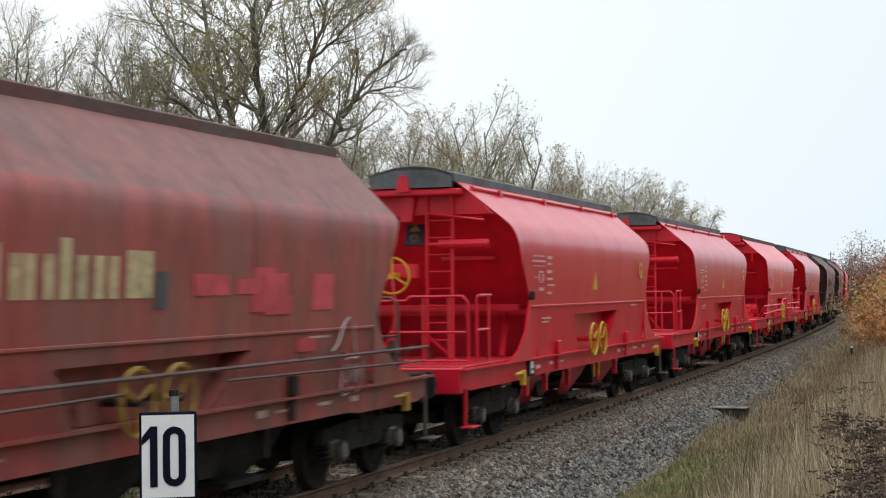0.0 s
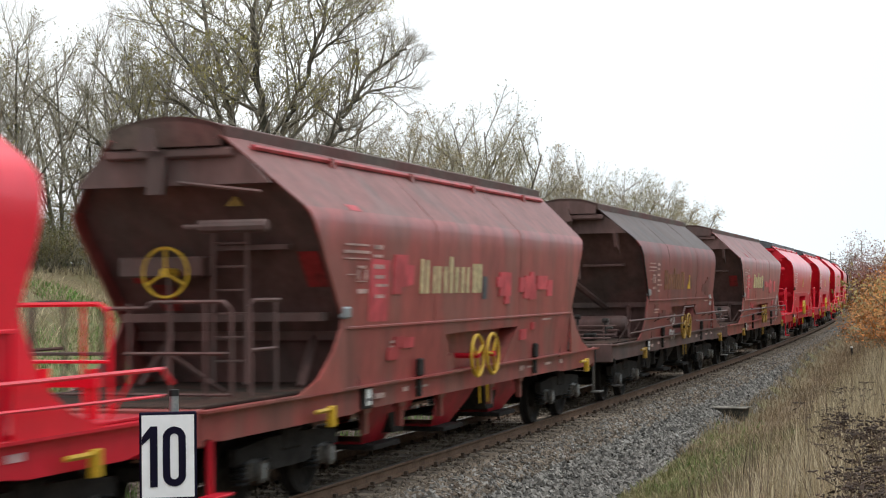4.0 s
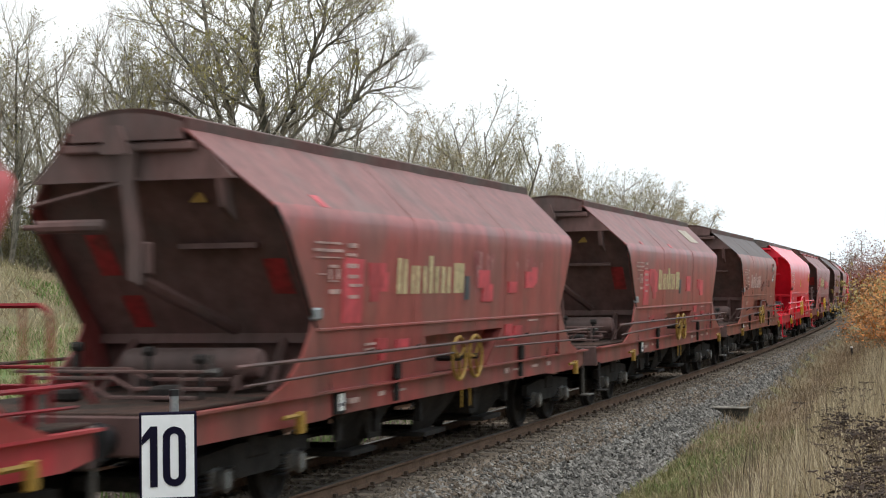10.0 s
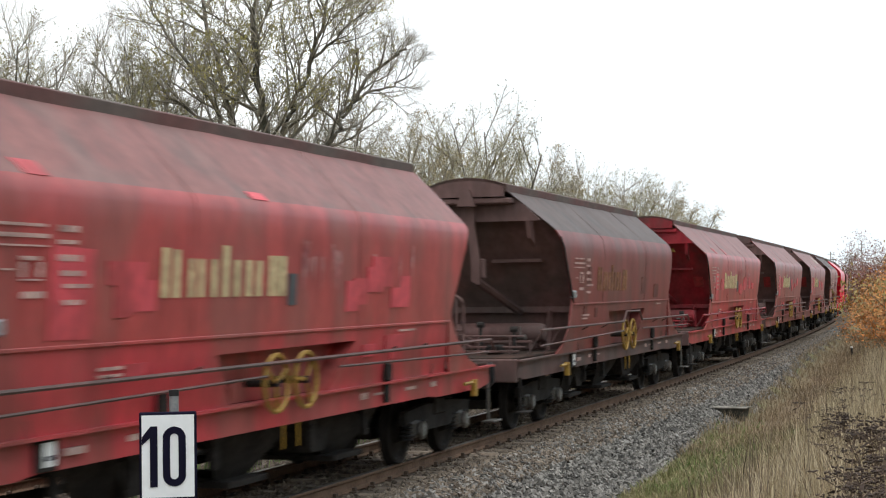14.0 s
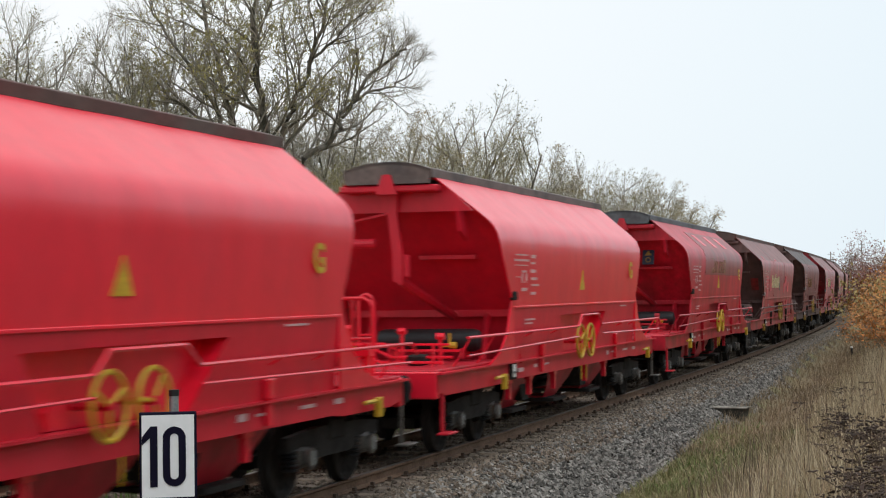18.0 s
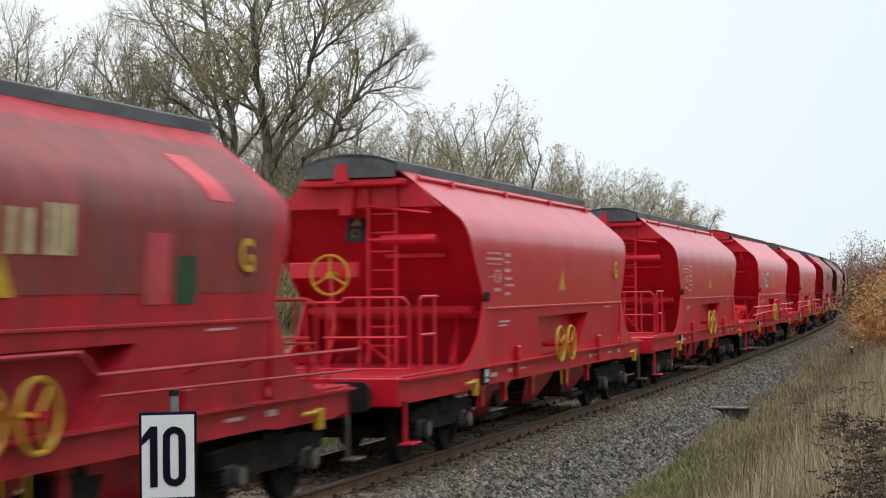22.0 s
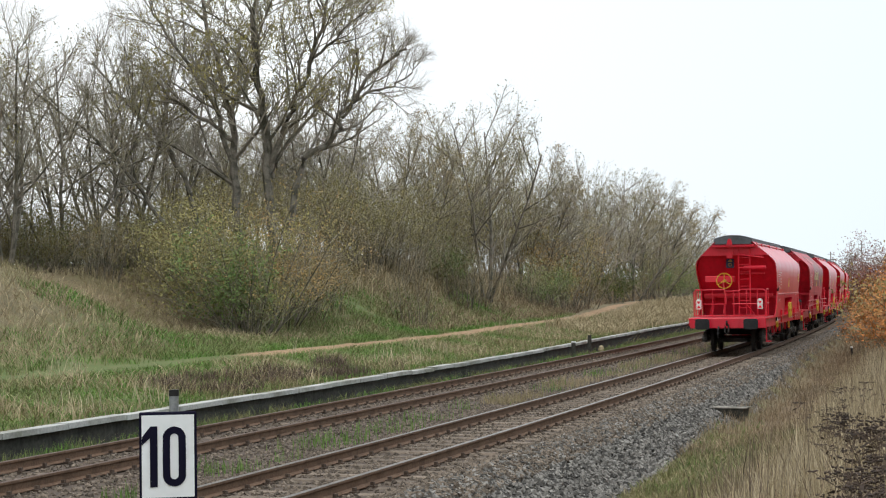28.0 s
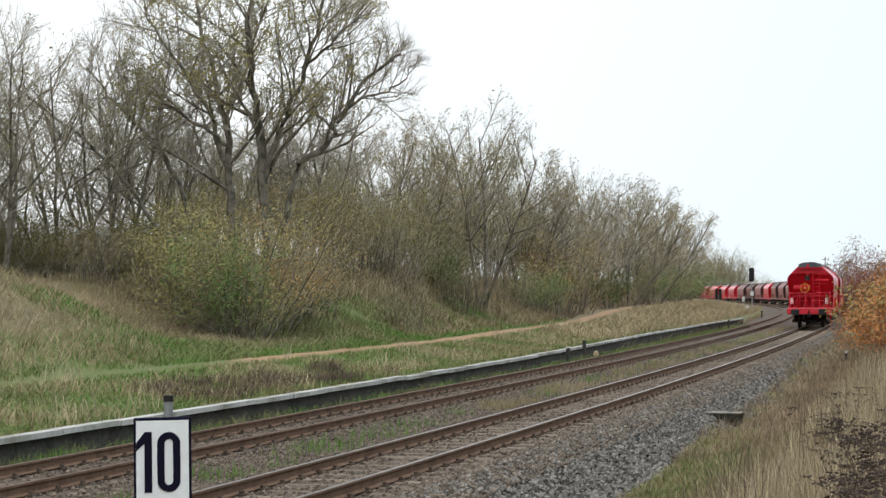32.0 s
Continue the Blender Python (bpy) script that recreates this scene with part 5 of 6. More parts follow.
KINDS = {"red": ("red", RED, BROWN_COVER, "bright red hopper wagon with yellow hand wheels and side handrails"),
         "grey": ("red", RED, DUSTY_COVER, "bright red hopper wagon with grey-brown roof cover and side handrails"),
         "dusty": ("red", RED_DUSTY, GREY_COVER, "dusty red hopper wagon with brown grime over its upper side"),
         "B": ("B", RED_DEEP, GREY_COVER, "red hopper wagon with ladder, brake wheel and railed rear platform"),
         "rb": ("old", REDBROWN, BROWN_COVER, "long dulled red-brown hopper wagon with patched paint and cream lettering"),
         "rbb": ("B", REDBROWN, BROWN_COVER, "long dulled red-brown hopper wagon with ladder, railed platform and cream lettering"),
         "ra": ("old", REDFADED, BROWN_COVER, "long faded red hopper wagon with sooty ends and cream lettering"),
         "rr": ("old", REDFADED, BROWN_COVER, "long faded red hopper wagon with red ends and cream lettering"),
         "brown": ("old", BROWN, BROWN_COVER, "grimy brown-red hopper wagon with worn cream lettering"),
         "russet": ("old", RUSSET, BROWN_COVER, "russet-brown hopper wagon with sooty roof slopes and worn pale lettering"),
         "dark": ("old", DARK, BROWN_COVER, "soot-darkened brown hopper wagon with worn lettering")}
ORDER = ["B", "dusty", "B", "B", "red", "grey", "dusty", "ra", "dark", "rr", "rb", "rb", "russet", "grey", "rbb", "dark", "rb", "B", "B", "red",
         "B", "dark", "dark", "red", "brown", "rb", "dark", "red", "brown"]
V = [11.4291, 11.6078, 11.5107, 12.0261, 12.3264, 12.7069, 12.5216, 12.5385]


def run_at(t):
    """How far the train has gone at t seconds, from its place at 25.5 s."""
    ts = np.arange(9) * 4.0
    d = np.concatenate([[0], np.cumsum(np.array(V) * 4)])
    tt = np.linspace(-4, 36, 401)
    raw = np.interp(tt, np.concatenate([[-4], ts, [36]]), np.concatenate([[-4 * V[0]], d, [d[-1] + 4 * V[-1]]]))
    k = np.ones(15) / 15
    soft = np.convolve(np.pad(raw, 7, "reflect", reflect_type="odd"), k, "valid")
    return np.interp(t, tt, soft) - np.interp(25.5, tt, soft)


def wagon_pose(s_wheel, t):
    """Pose of a wagon whose hand wheels are at s_wheel at 25.5 s: its bogie pivots stand on the line."""
    mid = s_wheel + 0.44 + run_at(t)
    a, b = line(mid - 5.95), line(mid + 5.95)
    return pose(float((a[0] + b[0]) / 2), float((a[1] + b[1]) / 2), 0, 0, 0, math.degrees(math.atan2(b[1] - a[1], b[0] - a[0])))


TRAIN = []
PROTO = {}
for _k, (_at, _kind) in enumerate(zip(WHEEL_AT, ORDER)):
    kd, mat_, cov_, lab_ = KINDS[_kind]
    if _kind not in PROTO:
        PROTO[_kind] = wagon(kd, mat_, cov_, lab_, wagon_pose(_at, 0))
        TRAIN.append(PROTO[_kind])
    else:
        TRAIN.append(copy_thing(PROTO[_kind], wagon_pose(_at, 0)))


def wagon_markings():
    for k, wg in enumerate(TRAIN):
        kd = ORDER[k]
        use_form("long" if kd in ("rb", "rbb", "ra", "rr") else "short")
        fresh = kd in ("red", "grey", "B", "dusty")
        data_panel(wg, STENCIL if fresh else FADED)
        if fresh:
            if kd in ("B", "dusty", "red"):
                warning_plate(wg, *((0.2, 3.33) if kd == "B" else (-0.5, 3.2)))
            warning_triangle(wg)
            letter("G", XM + 4.2, 2.62, 0.46, YELLOW, wg, "letter_g", "yellow letter G")
        if kd in ("rb", "rbb", "ra", "rr", "brown"):
            fleet_lettering(wg, CREAM if k in (7, 9, 10, 11, 14, 16) else GHOST)
            patches(wg, 40 + k, {"brown": 5, "rbb": 17}.get(kd, 9), PATCH)
            bars([(-0.1, 0.12, 2.26, 2.6)], "grey_patch", PATCH_GREY, wg)
            u = XM - (4.7 if kd == "brown" else 5.6)
            flat_outline([(u + 0.84, FOOT + 0.05), (u + 1.5, FOOT + 0.04), (u + 1.54, 2.78), (u + 0.88, 2.80)], "paint_patch", PATCH, wg, "touched-up paint patch").location.y += 0.006
            end_patches(wg, k)
            for j in range(1 + k % 2):
                a = XM - 4.6 + 3.1 * j + 0.7 * math.sin(k * 1.7 + j * 2.3)
                coat_panel(wg, a, a + 0.28 + 0.1 * math.sin(k + j), 3.36, 3.48 + 0.05 * math.cos(k * 2 + j), PATCH, "paint_patch", "touched-up paint patch on the slope", 0.006, -0.5)
        if k in (7, 9, 10):
            rng = random.Random(90 + k)
            runs = Shape()
            for _ in range(16):
                a, z, h, w = XM + rng.choice((rng.uniform(0.4, 1.6), rng.uniform(2.4, 4.4))), rng.uniform(2.75, 3.0), rng.uniform(0.2, 0.75), rng.uniform(0.02, 0.07)
                for q in range(3):
                    z0, z1, w0, w1 = z - h * q / 3, z - h * (q + 1) / 3, w * (1 - q / 3), w * (1 - (q + 1) / 3) + 0.006
                    ya, yb = side_y(z0) + 0.006, side_y(z1) + 0.006
                    runs.add([(a - w0, ya, z0), (a + w0, ya, z0), (a + w1, yb, z1), (a - w1, yb, z1)], [(0, 3, 2, 1)])
            tagged(part("paint_run", runs, FADED_THIN, wg, sharp=0), "pale runs of scrubbed-off spray paint", kind="stuff")
        if kd == "dark":
            fleet_lettering(wg, GHOST, label="lettering shapes worn almost away")
            patches(wg, 60 + k, 4, PATCH_BROWN)
        if kd == "russet":
            fleet_lettering(wg, FADED, label="pale worn fleet lettering as plain bars")
            patches(wg, 60 + k, 4, PATCH_BROWN)
        if k == 11:
            coat_panel(wg, XM + 3.6, XM + 5.0, 3.62, 3.95, PALE_COAT, "paint_patch", "pale beige repair patch on the slope", 0.008, -0.5)
        if k == 1:
            coat_panel(wg, XM - 2.4, XM + 5.0, 2.40, 3.92, GRIME, "grime_coat", "brown grime over the red side", 0.006, 0.05)
            coat_panel(wg, XM - 1.1, XM - 0.3, 3.5, 3.8, RED_SHEEN, "paint_patch", "clean red patch in the grime", 0.012, -0.6)
            coat_panel(wg, XM + 3.6, XM + 4.1, 3.3, 3.75, RED_SHEEN, "paint_patch", "clean red patch in the grime", 0.012, -0.6)
            coat_panel(wg, XM + 2.3, XM + 2.75, 2.3, 2.95, PATCH, "paint_patch", "touched-up paint patch", 0.010)
            fleet_lettering(wg, CREAM, x=XM - 1.7, z=2.72, h=0.46)
            bars([(XM + 2.9, XM + 3.3, 2.3, 2.75)], "green_patch", PATCH_GREEN, wg, "dark green patch")
        if k == 6:
            coat_panel(wg, XM - 2.6, XM + 4.9, 2.75, 3.92, GRIME, "grime_coat", "brown grime over the upper red side", 0.006, 0.05)
            for a in (-1.6, 0.5, 2.6):
                coat_panel(wg, XM + a, XM + a + 0.6, 3.55, 3.86, RED_SHEEN, "paint_patch", "clean red patch in the grime", 0.012, -0.6)
            fleet_lettering(wg, GHOST, x=XM - 1.4, z=2.8, h=0.42)
        if k == 4:
            bars([(XM - 2.75, XM - 2.05, 2.38, 2.90)], "operator_emblem", WHITE, wg, "white emblem board with dark bars")
            for r in ((XM - 2.71, XM - 2.09, 2.41, 2.44), (XM - 2.71, XM - 2.09, 2.84, 2.87), (XM - 2.71, XM - 2.68, 2.44, 2.84), (XM - 2.12, XM - 2.09, 2.44, 2.84), (XM - 2.6, XM - 2.46, 2.49, 2.79), (XM - 2.36, XM - 2.22, 2.49, 2.79)):
                bars([r], "emblem_bar", PATCH_GREY, wg).location.y -= 0.005
        if k == 12:
            spray_tag(wg, XM + 3.75, 2.95, k, 0.42)
        if k == 16:
            bell_tag(wg, XM + 4.5)
        if k == 15:
            warning_triangle(wg, XM + 0.85, 2.37)
            spray_tag(wg, XM - 1.9, 1.5, k, 0.4)
            spray_tag(wg, XM + 4.3, 2.08, k + 1, 0.2)


wagon_markings()


def tail_lamps():
    """White tail boards with red hourglass marks on the last wagon's rear rail."""
    use_form("short")
    wg = TRAIN[0]
    for y in (-1.12, 1.12):
        b = part("tail_board", Shape().box(-0.03, 0.03, -0.09, 0.09, -0.17, 0.17, 0.01).box(-0.02, 0.02, -0.05, 0.05, 0.17, 0.22), WHITE, wg, "white tail board with red hourglass", pose(-HEAD + 0.03, y, 1.76))
        for s in (1, -1):
            part("red_mark", Shape().plate([(-0.07, s * 0.13), (0.07, s * 0.13), (0.0, s * 0.01)], 0, -0.036, -0.028), RED, b, sharp=0)


tail_lamps()


# ---------- the speed board in front ----------
def speed_board():
    yaw = 10
    sb = thing("speed_board", pose(-1.98, 11.9, 0, 0, 0, yaw), "white speed board with black digits on a grey post", "sign")
    part("post", Shape().lathe([(-0.9, 0.034), (1.70, 0.034)], (0.045, 0.07, 0), 2, 14), GALV, sb)
    part("post_cap", Shape().lathe([(1.66, 0.037), (1.705, 0.037)], (0.045, 0.07, 0), 2, 14), RUBBER, sb)
    part("board", Shape().box(-0.203, 0.203, -0.012, 0.012, 0.925, 1.553, 0.008), SIGN_BLACK, sb)
    part("face", Shape().box(-0.186, 0.184, -0.016, -0.006, 0.945, 1.531, 0.0), SIGN_WHITE, sb)
    part("one", Shape().plate([(-0.075, 1.452), (-0.125, 1.452), (-0.185, 1.375), (-0.185, 1.318), (-0.128, 1.37), (-0.128, 1.02), (-0.075, 1.02)], 1, -0.021, -0.014), SIGN_BLACK, sb, "digit one", sharp=0)
    out, inn = [], []
    for k in range(32):
        a = 2 * math.pi * k / 32
        cx, cz = math.cos(a), math.sin(a)
        dz = 0.128 if cz > 1e-6 else -0.128 if cz < -1e-6 else 0
        out.append((0.043 + 0.082 * cx, 1.235 + dz + 0.085 * cz))
        inn.append((0.043 + 0.030 * cx, 1.235 + dz + 0.035 * cz))
    sh = Shape()
    n = 32
    sh.add([(x, -0.021, z) for x, z in out] + [(x, -0.021, z) for x, z in inn] + [(x, -0.014, z) for x, z in out] + [(x, -0.014, z) for x, z in inn],
           [(i, (i + 1) % n, n + (i + 1) % n, n + i) for i in range(n)] + [(2 * n + i, 3 * n + i, 3 * n + (i + 1) % n, 2 * n + (i + 1) % n) for i in range(n)]
           + [(i, 2 * n + i, 2 * n + (i + 1) % n, (i + 1) % n) for i in range(n)] + [(n + i, n + (i + 1) % n, 3 * n + (i + 1) % n, 3 * n + i) for i in range(n)])
    part("zero", sh, SIGN_BLACK, sb, "digit zero", sharp=0)


speed_board()


# ---------- trees and bushes ----------
def grow(rng, shape_of, p, d, length, radius, level, last, spec, dome=None):
    """One branch and, from it, its twigs; a crown keeps within its dome (half-width, half-height, centre height)."""
    n, sides, kids, bend, lift, ratio = spec[level]
    pts, q, v = [p], Vector(p), Vector(d)
    for i in range(n):
        v = (v + Vector((rng.gauss(0, bend), rng.gauss(0, bend), rng.gauss(0, bend) + lift))).normalized()
        q = q + v * (length / n)
        pts.append(tuple(q))
        if dome and (q.x * q.x + q.y * q.y) / dome[0] ** 2 + ((q.z - dome[2]) / dome[1]) ** 2 > rng.uniform(0.8, 1.15) and q.z > dome[2] * 0.6 and q.x > -dome[0] * 0.75:
            break
    n = len(pts) - 1
    shape_of(level).tube(pts, radius, sides, radius * (0.3 if level < last else 0.25), cap=False)
    if level >= last:
        return [pts[-1]]
    tips = []
    for k in range(kids):
        f = 0.22 + 0.78 * (k + rng.random()) / kids
        i = min(int(f * n), n - 1)
        a, b = Vector(pts[i]), Vector(pts[i + 1])
        base = a.lerp(b, f * n - i)
        w = (b - a).normalized()
        u = w.orthogonal()
        u.rotate(Matrix.Rotation(rng.random() * 2 * math.pi, 3, w))
        ang = rng.uniform(0.4, 0.85)
        dirn = (w * math.cos(ang) + u * math.sin(ang)).normalized()
        tips += grow(rng, shape_of, tuple(base), dirn, length * ratio * rng.uniform(0.6, 1.1) * (1.15 - 0.5 * f), radius * (0.55 if level == 0 else 0.6) * (1.1 - 0.6 * f), level + 1, last, spec, dome)
    tips += [pts[-1]]
    return tips


def leaves(sh, rng, tips, share, size, spread=0.25, per=2):
    for t in tips:
        if rng.random() > share:
            continue
        for _ in range(per):
            c = Vector(t) + Vector((rng.gauss(0, spread), rng.gauss(0, spread), rng.gauss(0, spread)))
            u = Vector((rng.gauss(0, 1), rng.gauss(0, 1), rng.gauss(0, 1))).normalized()
            w = u.orthogonal()
            s = size * rng.uniform(0.6, 1.3)
            sh.add([c - u * s, c + w * s * 0.45, c + u * s, c - w * s * 0.45], [(0, 1, 2, 3)])


def tree(name, seed, label, tall, stems, lean, leaf=None, share=0.25, per=2, kids=(9, 8, 7), twig=None, leaf_size=0.06, splay=0.35, rad=0.11, last=3, base=0.15, lift=0.10, vary=(0.72, 0.95), dome=None, leafy_from=0.0, bark=None, boughs=()):
    rng = random.Random(seed)
    tr = thing(name, Matrix(), label, "tree" if name != "bush" else "bush", "trees and bushes of the bank")
    trunk, tw, lf = Shape(), Shape(), Shape()
    spec = [(7, 6 if stems < 10 else 4, kids[0], 0.07, 0.03, 0.5), (5, 4 if stems < 10 else 3, kids[1], 0.11, 0.06, 0.55), (3 if last > 2 else 1, 3, kids[2], 0.14, lift, 0.6), (2 if stems > 7 else 1, 3, 0, 0.16, lift, 0.55)]
    pick = lambda lv: (trunk, trunk if last > 2 else tw, tw, tw)[lv]
    tips = []
    for limb, r0, off in boughs:
        pts, r1 = [Vector((x, 0.0, z)) for x, z in limb], r0 * 0.3
        way = Vector((0, off, 0))
        line_, fine = [], 5
        for i in range(len(pts) - 1):
            a, b, c, d = pts[max(i - 1, 0)], pts[i], pts[i + 1], pts[min(i + 2, len(pts) - 1)]
            for j in range(fine):
                t = j / fine
                p = 0.5 * ((2 * b) + (c - a) * t + (2 * a - 5 * b + 4 * c - d) * t * t + (3 * b - a - 3 * c + d) * t ** 3)
                line_.append(p + way * p.z + Vector((rng.gauss(0, 0.07), rng.gauss(0, 0.07), 0)))
        line_.append(pts[-1] + way * pts[-1].z)
        trunk.tube(line_, r0, 7, r1, cap=False)
        m = len(line_) - 1
        for k in range(kids[0]):
            f = 0.2 + 0.8 * (k + rng.random()) / kids[0]
            i = min(int(f * m), m - 1)
            w = (line_[i + 1] - line_[i]).normalized()
            u = w.orthogonal()
            u.rotate(Matrix.Rotation(rng.random() * 2 * math.pi, 3, w))
            ang = rng.uniform(0.35, 0.9)
            d = (w * math.cos(ang) + u * math.sin(ang) + Vector((0, 0, 0.15))).normalized()
            tips += grow(rng, pick, tuple(line_[i].lerp(line_[i + 1], f * m - i)), d, 4.0 * (r0 / 0.2) ** 0.35 * rng.uniform(0.6, 1.1) * (1.25 - 0.6 * f), r0 * 0.5 * (1.1 - 0.7 * f), 1, last, spec, dome)
    for k in range(stems):
        a = 2 * math.pi * (k + rng.random() * 0.6) / stems
        q = 0.25 + 0.75 * ((k * 0.618) % 1.0) if dome else rng.uniform(0.3, 1.0) if stems > 7 else 1.0
        d = Vector((math.cos(a) * splay * q + lean[0], math.sin(a) * splay * q + lean[1], 1)).normalized()
        r = base * q * (stems > 1)
        tips += grow(rng, pick, (math.cos(a) * r, math.sin(a) * r, -0.3), d, tall * rng.uniform(*vary), tall * rad / 10 * rng.uniform(0.7, 1.1), 0, last, spec, dome)
    part("trunk", trunk, bark or BARK, tr, fix=False)
    part("crown", tw, twig or TWIG, tr, "fine bare twigs", fix=False, sharp=0)
    if leaf:
        leaves(lf, rng, [t for t in tips if t[2] > leafy_from and (not boughs or rng.random() > 0.17 * abs(t[0] + 0.6))], share, leaf_size, 0.06 if last > 2 else 0.16, per)
        if lf.v:
            part("foliage", lf, leaf, tr, "sparse autumn leaves", fix=False, sharp=0)
    return tr


def place(proto, first, X, Y, rz, scale, drop=0.0, sz=None):
    s, lat = to_line(X, Y)
    m = pose(X, Y, float(height(s, lat)) - drop, 0, 0, rz)
    ob = proto if first else copy_thing(proto, m)
    ob.matrix_world = m
    ob.scale = (scale, scale, sz or scale)
    return ob


def from_view(px, depth):
    """Plan position along the view of the picture column px (of 1568) at a depth."""
    return (px - 784) / 2942.0 * depth, depth


# main limbs of the big tree: outline (across, up) and thickness at the foot
BOUGHS = [([(-1.1, -0.3), (-1.4, 3.6), (-1.6, 6.3), (-2.3, 9.2), (-2.9, 12.0)], 0.20, 0.1), ([(-1.35, 4.4), (-2.4, 7.2), (-4.0, 9.6), (-4.9, 11.4)], 0.11, 0.1),
          ([(0.1, -0.3), (0.0, 4.4), (-0.2, 7.2), (-0.5, 9.6), (-0.2, 12.8)], 0.21, -0.12), ([(0.02, 4.0), (0.7, 6.0), (1.6, 8.0), (2.3, 10.2), (2.7, 12.2)], 0.14, -0.12),
          ([(0.6, -0.3), (1.15, 4.4), (2.4, 5.5), (3.2, 6.9), (4.4, 8.4), (5.5, 9.2)], 0.15, 0.05), ([(2.95, 6.45), (3.9, 7.4), (5.2, 7.8), (5.9, 8.8)], 0.07, 0.05),
          ([(1.75, 8.5), (3.0, 9.6), (4.0, 10.6)], 0.07, -0.12), ([(-1.5, 5.6), (-2.9, 6.6), (-4.2, 7.6), (-5.6, 9.0)], 0.09, 0.1),
          ([(-2.0, -0.3), (-3.6, 4.2), (-4.9, 6.2), (-6.4, 7.8), (-7.4, 9.0)], 0.12, 0.2), ([(-2.8, -0.3), (-4.9, 3.6), (-7.2, 6.0), (-9.0, 7.4)], 0.10, -0.2)]
WILLOW = tree("willow_tree", 21, "tall multi-stemmed tree, mostly bare with olive leaves in its crown", 13.6, 0, (0.0, 0), LEAF_OLIVE, 0.9, 6, (14, 10, 8), TWIG_DARK, leaf_size=0.05, lift=0.14, dome=(6.2, 5.5, 7.6), leafy_from=6.5, bark=BARK_DARK, boughs=BOUGHS)
BARE = [tree("bare_tree", 31, "bare grey-brown deciduous tree on a grassy bank", 10.6, 5, (0.05, 0), LEAF_OLIVE, 0.12, 2, (10, 9, 7), TWIG_DARK, leaf_size=0.045, lift=0.2, rad=0.10, splay=0.6, dome=(4.0, 5.2, 5.7), bark=BARK_DARK),
        tree("bare_tree", 32, "bare many-branched deciduous tree on a grassy bank", 10.6, 4, (-0.08, 0.05), LEAF_OLIVE, 0.3, 3, (10, 9, 7), TWIG, splay=0.7, lift=0.16, rad=0.105, leaf_size=0.045, dome=(4.6, 5.0, 5.7), bark=BARK_DARK),
        tree("bare_tree", 33, "bare leaning deciduous tree with a few brown leaves", 10.4, 4, (0.12, 0), LEAF_BROWN, 0.55, 4, (10, 8, 7), TWIG, splay=0.8, leaf_size=0.05, lift=0.15, rad=0.115, dome=(4.8, 4.8, 5.7), bark=BARK_DARK)]
BUSH = [tree("bush", 41, "dense brown-twigged bush with olive and yellow leaves", 4.0, 20, (0, 0), LEAF_DARK, 0.55, 6, (6, 5, 0), leaf_size=0.045, splay=0.55, rad=0.07, last=2, base=0.9, vary=(0.5, 1.0)),
        tree("bush", 42, "bare brown thicket of thin upright stems", 4.4, 24, (0, 0), LEAF_BROWN, 0.5, 3, (6, 5, 0), TWIG_PALE, leaf_size=0.045, splay=0.35, rad=0.06, last=2, base=1.2, vary=(0.5, 1.0)),
        tree("bush", 43, "bush with dull green leaves on the bank", 3.2, 16, (0, 0), LEAF_GREEN, 0.95, 10, (5, 5, 0), leaf_size=0.05, splay=0.6, rad=0.07, last=2, base=0.7, vary=(0.5, 1.0)),
        tree("bush", 45, "tall bare grey-brown thicket with some olive leaves", 7.0, 22, (0, 0), LEAF_OLIVE, 0.75, 4, (7, 6, 0), TWIG, leaf_size=0.055, splay=0.28, rad=0.06, last=2, base=1.6, vary=(0.55, 1.0)),
        tree("bush", 47, "ragged bush with rusty brown and yellowing leaves", 3.9, 15, (0.05, 0), LEAF_RUST, 0.7, 8, (6, 5, 0), leaf_size=0.042, splay=0.55, rad=0.07, last=2, base=0.8, vary=(0.5, 1.0)),
        tree("bush", 48, "wide fan-shaped shrub with rusty and yellowing leaves", 5.2, 15, (0.22, 0), LEAF_RUST, 0.75, 7, (8, 6, 0), leaf_size=0.045, splay=0.62, rad=0.07, last=2, base=0.45, vary=(0.55, 1.0), leafy_from=1.0),
        tree("bush", 49, "green-leaved shrub fanning out at the foot of the bank", 3.9, 13, (-0.12, 0), LEAF_GREEN, 0.95, 9, (7, 6, 0), leaf_size=0.05, splay=0.5, rad=0.07, last=2, base=0.4, vary=(0.55, 1.0), leafy_from=0.7),
        tree("bush", 50, "sprawling shrub with olive-yellow leaves on the bank", 5.0, 14, (-0.45, 0), LEAF_OLIVE, 0.9, 7, (8, 6, 0), leaf_size=0.05, splay=0.6, rad=0.07, last=2, base=0.5, vary=(0.55, 1.0), leafy_from=0.9)]
ORANGE = tree("bush", 44, "autumn hawthorn bush with orange leaves beside the track", 3.0, 18, (0, 0), LEAF_ORANGE, 0.95, 10, (6, 5, 0), leaf_size=0.05, splay=0.7, rad=0.07, last=2, base=0.6, vary=(0.5, 1.0))

PURPLE = tree("bush", 46, "purple-brown autumn bush behind the hedge", 4.2, 20, (0, 0), LEAF_PURPLE, 0.9, 7, (6, 5, 0), leaf_size=0.06, splay=0.4, rad=0.07, last=2, base=0.9, vary=(0.6, 1.0))
place(PURPLE, True, *from_view(1530, 190), 10, 1.9, 0.2)
place(PURPLE, False, *from_view(1556, 180), 80, 1.6, 0.2)
place(PURPLE, False, *from_view(1514, 205), 160, 1.45, 0.2)
place(WILLOW, True, *from_view(478, 66), 0, 1.0)
_rng = random.Random(5)
_used = set()


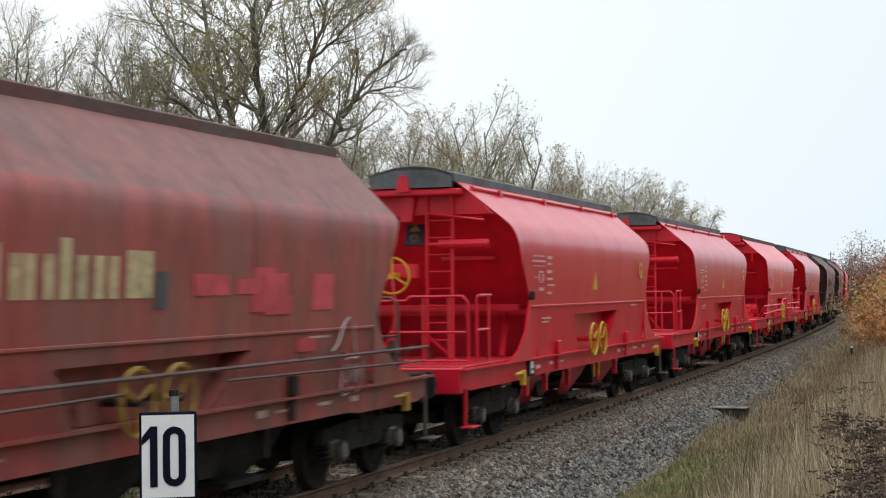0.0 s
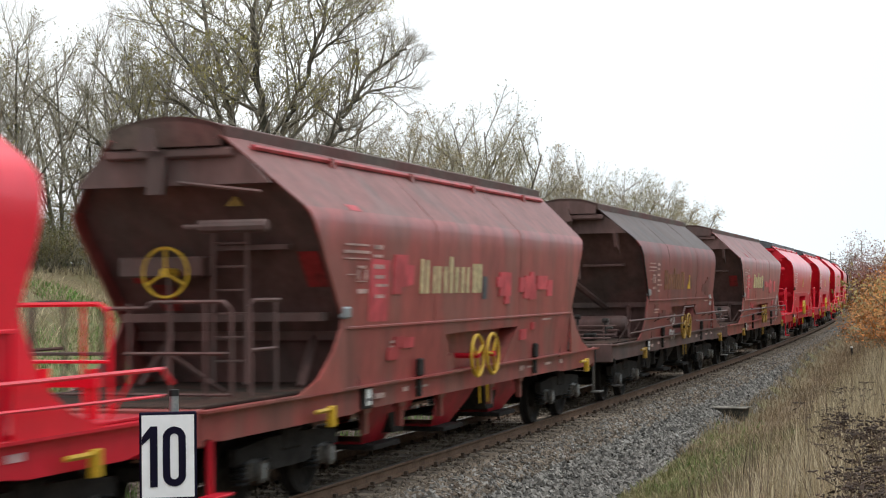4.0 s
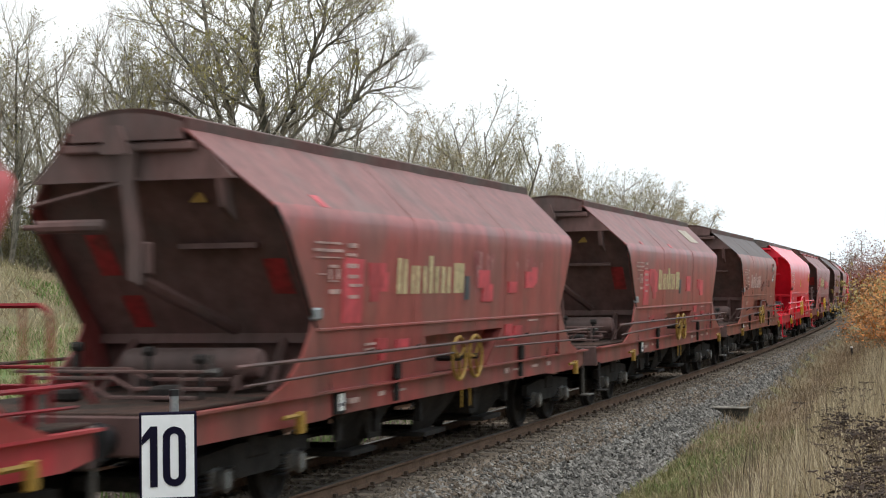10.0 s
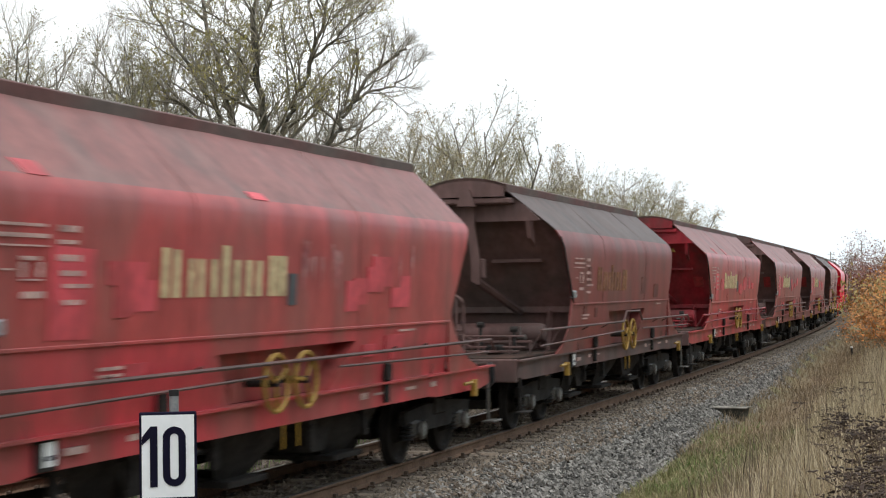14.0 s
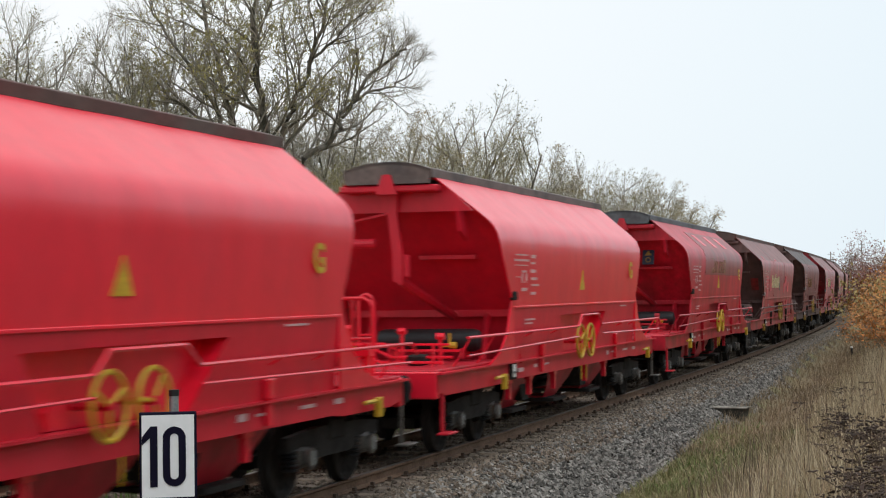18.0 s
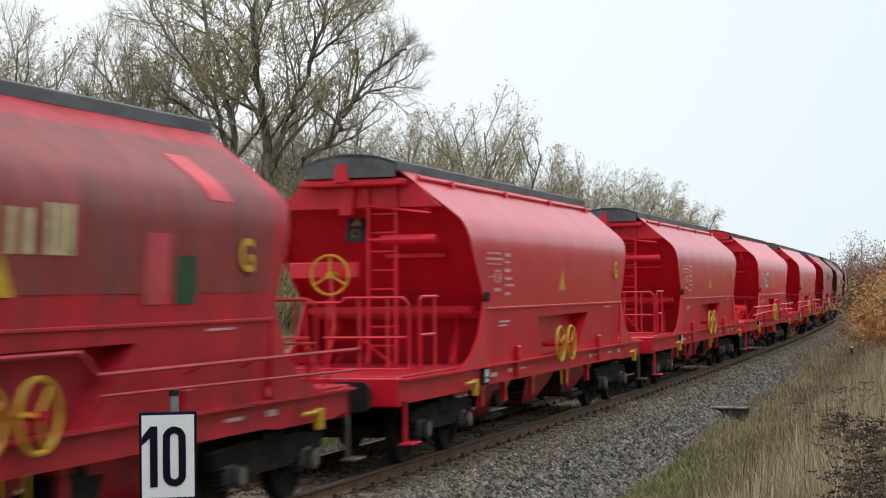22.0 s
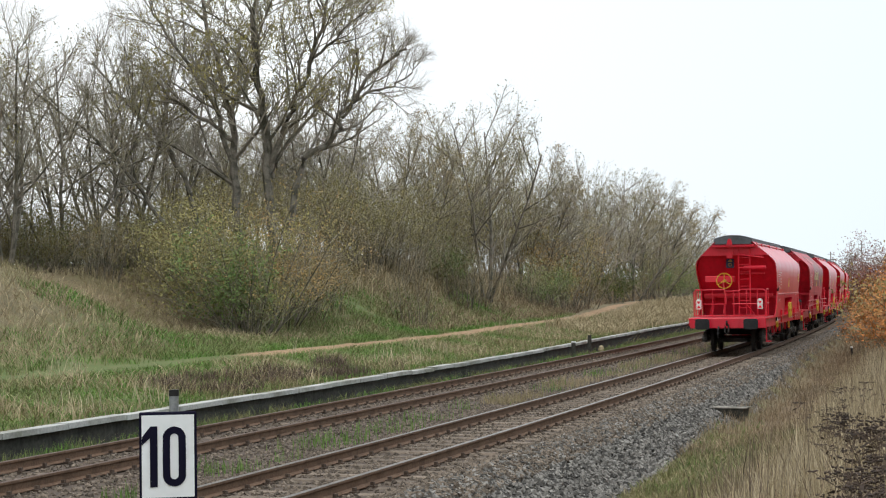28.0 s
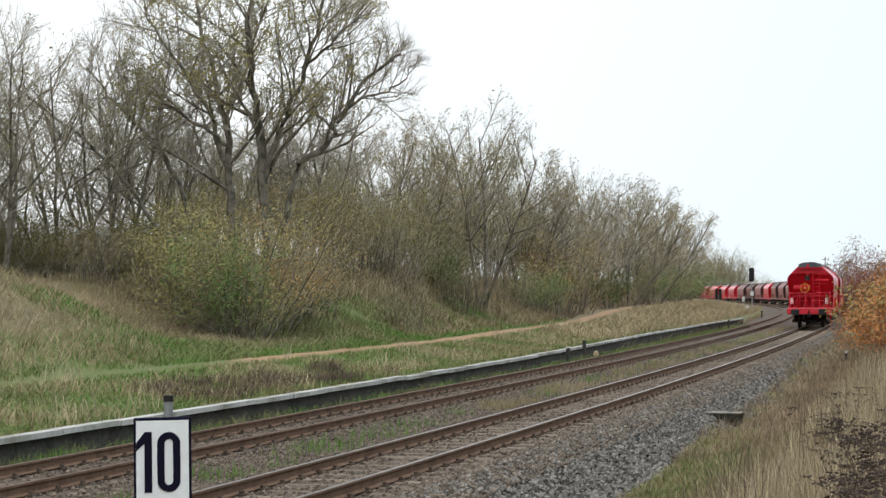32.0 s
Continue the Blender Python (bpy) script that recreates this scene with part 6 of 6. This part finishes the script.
def plant(protos, k, px, depth, scale, rz=None, drop=0.1):
    pr = protos[k]
    first = id(pr) not in _used
    _used.add(id(pr))
    place(pr, first, *from_view(px, depth), _rng.uniform(0, 360) if rz is None else rz, scale, drop)


for px, depth, k, sc in ((10, 60, 0, 0.94), (110, 64, 1, 1.02), (205, 68, 0, 1.06), (-70, 60, 1, 0.95), (290, 78, 0, 1.05),
                         (420, 82, 0, 0.85), (505, 84, 0, 0.85), (555, 82, 0, 0.8), (380, 80, 1, 0.75), (465, 88, 0, 0.8), (605, 90, 1, 0.8), (330, 80, 0, 0.8), (600, 84, 0, 0.95), (690, 90, 2, 0.88), (745, 96, 1, 0.93), (858, 98, 1, 1.28), (815, 108, 1, 1.1), (800, 114, 1, 1.15), (930, 118, 2, 1.05),
                         (960, 120, 0, 1.0), (995, 126, 1, 1.08), (1040, 138, 0, 1.1), (1085, 146, 1, 1.3), (1120, 156, 2, 1.2), (1140, 165, 1, 1.2), (1165, 170, 2, 1.22), (1185, 186, 1, 1.08), (1150, 190, 2, 1.15), (1200, 200, 2, 0.95), (1212, 225, 1, 0.85)):
    plant(BARE, k, px, depth, sc)
def path_depth(px):
    """Depth at which the path behind the tracks crosses a picture column."""
    return float(np.interp(px, (0, 450, 700, 930, 1100, 1190, 1260), (44, 53, 65, 95, 150, 200, 260)))


for k in range(9):
    px = -60 + 460 * k / 8 + _rng.uniform(-15, 15)
    plant(BUSH, _rng.choice((0, 0, 1, 2)), px, 63 + _rng.uniform(-1, 6), _rng.uniform(0.6, 0.95))
for px, depth, sc in ((-25, 62, 0.75), (35, 63, 0.8), (85, 62, 0.7), (135, 64, 0.75)):
    plant(BUSH, 0, px, depth, sc)
for px, depth, sc in ((-20, 66, 0.5), (60, 68, 0.45), (150, 70, 0.5), (215, 68, 0.5), (290, 70, 0.6), (350, 72, 0.6), (410, 74, 0.6)):
    plant(BUSH, 3, px, depth, sc)
for k in range(16):
    px = 790 + 420 * k / 15 + _rng.uniform(-12, 12)
    plant(BUSH, _rng.choice((0, 1, 1, 1, 2)) if px > 800 else 1, px, path_depth(px) * (1.10 + _rng.uniform(0.0, 0.12) + 0.08 * (px < 800)), _rng.uniform(0.55, 0.95))
for k in range(22):
    px = 640 + 590 * k / 21 + _rng.uniform(-14, 14)
    plant(BUSH, 3, px, path_depth(px) * 1.26 + _rng.uniform(2, 10), _rng.uniform(0.8, 1.1) * (0.66 if px < 800 else 1.0))
for px, depth, k in ((452, 58.5, 5), (428, 58, 6), (432, 59.5, 7), (505, 62, 5), (372, 62, 7), (400, 61, 6)):
    plant(BUSH, k, px, depth, 1.0 if depth < 60 else 0.85, 0.0, 0.15)
for px, depth, sc in ((520, 76, 0.62), (560, 78, 0.66), (600, 80, 0.68), (640, 80, 0.66), (685, 84, 0.7)):
    plant(BUSH, 3, px, depth, sc)
for px, depth, k, sc in ((345, 64, 2, 0.75), (575, 66, 1, 0.7), (730, 72, 1, 0.72), (548, 64, 0, 0.7), (300, 67, 0, 0.8), (250, 68, 2, 0.7), (320, 65, 4, 0.75), (270, 66, 4, 0.7),
                         (20, 69, 2, 0.6), (75, 70, 0, 0.6), (130, 70, 2, 0.7), (180, 70, 0, 0.7), (230, 71, 0, 0.8), (100, 67, 4, 0.6), (1236, 235, 2, 1.7), (1180, 172, 2, 1.5)):
    plant(BUSH, k, px, depth, sc, drop=0.15)
_used.add(id(ORANGE))
for i, (px, depth, sc) in enumerate(((1606, 62, 1.1), (1588, 76, 0.95), (1566, 94, 0.95), (1550, 112, 1.0), (1532, 128, 0.8), (1690, 52, 1.3), (1650, 74, 1.4), (1620, 96, 1.4), (1590, 140, 1.5))):
    place(ORANGE, i == 0, *from_view(px, depth), i * 70, sc, 0.15)


def unseen_hedge():
    """Unseen hawthorn hedge, added along the right past the camera to darken wagon-side reflections."""
    for k in range(34):
        s, lat = -58 + 4.4 * k, -17.5 - 2.0 * smooth(-20, 10, -58 + 4.4 * k) + _rng.uniform(-0.8, 0.8)
        X, Y, _ = line(s, lat)
        if Y > 2 and X / Y * 2942 + 784 < 1760:
            continue
        place(ORANGE if k % 3 else BUSH[0], False, float(X), float(Y), k * 57, _rng.uniform(1.9, 2.4), 0.15)


unseen_hedge()


def far_wood():
    """Far woodland on the horizon."""
    for i, (px, depth, sc) in enumerate(((1250, 420, 1.0), (1262, 425, 1.2), (1275, 430, 1.25), (1288, 440, 1.3), (1300, 440, 1.2), (1312, 445, 1.0), (1324, 450, 0.8), (1350, 600, 0.8), (1372, 620, 0.7), (1575, 330, 0.8))):
        plant(BUSH, 3, px, depth * 1.6, sc * 2.3)


far_wood()
for px, depth, k, sc in ((985, 116, 4, 1.5), (1000, 122, 4, 1.7), (780, 92, 2, 0.9), (612, 78, 1, 0.8), (668, 84, 1, 0.7), (722, 84, 1, 0.8), (760, 92, 0, 0.8)):
    plant(BUSH, k, px, depth, sc)
for px, depth, k, sc in ((1222, 212, 2, 1.9), (1208, 196, 2, 1.5), (1190, 180, 0, 1.4), (1150, 160, 0, 1.3), (1090, 143, 2, 1.2), (1030, 126, 0, 1.2), (960, 112, 2, 1.1)):
    plant(BUSH, k, px, depth, sc)


def blades(name, label, count, region, hgt, width, mat, seed, droop=0.35, low_edge=False):
    """Grass: tapered bent blades scattered where region() lets them."""
    rng = np.random.default_rng(seed)
    s, la = region(rng, count)
    x, y, _ = line(s, la)
    z = height(s, la)
    n = len(s)
    h = hgt * rng.uniform(0.5, 1.25, n)
    if low_edge:
        h = h * np.clip((ballast_edge(s) - la) / 3.0, 0.2, 1.0)
    a = rng.uniform(0, 2 * np.pi, n)
    b = rng.uniform(0, 2 * np.pi, n)
    w = width * rng.uniform(0.6, 1.3, n)
    lx, ly = np.cos(b) * h * droop * rng.uniform(0.2, 1.2, n), np.sin(b) * h * droop * rng.uniform(0.2, 1.2, n)
    c, d = np.cos(a) * w, np.sin(a) * w
    V = np.stack([np.stack([x - c, y - d, z - 0.03], 1), np.stack([x + c, y + d, z - 0.03], 1), np.stack([x + lx * .35 + c * .7, y + ly * .35 + d * .7, z + h * .6], 1),
                  np.stack([x + lx * .35 - c * .7, y + ly * .35 - d * .7, z + h * .6], 1), np.stack([x + lx, y + ly, z + h], 1)], 1)
    o = (np.arange(n) * 5)[:, None]
    F4 = (np.array([[0, 1, 2, 3]]) + o).tolist()
    F3 = (np.array([[3, 2, 4]]) + o).tolist()
    me = bpy.data.meshes.new(name)
    me.from_pydata(V.reshape(-1, 3).tolist(), [], F4 + F3)
    me.materials.append(mat)
    return tagged(new(name, me), label, "grass", kind="stuff")


def clumpy(s, la, scale, cut):
    return np.array([noise.noise(Vector((a * scale, b * scale, 3.1))) for a, b in zip(s, la)]) > cut


def zone(s0, s1, l0, l1, cut=None, scale=0.5, power=1.4):
    def pick(rng, n):
        s = s0 + (s1 - s0) * rng.random(n) ** power
        la = rng.uniform(0, 1, n)
        la = (l0(s) if callable(l0) else l0) * (1 - la) + (l1(s) if callable(l1) else l1) * la
        if cut is not None:
            k = clumpy(s, la, scale, cut)
            s, la = s[k], la[k]
        return s, la
    return pick


right_edge = lambda s: ballast_edge(s) + 0.05
blades("dry_grass", "tall dry straw-coloured grass beside the track", 42000, zone(-24, 80, -11, lambda s: ballast_edge(s) - 1.5, -0.2, 0.7, 1.7), 0.5, 0.0055, DRY_GRASS, 1, 0.6, True)
blades("dry_grass", "tangled pale straw in tall tufts beside the track", 26000, zone(-24, 50, -10, lambda s: ballast_edge(s) - 2.3, 0.0, 0.9, 1.6), 0.78, 0.0055, STRAW_PALE, 28, 0.5, True)
blades("dry_grass", "brown dead grass beside the track", 26000, zone(-24, 70, -10, lambda s: ballast_edge(s) - 0.3, -0.2, 1.1, 1.7), 0.34, 0.007, BROWN_GRASS, 24, 0.9, True)
blades("dry_grass", "dead brown stalks among the grass beside the track", 6500, zone(-24, 60, -10, lambda s: ballast_edge(s) - 0.9, 0.0, 0.9, 1.7), 1.15, 0.0042, WEED, 21, 0.3, True)
blades("green_grass", "patchy green grass beside the gravel", 20000, zone(-17, 1, -5.0, right_edge, -0.25, 0.6, 1.0), 0.12, 0.007, OLIVE_GRASS, 2, 0.9)
blades("green_grass", "green tufts in the dead grass", 2200, zone(-18, 4, -4.6, right_edge, 0.0, 0.8, 1.2), 0.16, 0.007, GREEN_GRASS, 22, 0.8)
blades("dry_grass", "short yellowed grass among the green", 9000, zone(-18, 3, -5.2, right_edge, -0.1, 0.8, 1.0), 0.16, 0.006, DRY_GRASS, 39, 1.1)
blades("dry_grass", "brown weeds along the ballast edge", 14000, zone(-4, 75, lambda s: ballast_edge(s) - 1.8, lambda s: ballast_edge(s) + 0.1, -0.3, 1.1, 1.2), 0.24, 0.007, BROWN_GRASS, 27, 0.8)
bank_in = lambda s: path_centre(s) + 1.8
blades("bank_grass", "long dry grass on the bank", 60000, zone(-26, 80, bank_in, lambda s: path_centre(s) + 13, -0.05, 0.16, 1.2), 0.36, 0.009, DRY_GRASS, 3, 1.5)
blades("bank_grass", "brown grass on the bank", 30000, zone(-26, 70, lambda s: path_centre(s) + 2.2, lambda s: path_centre(s) + 12, -0.15, 0.3, 1.2), 0.3, 0.009, BROWN_GRASS, 25, 1.5)
blades("bank_grass", "olive green grass on the bank", 40000, zone(-26, 75, lambda s: path_centre(s) + 1.2, lambda s: path_centre(s) + 10, -0.1, 0.22, 1.1), 0.24, 0.010, OLIVE_GRASS, 34, 1.5)
blades("bank_grass", "green grass on the bank", 26000, zone(-26, 75, lambda s: path_centre(s) + 0.9, lambda s: path_centre(s) + 3.6, -0.3, 0.3, 1.0), 0.16, 0.010, GREEN_GRASS, 23, 1.5)
blades("bank_grass", "green grass on the old platform", 56000, zone(-24, 70, lambda s: platform_edge(s) + 0.4, lambda s: path_centre(s) - 1.0, -0.4, 0.22, 1.2), 0.13, 0.009, GREEN_GRASS, 4, 1.6)
blades("bank_grass", "olive grass on the old platform", 34000, zone(-24, 80, lambda s: platform_edge(s) + 0.25, lambda s: path_centre(s) - 0.8, -0.35, 0.3, 1.2), 0.15, 0.009, OLIVE_GRASS, 35, 1.6)
blades("bank_grass", "dry tufts on the old platform", 34000, zone(-24, 110, lambda s: platform_edge(s) + 0.1, lambda s: path_centre(s) - 1.4, 0.08, 0.3, 1.3), 0.30, 0.009, DRY_GRASS, 5, 1.5)
blades("bank_grass", "tall straw tufts on the old platform", 5000, zone(-20, 40, lambda s: platform_edge(s) + 0.6, lambda s: path_centre(s) - 0.9, 0.33, 0.5, 1.1), 0.6, 0.008, STRAW_PALE, 36, 0.6)
blades("bank_grass", "brown dead weeds on the old platform", 5000, zone(-3, 9, lambda s: platform_edge(s) + 0.5, lambda s: platform_edge(s) + 2.6, 0.0, 0.6, 1.0), 0.3, 0.012, WEED, 26, 0.6)
blades("bank_grass", "long straw on the far bank", 26000, zone(42, 190, lambda s: platform_edge(s) + 0.1, lambda s: path_centre(s) - 1.8, -0.25, 0.5, 1.0), 0.5, 0.018, DRY_GRASS, 31, 1.2)
blades("bank_grass", "brown and straw grass under the far trees", 18000, zone(30, 150, lambda s: path_centre(s) + 1.2, lambda s: path_centre(s) + 9, -0.3, 0.3, 1.0), 0.45, 0.018, BROWN_GRASS, 32, 1.4)
blades("bank_grass", "bright green grass beside the path", 34000, zone(6, 60, lambda s: path_centre(s) + 1.0, lambda s: path_centre(s) + 6.0, -0.3, 0.25, 1.0), 0.2, 0.014, GREEN_GRASS, 33, 1.5)
blades("bank_grass", "tall straw on the bank under the trees", 16000, zone(22, 75, lambda s: path_centre(s) + 5.0, lambda s: path_centre(s) + 11, -0.2, 0.25, 1.0), 0.8, 0.016, DRY_GRASS, 38, 0.9)
blades("track_weeds", "weeds growing along the far track", 16000, zone(-16, 100, 5.45, lambda s: platform_edge(s) + 0.05, -0.15, 0.8), 0.24, 0.008, GREEN_GRASS, 7)
blades("track_weeds", "olive and dry weeds under the platform edge", 14000, zone(-20, 100, 5.6, lambda s: platform_edge(s) + 0.08, -0.1, 0.6), 0.34, 0.008, OLIVE_GRASS, 37, 0.8)
blades("track_weeds", "sparse weeds between the tracks", 6000, zone(-16, 70, 1.6, 2.75, 0.12, 0.7), 0.22, 0.007, GREEN_GRASS, 8)
blades("track_weeds", "dry tufts between the tracks", 8000, zone(2, 90, 1.6, 2.75, 0.0, 0.5), 0.24, 0.007, DRY_GRASS, 9)


def dead_umbel(seed, tall, label):
    """A dead flat-headed weed: branching stalk with brown seed heads."""
    rng = random.Random(seed)
    w = thing("dead_weed", Matrix(), label, "weed", "dead weeds beside the track")
    st, hd = Shape(), Shape()
    for k in range(5):
        a = rng.random() * 6.28
        d = Vector((math.cos(a) * 0.25, math.sin(a) * 0.25, 1)).normalized()
        h = tall * rng.uniform(0.7, 1.05)
        pts = [(0.05 * math.cos(a), 0.05 * math.sin(a), -0.05)]
        for j in range(4):
            d = (d + Vector((rng.gauss(0, 0.09), rng.gauss(0, 0.09), 0))).normalized()
            pts.append(tuple(Vector(pts[-1]) + d * h / 4))
        st.tube(pts, 0.006, 4, 0.003)
        for j in range(9):
            f = Vector(pts[-1 - (j % 3 == 2)])
            o = Vector((rng.gauss(0, 0.085), rng.gauss(0, 0.085), rng.uniform(0.07, 0.12)))
            st.tube([f, f + o], 0.003, 3)
            for m in range(6):
                c = f + o + Vector((rng.gauss(0, 0.026), rng.gauss(0, 0.026), rng.gauss(0, 0.006)))
                hd.lathe([(-0.005, 0.005), (0.003, rng.uniform(0.010, 0.017)), (0.008, 0.005)], c, 2, 5)
        for j in range(6):
            f = Vector(pts[1 + j % 4])
            u = Vector((rng.gauss(0, 1), rng.gauss(0, 1), rng.gauss(-0.3, 0.5))).normalized() * 0.13
            n = u.orthogonal().normalized() * 0.018
            hd.add([f, f + u * 0.5 + n, f + u, f + u * 0.5 - n], [(0, 1, 2, 3)])
    part("stalk", st, WEED, w, fix=False, sharp=0)
    tagged(part("seed_head", hd, WEED_HEAD, w, "dark brown seed heads", fix=False, sharp=0), kind="stuff")
    return w


def weeds():
    protos = [dead_umbel(71, 0.95, "tall dead weed with flat brown seed heads"), dead_umbel(72, 0.75, "dead branching weed with dark seed heads"), dead_umbel(73, 1.15, "tall thin dead weed stalks beside the track")]
    rng = random.Random(9)
    spots = [(1505, 12.6, 0, 0.8), (1520, 13.2, 1, 1.1), (1538, 12.2, 0, 0.95), (1555, 12.9, 1, 1.2), (1572, 12.0, 0, 1.1), (1545, 15.0, 0, 1.1), (1585, 13.5, 2, 1.1), (1510, 29.0, 2, 0.8), (1500, 17.5, 2, 0.8), (1470, 20.0, 2, 0.75),
             (1535, 18.0, 2, 0.9), (1450, 26.0, 2, 0.8), (1550, 11.4, 1, 0.9)]
    seen = set()
    for px, d, k, sc in spots:
        X, Y = from_view(px, d)
        s, lat = to_line(X, Y)
        if lat > ballast_edge(s) - 0.3:
            continue
        place(protos[k], k not in seen, X, Y, rng.uniform(0, 360), sc)
        seen.add(k)


weeds()


# ---------- small trackside things ----------
def at_line(s, lat, dz=0.0, turn=0.0):
    x, y, th = line(s, lat)
    return pose(float(x), float(y), float(height(s, lat)) + dz, 0, 0, math.degrees(float(th)) + turn)


def trackside():
    slab = thing("concrete_slab", at_line(5.3, -2.66, 0.06, -12), "weathered concrete slab over a dark drain in the ballast shoulder", "slab")
    part("slab", Shape().box(-0.24, 0.22, -0.58, 0.58, 0.10, 0.135, 0.01), OLD_CONCRETE, slab)
    part("drain_wall", Shape().plate([(-0.42, -0.4), (0.42, -0.4), (0.55, 0.10), (-0.55, 0.10)], 0, -0.2, 0.18), DARK_WALL, slab, "dark drain wall")
    st = thing("white_stone", at_line(-1.2, -2.6, 0.0), "pale broken stone at the ballast edge", "stone")
    part("stone", Shape().lathe([(-0.05, 0.04), (-0.03, 0.07), (0.0, 0.05), (0.03, 0.015)], (0, 0, 0.03), 2, 5), CONCRETE, st, sharp=0)
    for s, lat, h, white in ((30.6, 6.05, 0.98, False), (26.2, 5.75, 0.72, True), (84.0, 6.6, 0.7, False), (88.0, 6.3, 0.8, False), (150, 7.0, 0.8, False)):
        p = thing("marker_post", at_line(s, lat), "short dark timber marker post beside the track", "post", "marker posts")
        part("post", Shape().box(-0.07, 0.07, -0.07, 0.07, -0.3, h, 0.015), DARK_WALL, p)
        if white:
            part("cap", Shape().box(-0.075, 0.075, -0.075, 0.075, h, h + 0.05, 0.01), WHITE, p, "white painted cap")
    rock = thing("limestone_rock", at_line(31.5, 5.75, 0.25), "yellowish rock leaning by a marker post", "stone")
    part("rock", Shape().lathe([(-0.15, 0.08), (0.0, 0.13), (0.12, 0.1), (0.18, 0.04)], (0, 0, 0), 2, 7), DRY_GRASS, rock, sharp=0)
    mk = thing("marker_post", at_line(42.0, -3.6), "small black post with white top", "post", "marker posts")
    part("post", Shape().lathe([(-0.2, 0.05), (0.42, 0.05)], (0, 0, 0), 2, 10), RUBBER, mk)
    part("cap", Shape().lathe([(0.42, 0.055), (0.5, 0.055)], (0, 0, 0), 2, 10), WHITE, mk, "white painted cap")
    # the signal by the curve
    sg = thing("railway_signal", pose(36.8, 195, 0.0, 0, 0, -10), "dark colour-light railway signal on a tall mast", "signal")
    part("mast", Shape().tube([(0, 0, -0.5), (0, 0, 4.0)], 0.07, 8), GALV, sg)
    part("signal_head", Shape().box(-0.30, 0.30, -0.12, 0.12, 3.65, 5.25, 0.05), RUBBER, sg)
    for z in (4.0, 4.45, 4.9):
        part("lens_hood", Shape().lathe([(-0.25, 0.13), (0, 0.13)], (0, -0.1, z), 1, 10), RUBBER, sg)
    part("number_plate", Shape().box(-0.22, 0.22, -0.10, -0.07, 2.0, 2.5), WHITE, sg, "white plate")
    part("base", Shape().box(-0.25, 0.25, -0.25, 0.25, -0.5, 0.5, 0.03), CONCRETE, sg)
    bd = thing("signal_board", pose(31.0, 184, 0.9, 0, 0, -10), "pair of small black signal boards on a post", "signal")
    part("post", Shape().tube([(0, 0, -0.5), (0, 0, 1.2)], 0.04, 6), GALV, bd)
    for x in (-0.2, 0.2):
        part("board", Shape().box(x - 0.17, x + 0.17, -0.04, 0.04, 0.8, 1.95, 0.02), RUBBER, bd)
    for px, d, z0, h in ((1324, 190, 0.3, 1.6), (1331, 188, 0.0, 0.9)):
        X, Y = from_view(px, d)
        w = thing("track_marker", pose(X, Y, z0), "small white trackside marker board on a post", "marker", "track markers")
        part("post", Shape().tube([(0, 0, -0.6), (0, 0, h)], 0.03, 6), GALV, w)
        part("board", Shape().box(-0.16, 0.16, -0.02, 0.02, h - 0.5, h, 0.01), WHITE, w)
    for px, d, tall in ((1470, 420, 10.6), (1474, 430, 9.4), (1525, 400, 12.5)):
        X, Y = from_view(px, d)
        u = thing("utility_pole", pose(X, Y, 0.5, 0, 0, 20), "far wooden utility pole with a crossarm", "pole", "utility poles")
        part("pole", Shape().tube([(0, 0, -0.5), (0, 0, tall)], 0.16, 8, 0.11), BARK, u)
        part("crossarm", Shape().box(-0.9, 0.9, -0.06, 0.06, tall - 0.7, tall - 0.55), BARK, u)


trackside()


# ---------- motion ----------
def motions():
    times = [0.5 * k for k in range(65)]
    for wg, at in zip(TRAIN, WHEEL_AT):
        walk(wg, [(t, wagon_pose(at, t)) for t in times])
    sets = [o for wg in TRAIN for o in wg.children_recursive if o.name.startswith("wheelset")]
    spin = [(k / 30.0, math.degrees(run_at(k / 30.0) / 0.46)) for k in range(961)]
    done = {}
    for o in sets:
        x = round(o.matrix_local.translation.x, 2)
        if x not in done:
            walk(o, [(t, pose(x, 0, 0.46, 0, a % 360.0, 0)) for t, a in spin])
            done[x] = o
        else:
            first = done[x]
            o.rotation_mode = "QUATERNION"
            o.animation_data_create()
            o.animation_data.action = first.animation_data.action
            o.animation_data.action_slot = first.animation_data.action_slot


motions()
